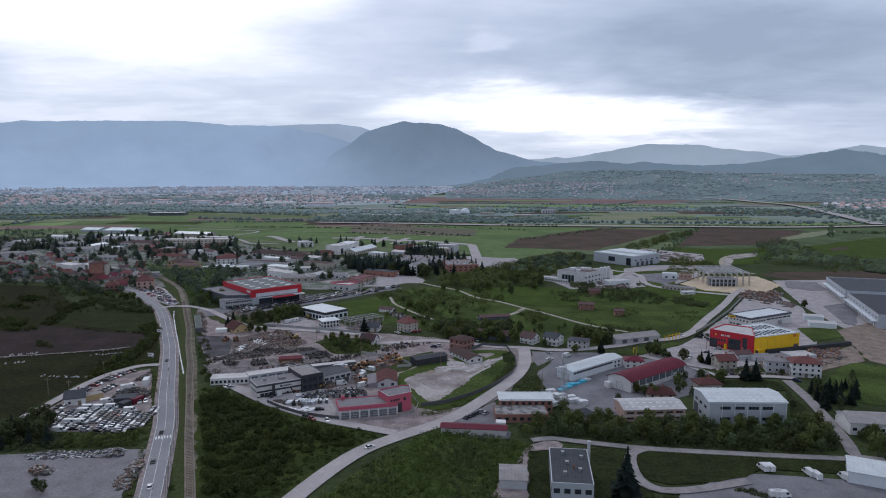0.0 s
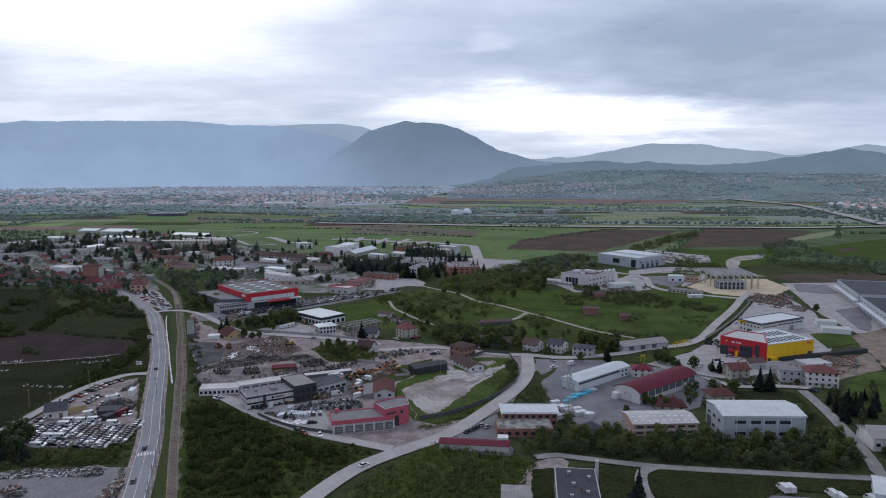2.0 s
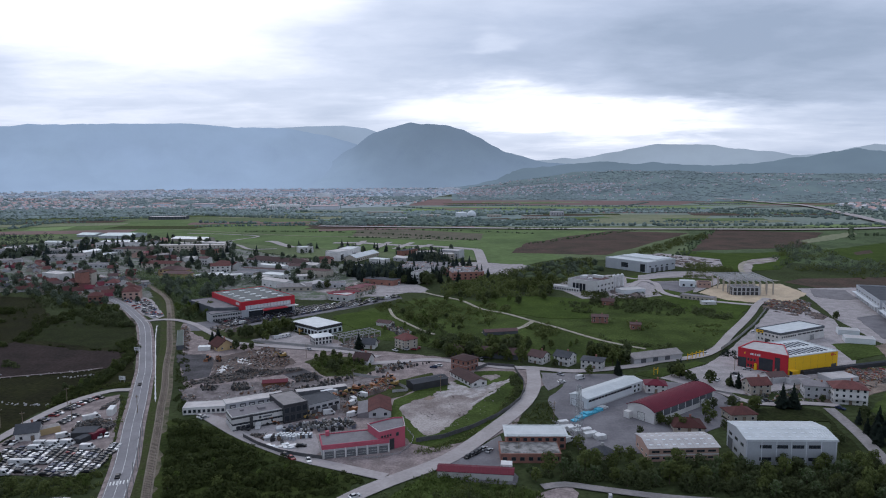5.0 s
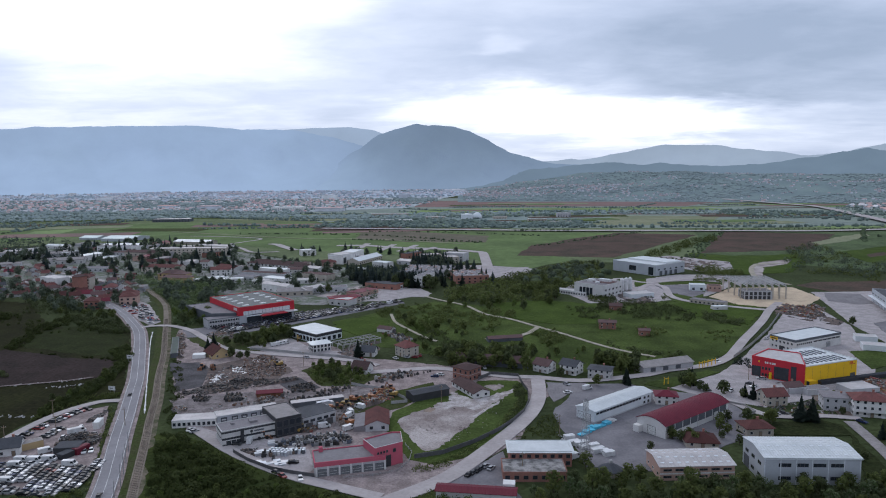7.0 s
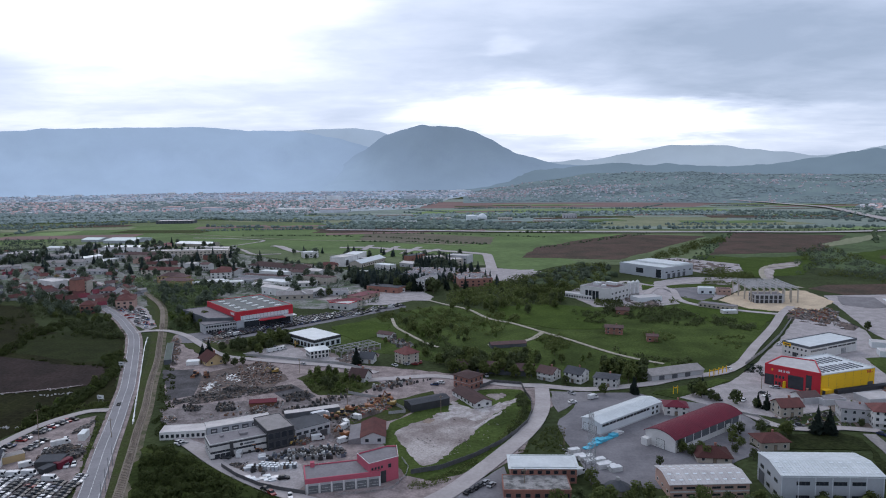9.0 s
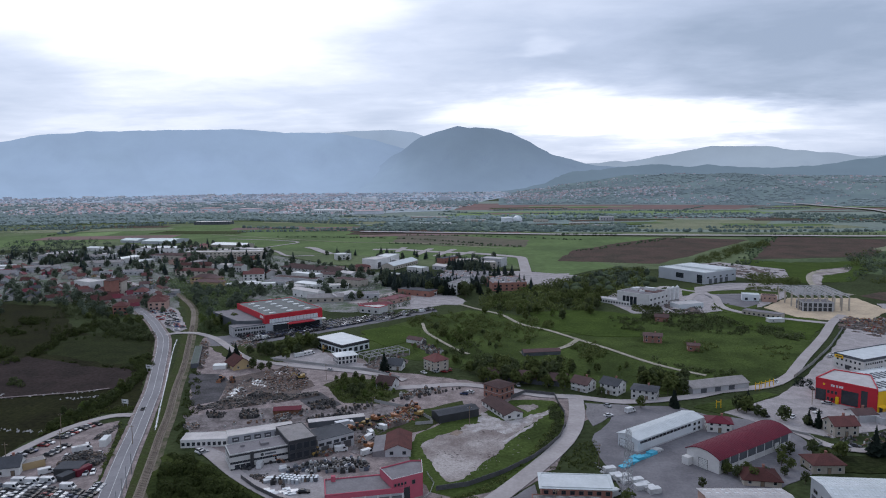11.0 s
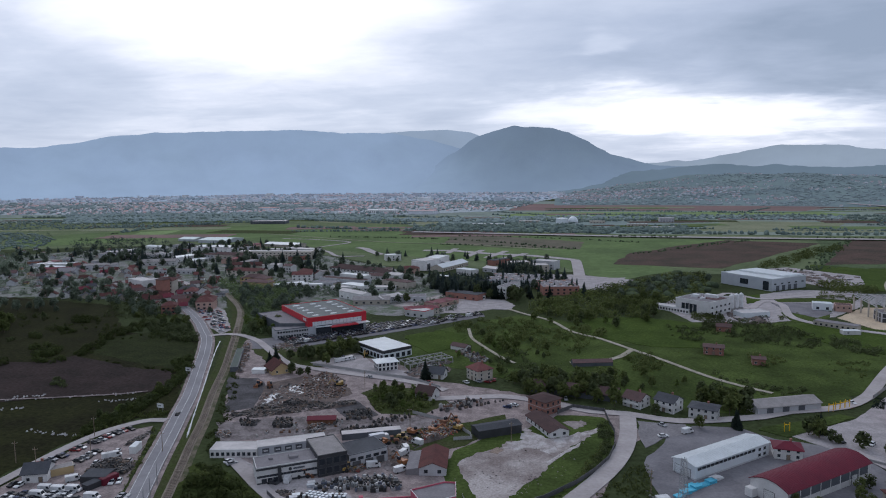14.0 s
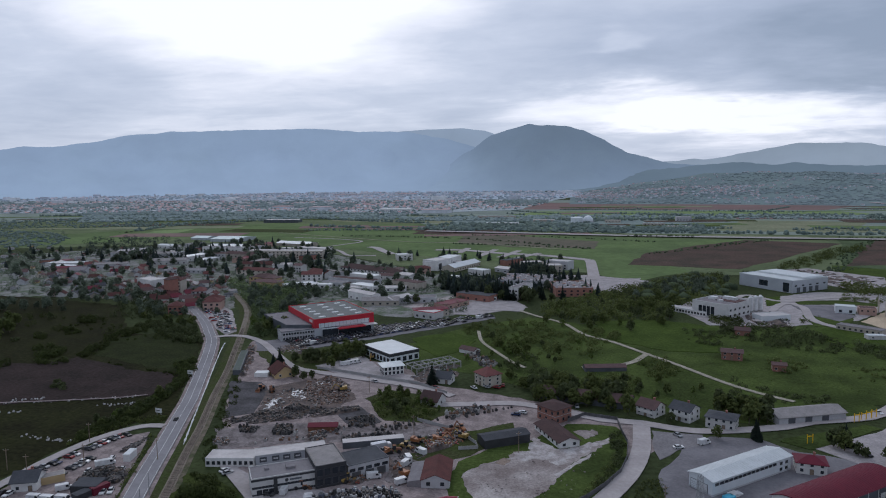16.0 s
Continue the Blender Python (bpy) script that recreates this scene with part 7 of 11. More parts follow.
def depot():
    """The big grey logistics sheds at the edge of the yard."""
    far, near = [(337.9, 596.1), (287.6, 446.5)]
    d = Vector((near[0] - far[0], near[1] - far[1], 0))
    rz = math.degrees(math.atan2(d.y, d.x))
    n = d.length
    u = d / n
    for k, (a, L, H, mt) in enumerate(((0.0, n * 0.46, 9.5, W_PANEL), (n * 0.50, n * 0.5 + 6, 9.0, W_PANEL))):
        b = hall("depot_hall", far[0] + u.x * a, far[1] + u.y * a, rz, L, 75.0, H, mt, R_DARK, "long grey depot hall with loading doors and a dark flat roof", "depot", "flat", rim=W_PANEL, rim_h=0.7)
        for i in range(int(L / 8)):
            door(b, 4 + i * 8, 0, 0, 3.6, 4.0, W_PALE, "gate")
        wall_row(b, L, 75, "f", int(L / 8), 6.2, 4.0, 1.0, dark=True)
        part("dock_canopy", Soup().box(1, -3.0, 4.6, L - 1, 0, 4.9), W_PALE, b)


depot()


def sheds():
    # closed walls, black to stand for the shade behind an open front
    b = hall("dark_shed", -14.2, 355.2, 31.0, 19.4, 7.5, 3.5, W_BLACK, R_DARK, "metal shed with black walls for a shaded open front and a blue-grey roof", "shed", "gable", 0.8, ribs=0, o=0.3)
    b = hall("white_row_house", 21.6, 364.4, 28.0 + 90, 22.0, 8.8, 2.5, W_WHITE, R_BROWN, "long white single-storey house with a brown roof", "house", "gable", 1.5, ribs=0, o=0.5)
    wall_row(b, 22, 8.8, "b", 6, 0.9, 1.2, 1.1, dark=True)
    wall_row(b, 22, 8.8, "l", 2, 0.9, 1.3, 1.1, dark=True)
    b = hall("brick_block", 3.9, 393.0, -42.0, 10.5, 10.0, 6.2, W_BRICK, R_BROWN, "unfinished red brick house with a flat hipped roof", "house", "hip", 1.2, o=0.7)
    for z in (0.8, 3.9):
        wall_row(b, 10.5, 10, "f", 3, z, 1.2, 1.4, dark=True)
        wall_row(b, 10.5, 10, "r", 3, z, 1.2, 1.4, dark=True)
    part("floor_slab", Soup().box(-0.08, -0.08, 3.1, 10.58, 10.08, 3.35), M_FENCE, b)
    hall("long_barn", 3.5, 419.0, -14.0, 42.0, 10.0, 3.0, W_DARK, R_BROWN, "long dark barn half hidden by trees", "barn", "gable", 2.4, ribs=0, o=0.5)
    b = hall("grey_barn", 103.5, 399.5, 21.5, 32.0, 11.0, 3.2, W_GREY, R_ETERNIT, "long grey shed with an old pitched roof", "barn", "gable", 1.8, ribs=0, o=0.5)
    for u in (6, 14, 22):
        door(b, u, 0, 0, 3.0, 2.6, W_DARK, "gate")
    hall("field_barn", 25.7, 466, 12, 22.0, 6.0, 2.2, W_DARK, R_BROWN, "old low barn with a brown roof in the meadow", "barn", "gable", 1.2, ribs=0, o=0.3)
    hall("garden_shed", -47.4, 496.4, -30, 11.0, 6.0, 2.4, W_WHITE, R_BROWN, "small white shed with a brown roof", "shed", "gable", 1.4, ribs=0, o=0.4)
    b = hall("brick_office", 25.0, 286.5, -0.3, 22.4, 10.0, 5.6, W_BRICK, R_WHITE, "brick office with a white flat roof", "office", "flat", rim=R_WHITE, rim_h=0.3)
    wall_row(b, 22.4, 10, "f", 8, 3.2, 1.5, 1.4, dark=True)
    wall_row(b, 22.4, 10, "f", 8, 0.7, 1.5, 1.4, dark=True)
    part("eaves", Soup().box(-0.9, -0.9, 5.4, 23.3, 10.9, 5.62), R_WHITE, b)
    b = hall("brick_terrace", 21.8, 274.2, 0.0, 22.0, 11.5, 3.3, W_BRICK, R_STAINED, "flat-roofed brick garage with a bare terrace roof", "garage", "flat", rim=W_BRICK, rim_h=0.3)
    wall_row(b, 22, 11.5, "f", 7, 0.9, 1.7, 1.4, dark=True)
    b = hall("red_roof_shed", -0.9, 262.2, -7.0, 26.0, 5.5, 2.6, W_WHITE, R_MAROON, "low white shed with a dark red sheet roof", "shed", "gable", 0.7, ribs=1.0, o=0.4)
    part("box_end", Soup().box(21.5, 5.5, -0.2, 25.5, 9.0, 3.6), W_WHITE, b)
    b = hall("flat_office", 33.9, 203.5, -7.0, 13.0, 27.0, 7.6, W_PANEL, R_DARK, "two-storey pale office under a dark flat roof", "office", "flat", rim=W_PANEL, rim_h=0.2)
    for z in (0.9, 4.3):
        wall_row(b, 13, 27, "f", 4, z, 2.0, 1.6, dark=True)
        wall_row(b, 13, 27, "l", 9, z, 1.7, 1.5, dark=True)
    for u, v in ((4, 6), (9, 9), (5, 14), (10, 19), (4, 22)):
        part("roof_vent", Soup().box(u, v, 7.7, u + 0.9, v + 0.9, 8.5).box(u - .1, v - .1, 8.5, u + 1.0, v + 1.0, 8.65), M_STEEL, b)
    part("chimney", Soup().box(13.02, 24.5, -0.2, 14.0, 26, 11.5), W_GREY, b)
    for i in range(11):
        part("roof_seam", shared("seam", lambda: Soup().box(-0.05, 0.4, 7.62, 0.05, 26.6, 7.72), "roof_seam", R_BLACK), R_BLACK, b, "", pose(1.0 + i * 1.1, 0, 0))
    part("roof_pipe", Soup().box(7.2, 10.2, 7.7, 7.7, 10.7, 9.2), M_RUST, b)
    b = hall("front_shed", 18.6, 214.7, -5, 9.0, 12.0, 3.2, W_GREY, R_ETERNIT, "low shed with a weathered roof", "shed", "gable", 0.9, ribs=1.2, o=0.3)
    b = hall("van_garage", 135.9, 219.1, -28, 24.0, 14.0, 4.2, W_PALE, R_WHITE, "pale garage hall with a wide white roof", "garage", "gable", 1.0, ribs=1.4, o=0.4)
    b = hall("lane_house_hall", 161.3, 260.8, -8, 24.0, 14.0, 5.0, W_WHITE, R_ETERNIT, "white hall with a grey pitched roof beside the lane", "hall", "gable", 2.0, ribs=0, o=0.5)
    wall_row(b, 24, 14, "f", 7, 1.8, 1.6, 1.3, dark=True)
    fl, fr = [(-31.1, 319.5), (-22, 320.5)]
    a = math.degrees(math.atan2(fr[1] - fl[1], fr[0] - fl[0]))
    b = hall("yard_house", fr[0], fr[1], a + 90, 17.0, 9.6, 2.9, W_GREY, R_TILE, "grey workshop house with a dull red gable roof", "house", "gable", 1.9, ribs=0, o=0.4)
    wall_row(b, 17, 9.6, "l", 2, 1.0, 1.4, 1.3, dark=True)
    part("lean_to", Soup().prism([(9.6, -0.2), (14.5, -0.2), (14.5, 2.0), (9.6, 2.8)], 0.5, 16.5, "x"), R_GREY, b, "grey lean-to roof")
    hall("red_shed", -89, 362, 12, 12, 5, 2.0, M_RUST, R_MAROON, "small rusty shed with a dark red roof in the scrap yard", "shed", "gable", 0.9, ribs=0, o=0.3)
    # black walls stand for the shade under open roofs on posts
    b = hall("lot_shed", -147.4, 296, 8, 9, 7, 2.7, W_BLACK, R_DARK, "car-lot shed with a black flat roof and black walls for open shade", "shed", "flat", rim=R_DARK, rim_h=0.1)
    b = hall("lot_shed", -140.8, 291.1, 70, 9, 3.4, 2.2, W_BLACK, R_DARK, "dark lean-to beside the black-walled shed", "shed", "flat", rim=R_DARK, rim_h=0.1)
    b = hall("lot_stall", -162.9, 298.4, 42, 9, 4, 2.8, W_OCHRE, R_ETERNIT, "yellow stall with a grey roof in the car lot", "stall", "flat", rim=W_CREAM, rim_h=0.1)
    hall("cargo_container", -138, 295.5, 70, 6, 2.5, 2.6, R_MAROON, R_MAROON, "dark red cargo container in the car lot", "container", "flat", rim=R_MAROON, rim_h=0.05)
    hall("cargo_container", -143.7, 322.5, 100, 6, 2.5, 3.0, W_WHITE, R_WHITE, "white box container in the car lot", "container", "flat", rim=R_WHITE, rim_h=0.05)
    b = hall("boundary_shed", 185, 379.6, math.degrees(math.atan2([(185, 379.6), (221.2, 391.5)][1][1] - [(185, 379.6)][0][1], [(185, 379.6), (221.2, 391.5)][1][0] - [(185, 379.6)][0][0])), 62, 2.6, 2.0, W_BLACK, R_BLACK, "long low dark-roofed shed along the boundary", "shed", "flat", rim=R_DARK, rim_h=0.1)
    for q, L, W, rz, r, lb in (([(163, 365.7)][0], 10, 7, 12, R_DARK, "low store with a dark flat roof"), ([(170.5, 363.5)][0], 11, 6, 12, R_GREY, "low store with a grey flat roof"), ([(190.9, 364.5)][0], 15, 10, 10, R_PALE, "low store with a pale flat roof")):
        hall("store", q[0], q[1], rz, L, W, 2.8, W_GREY, r, lb, "store", "flat", rim=W_GREY, rim_h=0.2)
    for q, L, W in (([(250.6, 465.7)][0], 12, 8), ([(243.1, 444.8)][0], 16, 9)):
        hall("yard_cabin", q[0], q[1], -20, L, W, 3.4, W_PALE, R_PALE, "pale metal cabin with a flat roof", "cabin", "flat", rim=R_WHITE, rim_h=0.15)
    t0, t1 = [(-156, 434), (-171.1, 473.2)]
    hall("track_shed", t0[0], t0[1], math.degrees(math.atan2(t1[1] - t0[1], t1[0] - t0[0])), math.hypot(t1[0] - t0[0], t1[1] - t0[1]), 4.0, 2.6, W_DARK, G_SHEDROOF, "long low shed with a mossy green roof by the railway", "shed", "flat", rim=W_DARK, rim_h=0.1)
    hall("cottage_shed", -146.2, 430.3, 10, 7, 5, 2.2, W_WHITE, R_WHITE, "small white shed beside the cottage", "shed", "flat", rim=R_WHITE, rim_h=0.1)


sheds()


# ---------------------------------------------------------------- houses
def house(name, x, y, rz, L, W, H, rh, wall, roof, label, hip=False, storeys=2, per=3, balcony=False, sub=True):
    b = thing(name, x, y, rz, label, "house")
    if hip:
        part("wall", Soup().box(0, 0, -0.3, L, W, H), wall, b)
    else:
        part("wall", Soup().prism([(0, -0.3), (W, -0.3), (W, H), (W / 2, H + rh), (0, H)], 0, L, "x"), wall, b)
    part("roof", gable_roof(L, W, H + 0.05, rh, 0.6, 0.2, 0, hip), roof, b)
    part("chimney", Soup().box(L * 0.6, W * 0.55, H, L * 0.6 + 0.7, W * 0.55 + 0.7, H + rh + 0.9).box(L * 0.6 - .1, W * 0.55 - .1, H + rh + .9, L * 0.6 + .8, W * 0.55 + .8, H + rh + 1.05), W_BRICK, b)
    for s in range(storeys):
        z = 0.9 + s * (H / storeys)
        for sd, n in ((("f", per), ("l", max(1, per - 1)), ("r", max(1, per - 1))) if sub else (("f", per), ("l", 1))):
            span = L if sd in "fb" else W
            for i in range(n):
                if s == 0 and sd == "f" and i == n // 2:
                    continue
                px, py, r = SIDES[sd](L, W, span * (i + 0.5) / n)
                win(b, px, py, z, r, 1.2, 1.3, False, 1, sub)
    px, py, r = SIDES["f"](L, W, L * (per // 2 + 0.5) / per)
    door(b, px, py, r, 1.1, 2.1, M_WOOD)
    if balcony:
        part("balcony", Soup().box(0.5, -1.3, H / storeys, L - 0.5, 0, H / storeys + 0.18).box(0.5, -1.3, H / storeys + 0.2, L - 0.5, -1.2, H / storeys + 1.1), W_WHITE, b)
    return b


house("house", 60.0, 401.6, -38, 9.2, 8.8, 4.9, 2.2, W_WHITE, R_DARK, "white two-storey house with a dark pitched roof", False, 2, 3, True)
house("house", 46.5, 405.5, -38, 9.0, 8.6, 4.0, 2.4, W_WHITE, R_BROWN, "white house with a brown pitched roof and balcony", False, 2, 3, True)
house("house", 73.2, 393.2, -22, 11.4, 9.0, 4.6, 1.2, W_WHITE, R_DARK, "white two-storey house with a hipped dark roof", True, 2, 4)
house("house", 96.2, 352.0, -9, 9.5, 8.0, 4.2, 1.5, W_WHITE, R_MAROON, "small white house with a low red hipped roof", True, 2, 3)
house("house", -30.0, 438.5, -48, 10.0, 9.5, 6.0, 2.8, W_CREAM, R_TILE, "tall cream house with an orange-red hipped roof", True, 3, 3)
house("house", -274.0, 603.5, 17, 14.0, 11.0, 7.0, 2.6, W_BRICK, R_TILE, "three-storey brick house with a hipped red roof", True, 3, 4)
house("cottage", -142.2, 438.6, -49, 13.0, 10.5, 2.6, 3.6, W_OCHRE, R_TILE, "ochre cottage with a steep red tiled roof", False, 1, 3)
house("house", -49.7, 435.1, -10, 8.0, 7.0, 3.0, 2.6, W_WHITE, R_DARK, "small white house with a dark gable roof", False, 1, 2)
house("house", -50.1, 401.7, -20, 9.0, 8.0, 3.0, 3.0, W_WHITE, R_BROWN, "small white cottage with a brown roof", False, 1, 2)
house("house", -96.7, 590.6, 20, 26.0, 10.0, 5.0, 1.2, W_CREAM, R_MAROON, "cream two-storey row with a flat red roof", True, 2, 7)
house("house", 144.9, 349.4, 8, 10.0, 8.0, 4.6, 2.4, W_CREAM, R_TILE, "cream house with an orange-red tiled roof", False, 2, 3)
house("house", 167.5, 344.6, -14, 13.0, 9.0, 6.0, 0.5, W_GREY, R_GREY, "grey concrete house with an open ground floor", True, 2, 4)
house("house", 176.4, 337, -14, 14.0, 10.0, 7.4, 2.2, W_WHITE, R_TILE, "white three-storey house with a hipped red roof", True, 3, 5, True)
house("house", 161.9, 367, 10, 9.0, 7.0, 3.0, 1.6, W_WHITE, R_BROWN, "low white house with a brown roof", False, 1, 2)
house("house", 121.4, 314, 5, 11.0, 9.0, 3.4, 1.8, W_CREAM, R_TILE, "small cream house with a red hipped roof", True, 1, 3)
house("house", 93.9, 303.3, -6, 12.0, 10.0, 2.4, 2.2, W_CREAM, R_TILE, "low house with an orange tiled roof", True, 1, 3)
def round_hut(x, y):
    h = thing("round_hut", x, y, 0, "low round hut with a dark shingle roof", "hut")
    part("wall", Soup().tube((0, 0, -0.2), (0, 0, 2.2), 3.2, 3.2, 10), W_CREAM, h)
    part("roof", Soup().tube((0, 0, 2.1), (0, 0, 2.3), 4.4, 4.4, 10).tube((0, 0, 2.3), (0, 0, 4.4), 4.4, 0.6, 10), R_DARK, h)
    part("chimney", Soup().box(-0.5, -0.5, 4.3, 0.5, 0.5, 5.4), M_FENCE, h)


round_hut(59.8, 279.9)
house("ruin", 101.3, 502.1, -12, 11.0, 9.0, 4.4, 0.8, W_BRICK, R_BROWN, "overgrown brick ruin in the meadow", False, 2, 3)
house("ruin", 123, 481.8, -8, 6.5, 6.0, 3.6, 0.8, W_BRICK, R_BROWN, "small square brick ruin in the meadow", False, 1, 2)
house("house", -167.9, 293.3, 20, 8.0, 8.0, 3.6, 2.4, W_WHITE, R_DARK, "white house with a dark brown roof at the car lot", False, 1, 2)
house("house", 121.9, 563.8, -15, 9.0, 7.0, 3.5, 1.5, W_BRICK, R_BROWN, "brick shed behind bushes", False, 1, 2)


# ---------------------------------------------------------------- trees
def leaf_cloud(s, cx, cy, cz, rx, rz, n, size, rng, shell=0.55):
    """n small tilted leaf clumps spread through an ellipsoid, denser towards its skin."""
    for _ in range(n):
        while True:
            v = Vector((rng.uniform(-1, 1), rng.uniform(-1, 1), rng.uniform(-1, 1)))
            if 0.05 < v.length < 1:
                break
        v = v.normalized() * (shell + (1 - shell) * rng.random())
        p = Vector((cx + v.x * rx, cy + v.y * rx, cz + v.z * rz))
        nrm = (v + Vector((rng.uniform(-.6, .6), rng.uniform(-.6, .6), rng.uniform(-.2, .9)))).normalized()
        a = nrm.orthogonal().normalized()
        b = nrm.cross(a)
        q = size * rng.uniform(0.6, 1.3)
        t = rng.uniform(0, 6.28)
        u, w = a * math.cos(t) + b * math.sin(t), b * math.cos(t) - a * math.sin(t)
        k = rng.uniform(0.55, 1.0)
        s.poly([p - u * q, p - w * q * k + nrm * q * 0.25, p + u * q * 0.9, p + w * q * k - nrm * q * 0.1])
        s.n.append(tuple((v + nrm * 0.35 + Vector((0, 0, 0.3))).normalized()))


LEAF_NORMALS = {}


def tree_meshes(seed, h, r, leaves, lobes=9, n=56, slim=1.0, trunk=0.28):
    rng = random.Random(seed)
    t, c = Soup(), Soup()
    t.tube((0, 0, -0.3), (0.1, 0.05, h * 0.45), 0.035 * h * 0.6 + 0.08, 0.02 * h * 0.6 + 0.05, 7)
    for i in range(lobes):
        a, lev = 2.4 * i + rng.uniform(-.4, .4), (i + 0.5) / lobes
        rr = r * 0.62 * math.sin(math.pi * (0.18 + 0.75 * lev)) * rng.uniform(0.7, 1.15)
        p = (rr * math.cos(a), rr * math.sin(a), h * (trunk + (0.9 - trunk) * lev))
        t.tube((0, 0, h * (0.2 + 0.25 * lev)), (p[0] * 0.9, p[1] * 0.9, p[2]), 0.09, 0.03, 4)
        leaf_cloud(c, *p, r * rng.uniform(0.36, 0.52), r * slim * rng.uniform(0.34, 0.5), n, 0.075 * r + 0.19, rng)
    few = Soup()
    rng = random.Random(seed)
    for i in range(lobes):
        a, lev = 2.4 * i + rng.uniform(-.4, .4), (i + 0.5) / lobes
        rr = r * 0.62 * math.sin(math.pi * (0.18 + 0.75 * lev)) * rng.uniform(0.7, 1.15)
        leaf_cloud(few, rr * math.cos(a), rr * math.sin(a), h * (trunk + (0.9 - trunk) * lev), r * rng.uniform(0.36, 0.52), r * slim * rng.uniform(0.34, 0.5), int(n * 0.6), 0.13 * r + 0.24, rng)
    far = few.mesh("far_crown", leaves)
    LEAF_NORMALS[far.name] = [Vector(q) for q in few.n]
    return t.mesh("trunk", M_BARK), c.mesh("crown", leaves), far


def conifer_meshes(seed, h, r):
    rng = random.Random(seed)
    t, c = Soup(), Soup()
    t.tube((0, 0, -0.3), (0, 0, h * 0.95), 0.22, 0.03, 6)
    tiers = 13
    for i in range(tiers):
        lev = i / (tiers - 1)
        z, rr = h * (0.1 + 0.86 * lev), r * (1 - lev) ** 0.85 + 0.15
        k = max(4, int(11 * (1 - lev) + 4))
        rr *= rng.uniform(0.72, 1.12)
        for j in range(k):
            a = 2 * math.pi * j / k + rng.uniform(-.25, .25) + i
            q = rr * rng.uniform(0.55, 1.25)
            ca, sa = math.cos(a), math.sin(a)
            w = q * 0.34 + 0.12
            d = h * 0.055
            c.poly([(0, 0, z + d), (q * 0.6 * ca - w * sa, q * 0.6 * sa + w * ca, z), (q * ca, q * sa, z - d * rng.uniform(0.6, 1.4)), (q * 0.6 * ca + w * sa, q * 0.6 * sa - w * ca, z)])
            c.poly([(0.3 * q * ca, 0.3 * q * sa, z - d * 0.3), (q * 0.7 * ca - w * 0.7 * sa, q * 0.7 * sa + w * 0.7 * ca, z - d), (q * 0.9 * ca, q * 0.9 * sa, z - d * 1.7), (q * 0.7 * ca + w * 0.7 * sa, q * 0.7 * sa - w * 0.7 * ca, z - d)])
    me = c.mesh("crown", L_NEEDLE)
    return t.mesh("trunk", M_BARK), me, me


TREE_KINDS = {
    "broad": [(tree_meshes(s, 9.0, 4.0, L_BROAD), "broadleaf tree with a full green crown") for s in (1, 2, 3)],
    "dark": [(tree_meshes(s, 8.0, 3.6, L_DARK), "dark green broadleaf tree with a round crown") for s in (4, 5)],
    "fresh": [(tree_meshes(s, 6.5, 2.9, L_FRESH, 8, 40), "young tree in fresh spring green") for s in (6, 7)],
    "pale": [(tree_meshes(8, 7.0, 3.2, L_BLOSSOM, 8, 40), "pale spring-green tree in blossom")],
    "poplar": [(tree_meshes(9, 13.0, 2.2, L_DARK, 12, 36, 1.9, 0.12), "slim dark green upright tree")],
    "conifer": [(conifer_meshes(s, 11.0, 3.1), "dark conical spruce with drooping boughs") for s in (10, 11)],
}
FAR_TREES, NEAR = {}, [0]
# each leaf material and its copy with haze in the colour
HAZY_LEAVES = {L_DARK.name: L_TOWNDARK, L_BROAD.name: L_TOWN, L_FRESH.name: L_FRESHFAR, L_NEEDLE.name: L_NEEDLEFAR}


def tree(kind, x, y, rng, k=1.0, z=0.0):
    """A tree of its own near the flight; farther off it joins the uncounted woods."""
    if (int(x // 2), int(y // 2)) in PAVED:
        return
    i = rng.randrange(len(TREE_KINDS[kind]))
    (t, c, far), label = TREE_KINDS[kind][i]
    f = k * rng.uniform(0.75, 1.25)
    m = pose(x, y, z, 0, 0, rng.uniform(0, 360)) @ Matrix.Diagonal((f, f, f * rng.uniform(0.9, 1.15), 1))
    if math.hypot(x - 12, y - 70) > 285 or NEAR[0] > 330:
        mt = c.materials[0]
        # trees farther off switch to the leaf copies coloured for haze
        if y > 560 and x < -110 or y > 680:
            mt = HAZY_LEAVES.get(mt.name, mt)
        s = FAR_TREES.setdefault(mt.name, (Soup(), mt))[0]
        n = len(s.v)
        s.v += [tuple(m @ v.co) for v in far.vertices]
        s.f += [tuple(n + q for q in p.vertices) for p in far.polygons]
        s.n += [tuple((m.to_3x3() @ q).normalized()) for q in LEAF_NORMALS.get(far.name, ())]
        b = FAR_TREES.setdefault("bark", (Soup(), M_BARK))[0]
        b.tube((x, y, -0.2), (x, y, 3.5 * f), 0.22 * f, 0.15 * f, 5)
        return
    NEAR[0] += 1
    made = tagged(new("conifer" if kind == "conifer" else "tree"), label, "tree")
    made.matrix_basis = m
    for nm, me in (("trunk", t), ("crown", c)):
        part(nm, me, None, made)


def woods():
    for nm, (s, mt) in FAR_TREES.items():
        if nm == "bark":
            tagged(part("wood_trunks", s, mt), "trunks of the trees around the works and town", "trunks", "", "stuff")
        else:
            tagged(part("wood_crowns", s, mt), "crowns of the trees around the works and town", "trees", "", "stuff")


def wood(poly, n, kinds, rng, gap=3.0, k=1.0):
    for x, y in scatter(poly, n, rng, gap):
        tree(rng.choice(kinds), x, y, rng, k)


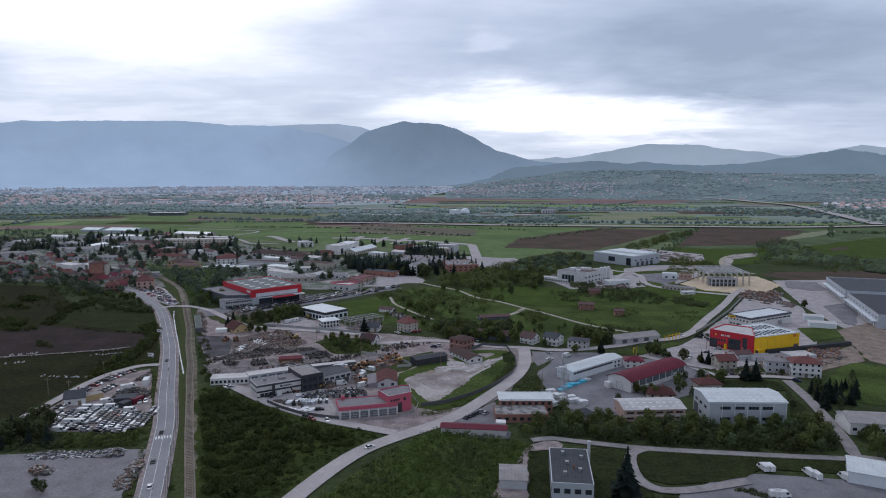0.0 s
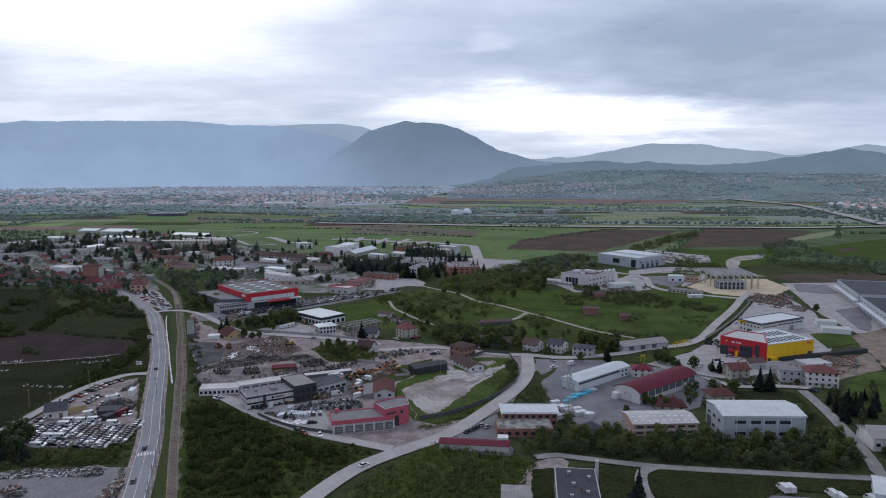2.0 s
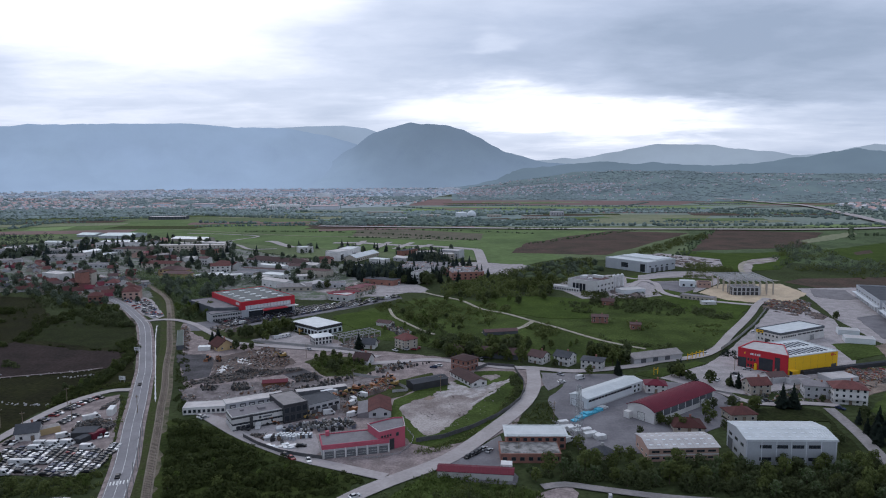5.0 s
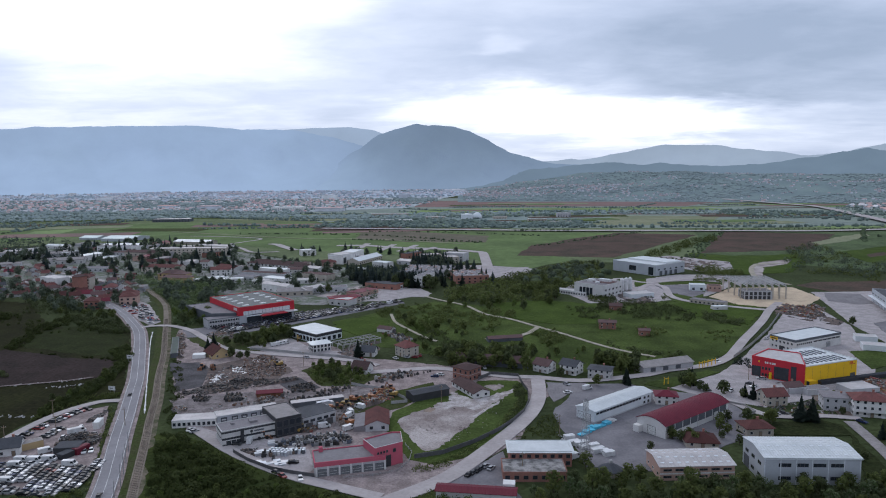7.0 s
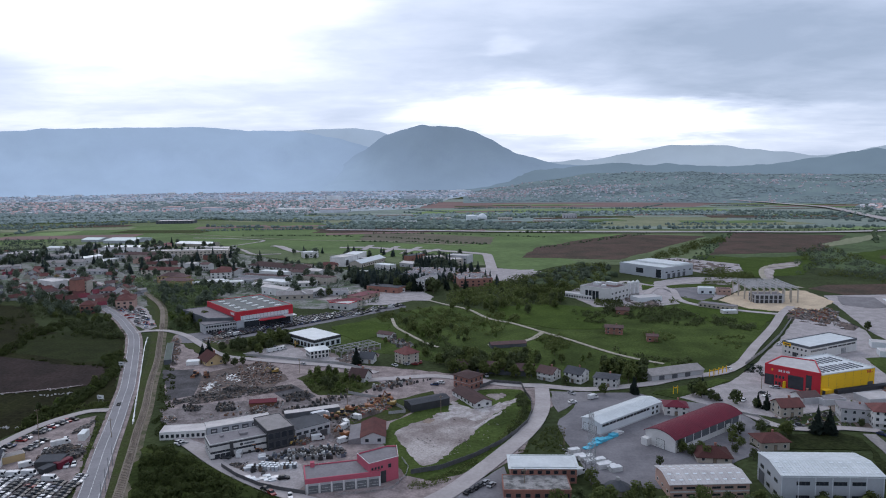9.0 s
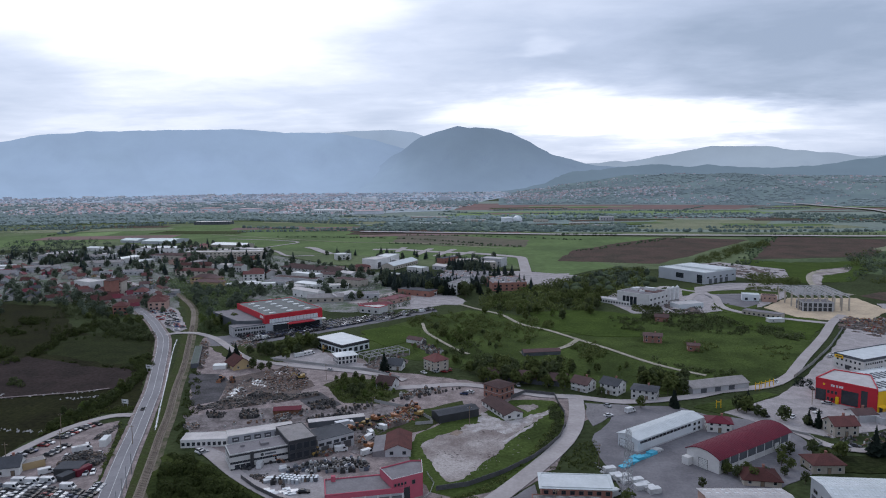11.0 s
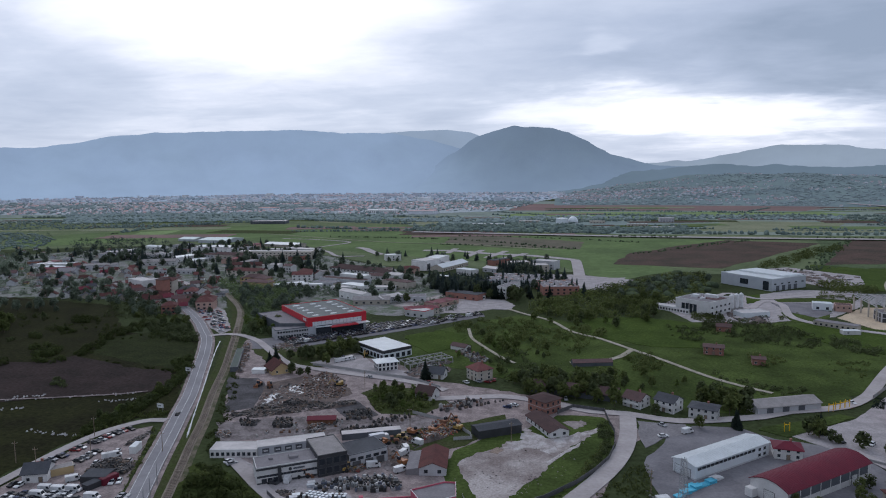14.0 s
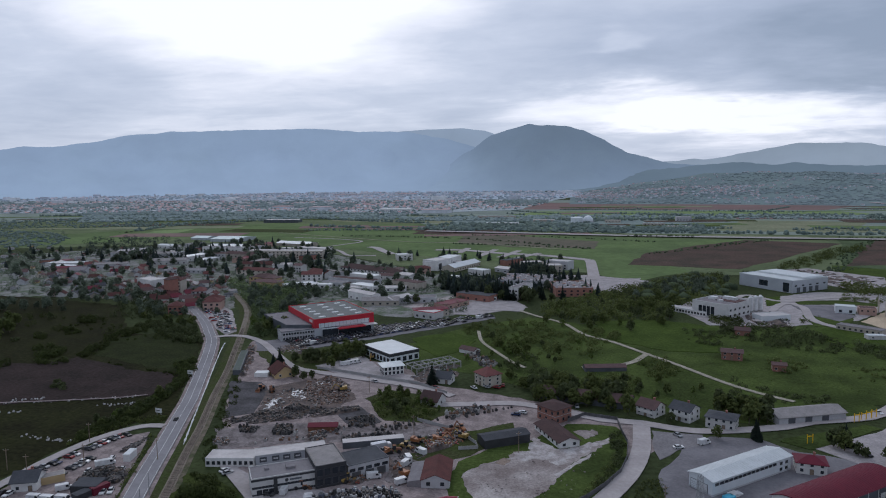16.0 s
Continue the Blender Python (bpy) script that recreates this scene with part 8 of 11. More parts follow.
def shrubs(name, poly, n, leaves, rng, size, label, quads=26, gap=0.8, tall=1.0):
    """Uncounted undergrowth as one mesh."""
    quads = int(quads * 2.0)
    s = Soup()
    for x, y in scatter(poly, n, rng, gap):
        if (int(x // 2), int(y // 2)) in PAVED:
            continue
        r = size * rng.uniform(0.5, 1.35)
        leaf_cloud(s, x, y, r * 0.5 * tall, r, r * 0.75 * tall, quads, 0.125 * r + 0.11, rng, 0.7)
    return tagged(part(name, s, leaves), label, "bushes", "", "stuff")


rng = random.Random(21)
# thicket between the railway and the works
shrubs("thicket", [(-113.9, 308.8), (-107.3, 315.4), (-88, 299.5), (-62.2, 274.5), (-36.7, 259.9), (-31.5, 254.3), (-38.8, 244.7), (-55.7, 244.7), (-76.2, 250), (-89.5, 244.8)], 120, L_SCRUB, rng, 2.4, "rounded green bushes beside the railway", 80, 2.2)
shrubs("thicket", [(-93, 250), (-78.4, 250), (-56.3, 247.3), (-56.5, 230.2), (-59.4, 207.5), (-56.6, 182.5), (-74.2, 182.5)], 90, L_SCRUB, rng, 2.3, "fresh green bushes beside the railway", 80, 2.2)
shrubs("thicket", [(-108.5, 293.6), (-89.3, 286.5), (-59.3, 261.1), (-58.3, 221.4), (-59.3, 191.8), (-74.4, 191.8)], 40, L_SCRUB, rng, 2.5, "dark round bushes beside the railway", 80, 3.0)
shrubs("thicket", SCRUB, 330, L_SCRUB, rng, 1.1, "low tangled scrub beside the railway", 36, 1.5)
shrubs("undergrowth", SCRUB, 1100, L_SCRUB, rng, 0.6, "rough weeds and low bushes", 14)
shrubs("railside_bushes", [(-174.8, 480.9), (-135.6, 388.8), (-113, 332.9), (-111.7, 308.8), (-133.9, 365.3)], 80, L_SCRUB, rng, 1.3, "bushes along the railway", 34)
shrubs("verge_bushes", [(-126, 308.9), (-121.8, 308.8), (-84.1, 209.4), (-77, 185.5), (-85.2, 202), (-100.9, 244.8)], 170, L_SCRUB, rng, 1.1, "low green bushes between road and railway", 24)
wood([(-116.8, 317), (-103.8, 317), (-62.6, 276.4), (-32, 258.2), (-47.3, 244.7), (-76.5, 230.2), (-78.1, 202)], 14, ["broad", "fresh", "broad"], rng, 6, 0.5)


def plantation():
    s = (Soup(), Soup(), Soup())
    a = radians(58)
    for i in range(-30, 44):
        for j in range(-44, 64):
            x = 10 + i * 2.9 * math.cos(a) - j * 2.1 * math.sin(a)
            y = 215 + i * 2.9 * math.sin(a) + j * 2.1 * math.cos(a)
            if inside((x, y), PLANTATION) and y > 160:
                r = rng.uniform(1.0, 2.0)
                tone = noise.noise(Vector((x * 0.06, y * 0.06, 5))) + rng.uniform(-0.35, 0.35)
                leaf_cloud(s[0 if tone > 0.1 else (1 if tone > -0.3 else 2)], x + rng.uniform(-1.3, 1.3), y + rng.uniform(-1.3, 1.3), r * 0.7, r, r * 0.9, 40, 0.32, rng, 0.6)
    for q, leaves, lb in zip(s, (L_FRESH, L_BROAD, L_DARK), ("dense fresh green shrubs in rows", "dense mid-green shrubs in rows", "darker shrubs among the green rows")):
        tagged(part("shrub_rows", q, leaves), lb, "bushes", "", "stuff")


plantation()
# front belt of trees before the halls
wood([(29.3, 266.9), (49.6, 271.3), (68.4, 266.9), (105.5, 270.3), (131.3, 268.9), (156.3, 275.6), (151.1, 250.5), (144.6, 243.1), (110.6, 243.9), (85.9, 250.6), (67.5, 250.6), (47, 256.5), (31.6, 258.6)], 85, ["broad", "dark", "broad", "pale"], rng, 4.0, 0.72)
shrubs("belt_bushes", [(29.1, 264.8), (67.4, 262.6), (104.2, 266.8), (152.6, 268.9), (146.4, 244.9), (111.6, 246.1), (85.9, 250.6), (47, 256.5)], 260, L_DARK, rng, 2.2, "rounded bushes in the tree belt", 36)
for x, y, k in [(58.1, 206.2, 1.7), (67, 236.2, 0.7)]:
    tree("conifer", x, y, rng, k)
shrubs("kerb_hedge", [(70.3, 208.9), (84.4, 213.8), (100.8, 214.9), (105.2, 208.8), (103, 208.3), (97.2, 212.7), (83.6, 211.6), (72.8, 206.7)], 120, L_DARK, rng, 0.8, "clipped hedge round the car park", 22, 0.5)
shrubs("lane_hedge", [(70.1, 243.2), (106.7, 238.2), (143, 232.7), (144.2, 234.8), (107.6, 240.3), (72.2, 245.4)], 130, L_DARK, rng, 0.6, "low hedge along the front lane", 18, 0.5)
for x, y in [(139.8, 362), (124.9, 369.9), (122.1, 382.4)]:
    tree(rng.choice(("conifer", "dark")), x, y, rng, 0.7)
for x, y in [(173, 311.7), (177.4, 314.6), (177.1, 308.8), (182.2, 312.8), (183.7, 310.5), (188.9, 314.6), (192.5, 317.6), (192.6, 312.8), (197.3, 317.6), (170.3, 303.2), (173.4, 300.5), (160, 268.9), (164.2, 273.3), (162.8, 266.7), (162.1, 275.6), (169, 280.3), (168.7, 295.2)]:
    tree(rng.choice(("conifer", "dark", "conifer", "poplar")), x, y, rng, 0.72)
for x, y in [(91.3, 320.8), (115.8, 327), (176.2, 347.1), (177.6, 343.5), (115.2, 306.1), (163.1, 256.4), (163.7, 253.6), (167.4, 258.4), (167.3, 254.4), (144.7, 290.1), (138.8, 285.1), (153.5, 290.1), (176.5, 352.1), (119.9, 330.2), (79.4, 300.6), (68.4, 273.5), (64.7, 275.7), (52.1, 285.2), (52.9, 280.4), (273.5, 509.6)]:
    tree(rng.choice(("broad", "dark")), x, y, rng, 0.58)
wood([(129.1, 333.4), (140.4, 331.4), (134.8, 322.5), (128, 325)], 5, ["dark", "broad"], rng, 3, 0.6)
wood([(146.7, 229.5), (168.7, 250.5), (184, 250.5), (164.9, 223.2)], 10, ["dark", "broad"], rng, 4, 0.9)
# street trees by the houses
for x, y in [(117, 378.4), (119.9, 375.4), (123.4, 371.8), (132.6, 366.6), (84.8, 423.5), (83.6, 412.1), (88.3, 414.3), (93.8, 419.5), (98.4, 412), (103.6, 415.7), (59.7, 394.7), (38.9, 440.3), (43.1, 436.1), (36, 432), (31.2, 427.9), (27.4, 440.5), (44.3, 449.1), (18.2, 444.9), (11.2, 440.6), (2, 436.5), (-0.2, 432.3)]:
    tree(rng.choice(("broad", "dark")), x, y, rng, 0.8)
for x, y in [(140.5, 362.4), (143, 359.3), (122.1, 380.4), (90.2, 382.3), (90.5, 380.6)]:
    tree("conifer", x, y, rng, 0.75)
for x, y in [(91.3, 311.7), (93.7, 309), (98.1, 306.4), (110.7, 311.8), (115.1, 317.4), (112.9, 320.2), (97.8, 311.8), (90.8, 312.8), (103.3, 309.1), (172.6, 338.8), (168.9, 335.5), (75.3, 380.6), (72.3, 382.4)]:
    tree(rng.choice(("broad", "dark")), x, y, rng, 0.58)
for x, y in [(164.1, 294.8), (170.1, 301.2), (170.5, 297.2), (175.3, 298.2), (177.5, 296.2), (182.6, 296.2), (188.8, 303.2), (168.1, 290), (180.7, 304.8)]:
    tree("conifer", x, y, rng, 0.8)
shrubs("street_bank", [(42.2, 340.8), (50.4, 338.4), (47.4, 312.5), (31.8, 312.5), (26.9, 308.6), (38.3, 329.2)], 120, L_BROAD, rng, 0.7, "weedy grass bank at the street bend", 16)
shrubs("lot_bank", [(-10.3, 286.4), (1.5, 292), (17.5, 311.9), (32.6, 352.2), (36.5, 365), (33.3, 344.1), (17.8, 307), (0.9, 285), (-9.4, 279.6)], 220, L_BROAD, rng, 0.9, "bushy bank above the street", 18)
shrubs("street_hedge", [(34.1, 380.8), (37.7, 380.8), (39.2, 360.4), (35.5, 342.3), (28.2, 326.1), (24.5, 323.1), (33.6, 349.3)], 130, L_DARK, rng, 1.0, "dark hedge along the street bend", 22, 0.5)
# meadow
for poly, n, lv, sz in (([(119.5, 593.3), (141, 593), (171.7, 587.7), (183, 547.4), (173.6, 520), (154, 527.8), (135.9, 531.9), (112.9, 561.1)], 150, L_DARK, 2.2), ([(124.6, 618.8), (137.7, 618.5), (128.5, 569.7), (114.7, 569.9)], 40, L_DARK, 2.4),
                        ([(126.2, 506.1), (145.5, 498.9), (138.2, 479.3), (121.6, 476.4)], 30, L_BROAD, 1.7), ([(189.3, 551.5), (199.6, 539), (206.4, 519.6), (196, 505.3), (187.9, 516.1), (179.4, 527.5)], 70, L_DARK, 2.0),
                        ([(164.1, 492), (193.3, 498.4), (170.2, 460.9), (160.5, 472.9)], 30, L_BROAD, 1.2), ([(91.6, 455.9), (101.1, 461.6), (116, 444.6), (136.5, 441.8), (132.4, 428.9), (93.9, 429.3)], 50, L_DARK, 1.8),
                        ([(-12.7, 628.9), (34.4, 701.4), (74.8, 744.1), (134.5, 819.5), (165.2, 818.8), (134.4, 667.1), (95.7, 655.6), (86, 601.3), (31.1, 592.3), (13.2, 587.8)], 420, L_BROAD, 4.0),
                        ([(41.6, 715.2), (74.8, 744.1), (134.5, 819.5), (165.2, 818.8), (151.3, 750.3), (119.5, 728.1), (60.3, 681)], 150, L_DARK, 4.2),
                        ([(-59.6, 557.3), (-26.1, 593.1), (-1, 583.3), (9.2, 548), (-6.8, 517.2), (-34.2, 510.4)], 130, L_BROAD, 2.2), ([(-7.3, 548.3), (33.2, 564.7), (39.8, 516.7), (8.4, 483.1), (-20.3, 477.1)], 110, L_BROAD, 2.0),
                        ([(-20.6, 483.4), (-3.4, 496.2), (8, 453.4), (-7.8, 432.4)], 40, L_DARK, 2.2), ([(55.3, 489), (71.8, 502.2), (78.1, 476.1), (65.6, 458.5), (54, 464.3)], 46, L_BROAD, 2.4),
                        ([(30.2, 573.6), (49.4, 555.9), (48.2, 524), (31.8, 539.6)], 36, L_BROAD, 2.4), ([(92.2, 572.8), (115.3, 572.4), (106.8, 530.9), (88.4, 538.9)], 40, L_DARK, 2.0),
                        ([(11.8, 442.5), (49.8, 464.4), (46.4, 431.9), (12.7, 424.8)], 60, L_BROAD, 2.6)):
    shrubs("meadow_bushes", poly, n, lv, rng, sz, "rounded green bushes in the meadow", 34, sz * 0.6)
shrubs("meadow_weeds", MEADOW, 1300, L_FRESH, rng, 0.45, "tall grass and weeds in the meadow", 7, 1)
wood([(-61.1, 504.4), (-38.4, 544.5), (34.7, 544.3), (34.8, 429.7), (-8.8, 432.9), (-31.6, 445.6)], 18, ["broad", "fresh", "dark"], rng, 6, 0.5)
wood([(56.7, 495.9), (87.3, 480.3), (100, 429.6), (61.7, 415), (38.4, 429.7)], 12, ["broad", "dark", "fresh"], rng, 5, 0.5)
wood([(-8.9, 437.5), (28, 437.5), (47.7, 415), (40.8, 398.7), (2.1, 415.1)], 26, ["broad", "dark", "broad"], rng, 4, 0.95)
wood([(79.2, 415), (104.4, 417.8), (103.1, 398.6), (82.9, 398.6)], 12, ["broad", "dark"], rng, 3, 0.8)
wood([(-12.3, 611.9), (41.9, 660.6), (94.6, 643.3), (99.5, 591.1), (54.8, 564.2), (7.6, 569.5)], 40, ["dark", "broad", "fresh", "broad"], rng, 4.5, 0.75)
wood([(39.9, 627.2), (71.5, 739), (139.1, 810.7), (165.4, 775.4), (121.3, 705.3), (94.6, 643.3)], 60, ["dark", "broad", "broad"], rng, 4.5, 0.8)
for poly, n, lv in (([(446.3, 966), (506.2, 1020.8), (480.7, 914.4), (470.1, 828.3), (484, 756.7), (432.8, 678.1), (398.1, 685.2), (394.1, 735), (336.6, 736.2)], 110, L_TOWNDARK), ([(446.3, 966), (506.2, 1020.8), (480.7, 914.4), (470.1, 828.3), (484, 756.7), (432.8, 678.1), (398.1, 685.2), (394.1, 735), (336.6, 736.2)], 60, L_BROAD),
                    ([(268.9, 945.1), (343.2, 1057.1), (406.1, 1123.2), (393.9, 1071.7), (325, 983.3), (260, 885.8), (230.2, 875.6)], 90, L_BROAD), ([(253.9, 770), (275.5, 778), (295.3, 744.8), (283.4, 715), (255.8, 722.9)], 50, L_BROAD)):
    shrubs("field_wood", poly, n, lv, rng, 4.0, "leafy tree belt between the fields", 40, 4.5, 1.1)
for poly, n, lv, sz in (([(178.5, 623.3), (195, 630.7), (188.3, 609.4), (174.2, 605.5)], 30, L_BROAD, 1.4), ([(160.1, 618.2), (171, 623.4), (165.7, 607.6), (157, 602.7)], 14, L_DARK, 1.2), ([(228.9, 695.1), (255.8, 687.9), (280.5, 708), (292.3, 737.1), (268.8, 722.6), (240.5, 723.2)], 60, L_BROAD, 2.2),
                        ([(144.6, 608), (155.1, 613), (148.7, 588), (138.7, 583.4)], 16, L_DARK, 1.4), ([(115.4, 629.8), (139.5, 634.9), (134.9, 598), (112.3, 593.4)], 50, L_BROAD, 2.2)):
    shrubs("plant_bushes", poly, n, lv, rng, sz, "green bushes between the plant buildings", 34, sz * 0.6)
# pasture edge and slopes
for poly, n, sz in (([(-273.3, 455.8), (-286.9, 509.4), (-286.1, 551.4), (-270.6, 545.4), (-270.6, 522.4), (-273.6, 491.2), (-263.6, 460), (-266.1, 448.8)], 90, 1.7), ([(-281.2, 543.9), (-233.9, 527.6), (-210.9, 490.8), (-228.1, 494.6), (-267.2, 522.9)], 110, 1.9), ([(-182.8, 343), (-179.7, 366.1), (-180.4, 399.8), (-186.6, 433.8), (-180.4, 428.1), (-172.7, 391.9), (-171.9, 358.5), (-176.3, 337.6)], 190, 1.5),
                    ([(-313.6, 470), (-296.8, 472.4), (-266.4, 438.6), (-279.9, 431.6)], 46, 2.0), ([(-342.3, 501.6), (-334, 502.8), (-312.1, 476.2), (-315.9, 472.6)], 14, 1.7), ([(-345.1, 531.1), (-333.1, 532.8), (-311.6, 505.9), (-319.8, 501.3)], 20, 1.7), ([(-250.6, 408.9), (-242.3, 410.1), (-229.8, 394), (-235.6, 392)], 12, 1.4),
                    ([(-354.2, 559.3), (-335.5, 561.8), (-323.5, 538.1), (-334.2, 536.6)], 26, 1.8), ([(-317.3, 436.1), (-303.1, 438.2), (-291.1, 425.2), (-302.6, 421.1)], 12, 1.8), ([(-202.6, 448.1), (-195.8, 459.2), (-177.4, 424.2), (-177.2, 415.9), (-191.9, 430.8)], 60, 1.6), ([(-347.7, 487.2), (-342.1, 488), (-332, 476.5), (-336.7, 475.8)], 5, 1.3),
                    ([(-271.8, 456), (-236.5, 440.5), (-191.9, 430.8), (-188.1, 424.8), (-222.6, 437.8), (-254.4, 448)], 60, 0.8)):
    shrubs("pasture_bushes", poly, n, rng.choice((L_SCRUB, L_SCRUB, L_DARK)), rng, sz * 1.15, "dark rounded bushes on the pasture slope", 56, 1.0)
wood([(-311.3, 565.1), (-320.1, 623), (-252.3, 556), (-230, 520.9), (-276.4, 536.7)], 30, ["dark", "broad"], rng, 4, 0.6)
wood([(-186.3, 359.1), (-179.2, 375.6), (-180.2, 403.6), (-173.5, 397.1), (-173.3, 367.1), (-178.4, 351.8)], 16, ["broad", "dark", "fresh"], rng, 3, 0.45)


def field_stones():
    s = Soup()
    for pts, n in (([(-247.7, 372.9), (-235.1, 376.2), (-216.3, 381.6), (-186.4, 393.3)], 40), ([(-245.4, 378.8), (-239, 379.1), (-232.8, 382.5)], 16), ([(-204.7, 339.5), (-191.8, 337.7), (-179, 335.5)], 26), ([(-203.1, 377.8), (-191.9, 379.6), (-184.4, 383.1)], 22), ([(-236.4, 360.9), (-228.6, 364.7)], 10)):
        ln = smooth(pts, 1.0)
        for _ in range(n):
            q = rng.choice(ln)
            r = rng.uniform(0.2, 0.55)
            x, y = q.x + rng.uniform(-1.5, 1.5), q.y + rng.uniform(-1.5, 1.5)
            s.box(x - r, y - r * 0.7, 0.02, x + r, y + r * 0.7, 0.1 + r, rng.uniform(0, 180), 0.6)
    tagged(part("field_stones", s, M_KERB), "pale stones and litter strewn over the pasture", "stones", "", "stuff")


field_stones()
road("road_pasture_track", [(-267, 365.8), (-247.7, 372.9), (-232, 377.1), (-211.3, 383.4), (-196, 388.6), (-184.7, 394.7)], 0.5, G_GRAVEL, "faint dirt track across the pasture", 0.1)
wood([(-462.1, 595.7), (-404.5, 616.6), (-330.1, 500.8), (-354.9, 454.6)], 22, ["dark", "broad"], rng, 5, 0.9)
wood([(-187.8, 269.4), (-176, 271.6), (-158.6, 267.2), (-147.8, 250.9), (-166.5, 246.4)], 16, ["dark", "conifer", "dark"], rng, 3.6, 0.75)
wood([(-151.1, 256.8), (-133.3, 258.8), (-121.1, 267.1), (-115.5, 258.7), (-114, 250.9), (-144.2, 247.1)], 7, ["broad", "fresh"], rng, 5, 0.5)
for x, y in [(-178.2, 267.2), (-172.6, 260.9), (-170, 267.2), (-168, 270.7), (-165.7, 273.8), (-160.7, 269.3), (-168.3, 252.9), (-167.3, 258.8), (-157.4, 256.8)]:
    tree("conifer" if x < -190 else "dark", x, y, rng, 0.9)
shrubs("lot_hedge", [(-177.1, 262.9), (-154.6, 262.9), (-144.8, 250.9), (-143.8, 246.4), (-165.5, 245)], 90, L_DARK, rng, 1.6, "dark hedge behind the car lot", 40)
shrubs("lot_hedge", [(-151.8, 260.8), (-134.3, 260.8), (-120, 269.3), (-111.3, 250.9), (-142.7, 247.1)], 110, L_BROAD, rng, 1.1, "green hedge behind the car lot", 34)
for x, y in [(-130.5, 212), (-134.2, 214.6)]:
    tree("dark", x, y, rng, 0.6)
shrubs("road_hedge", [(-152.6, 347.6), (-150.3, 351.2), (-126.2, 290.5), (-116.4, 260.8), (-114, 250.9), (-103.5, 223.5), (-99.9, 206.4), (-101.1, 206.4), (-109.9, 236.4), (-126.9, 285.5)], 180, L_BROAD, rng, 0.9, "ragged hedge along the main road", 22, 0.5)
shrubs("lane_bushes", [(-179.3, 333.9), (-174.4, 360.3), (-159.1, 370.5), (-155.1, 361.8), (-168.7, 357.2), (-173.9, 327.4)], 120, L_BROAD, rng, 1.1, "bushes above the lane", 24)
for x, y in [(-143.4, 447.8), (-141, 451.3), (-139.2, 453.9)]:
    tree("conifer", x, y, rng, 0.9)
for x, y in [(-124, 432.9), (-118.6, 430.1), (-114.9, 432.8)]:
    tree("dark", x, y, rng, 0.62)
for x, y in [(143.1, 340), (147.6, 336.4), (150.9, 331.1), (156.1, 329.4), (171.3, 337), (153.8, 333.7), (155.8, 331.5)]:
    tree("conifer", x, y, rng, 0.95)
shrubs("corner_hedge", [(158.6, 422), (164.6, 430.3), (169.4, 425.7), (166.5, 417.5), (159.3, 414.7), (155.7, 415.4)], 50, L_NEEDLE, rng, 0.9, "dark clipped hedge at the forecourt corner", 22, 0.5)
shrubs("plot_bushes", [(-74.1, 403), (-65.8, 415.4), (-52.8, 411), (-42.1, 394.9), (-41.4, 382), (-52.6, 382.1), (-63.8, 382.1)], 90, L_BROAD, rng, 1.9, "garden bushes on a fenced plot", 36, 1.0)
# behind the red hall and the railway bend
wood([(-266.8, 638.7), (-275.1, 689.1), (-226.2, 702.8), (-189.1, 688.8), (-202.3, 627.1), (-168.5, 515.3), (-185.4, 515.4), (-206.7, 548)], 120, ["broad", "dark", "fresh"], rng, 4, 0.85)
wood([(-127.4, 460.2), (-108.3, 500.2), (-98.2, 479.4), (-111.6, 451.7)], 22, ["dark", "broad"], rng, 3, 0.8)
for x, y in [(-148.2, 462.4), (-144.3, 458.5), (-136.9, 462.3), (-130.7, 462.2), (-126.3, 460.2), (-125.4, 465), (-131.8, 451), (-125.2, 449.1), (-54.8, 428.7), (-56.1, 423.1), (-52.1, 426.3), (-50.9, 432.8)]:
    tree("conifer" if x > -90 else "dark", x, y, rng, 0.85)
wood([(-77.3, 403.8), (-68.6, 418.6), (-50.4, 415.4), (-35.3, 398.6), (-45.3, 382.2), (-63.5, 383.6)], 26, ["broad", "dark", "fresh"], rng, 3, 0.55)
wood([(-32.5, 512.3), (-8.4, 530.6), (-4.2, 478.5), (-19.4, 478.7)], 18, ["fresh", "broad"], rng, 4, 0.6)
# conifers round the barracks and the old town
wood([(-101.2, 739.6), (-41.4, 776.2), (4.5, 898.6), (34.5, 739.1), (55.9, 697.6), (19.7, 653.7), (-46.4, 660.9), (-81.2, 675.3)], 95, ["conifer", "conifer", "dark"], rng, 4, 0.95)
wood([(-607, 1009.6), (-531.4, 1096.9), (-385.6, 1096.2), (-234.9, 899.6), (-107.4, 786.2), (-79.6, 661), (-128.1, 627.7), (-212.3, 698.5), (-280.3, 740.2), (-311.6, 698.9), (-410.2, 740.7), (-548.6, 840.7)], 230, ["conifer", "dark", "broad", "dark"], rng, 5, 1.0)
wood([(-560, 900), (-520, 1010), (-420, 1040), (-300, 900), (-230, 830), (-200, 760), (-270, 745), (-380, 790)], 60, ["conifer", "conifer", "dark", "broad"], rng, 6, 1.25)
wood([(-99.8, 717.2), (-68.3, 677.9), (-32.6, 664.7), (-31.2, 685.1), (-56.1, 715.7), (-80.7, 734.3), (-100.8, 741.2)], 75, ["conifer", "dark", "conifer"], rng, 3, 1.25)
wood([(-43.1, 796.6), (-22.2, 791.4), (-1.7, 789.2), (-3.0, 805.2), (-28.2, 832.4), (-44.8, 822.2)], 50, ["conifer", "dark", "conifer"], rng, 4, 1.3)
wood([(-26.9, 654.9), (-16.7, 651.7), (-14.2, 676.2), (-24.9, 681.7)], 7, ["dark"], rng, 4, 1.3)
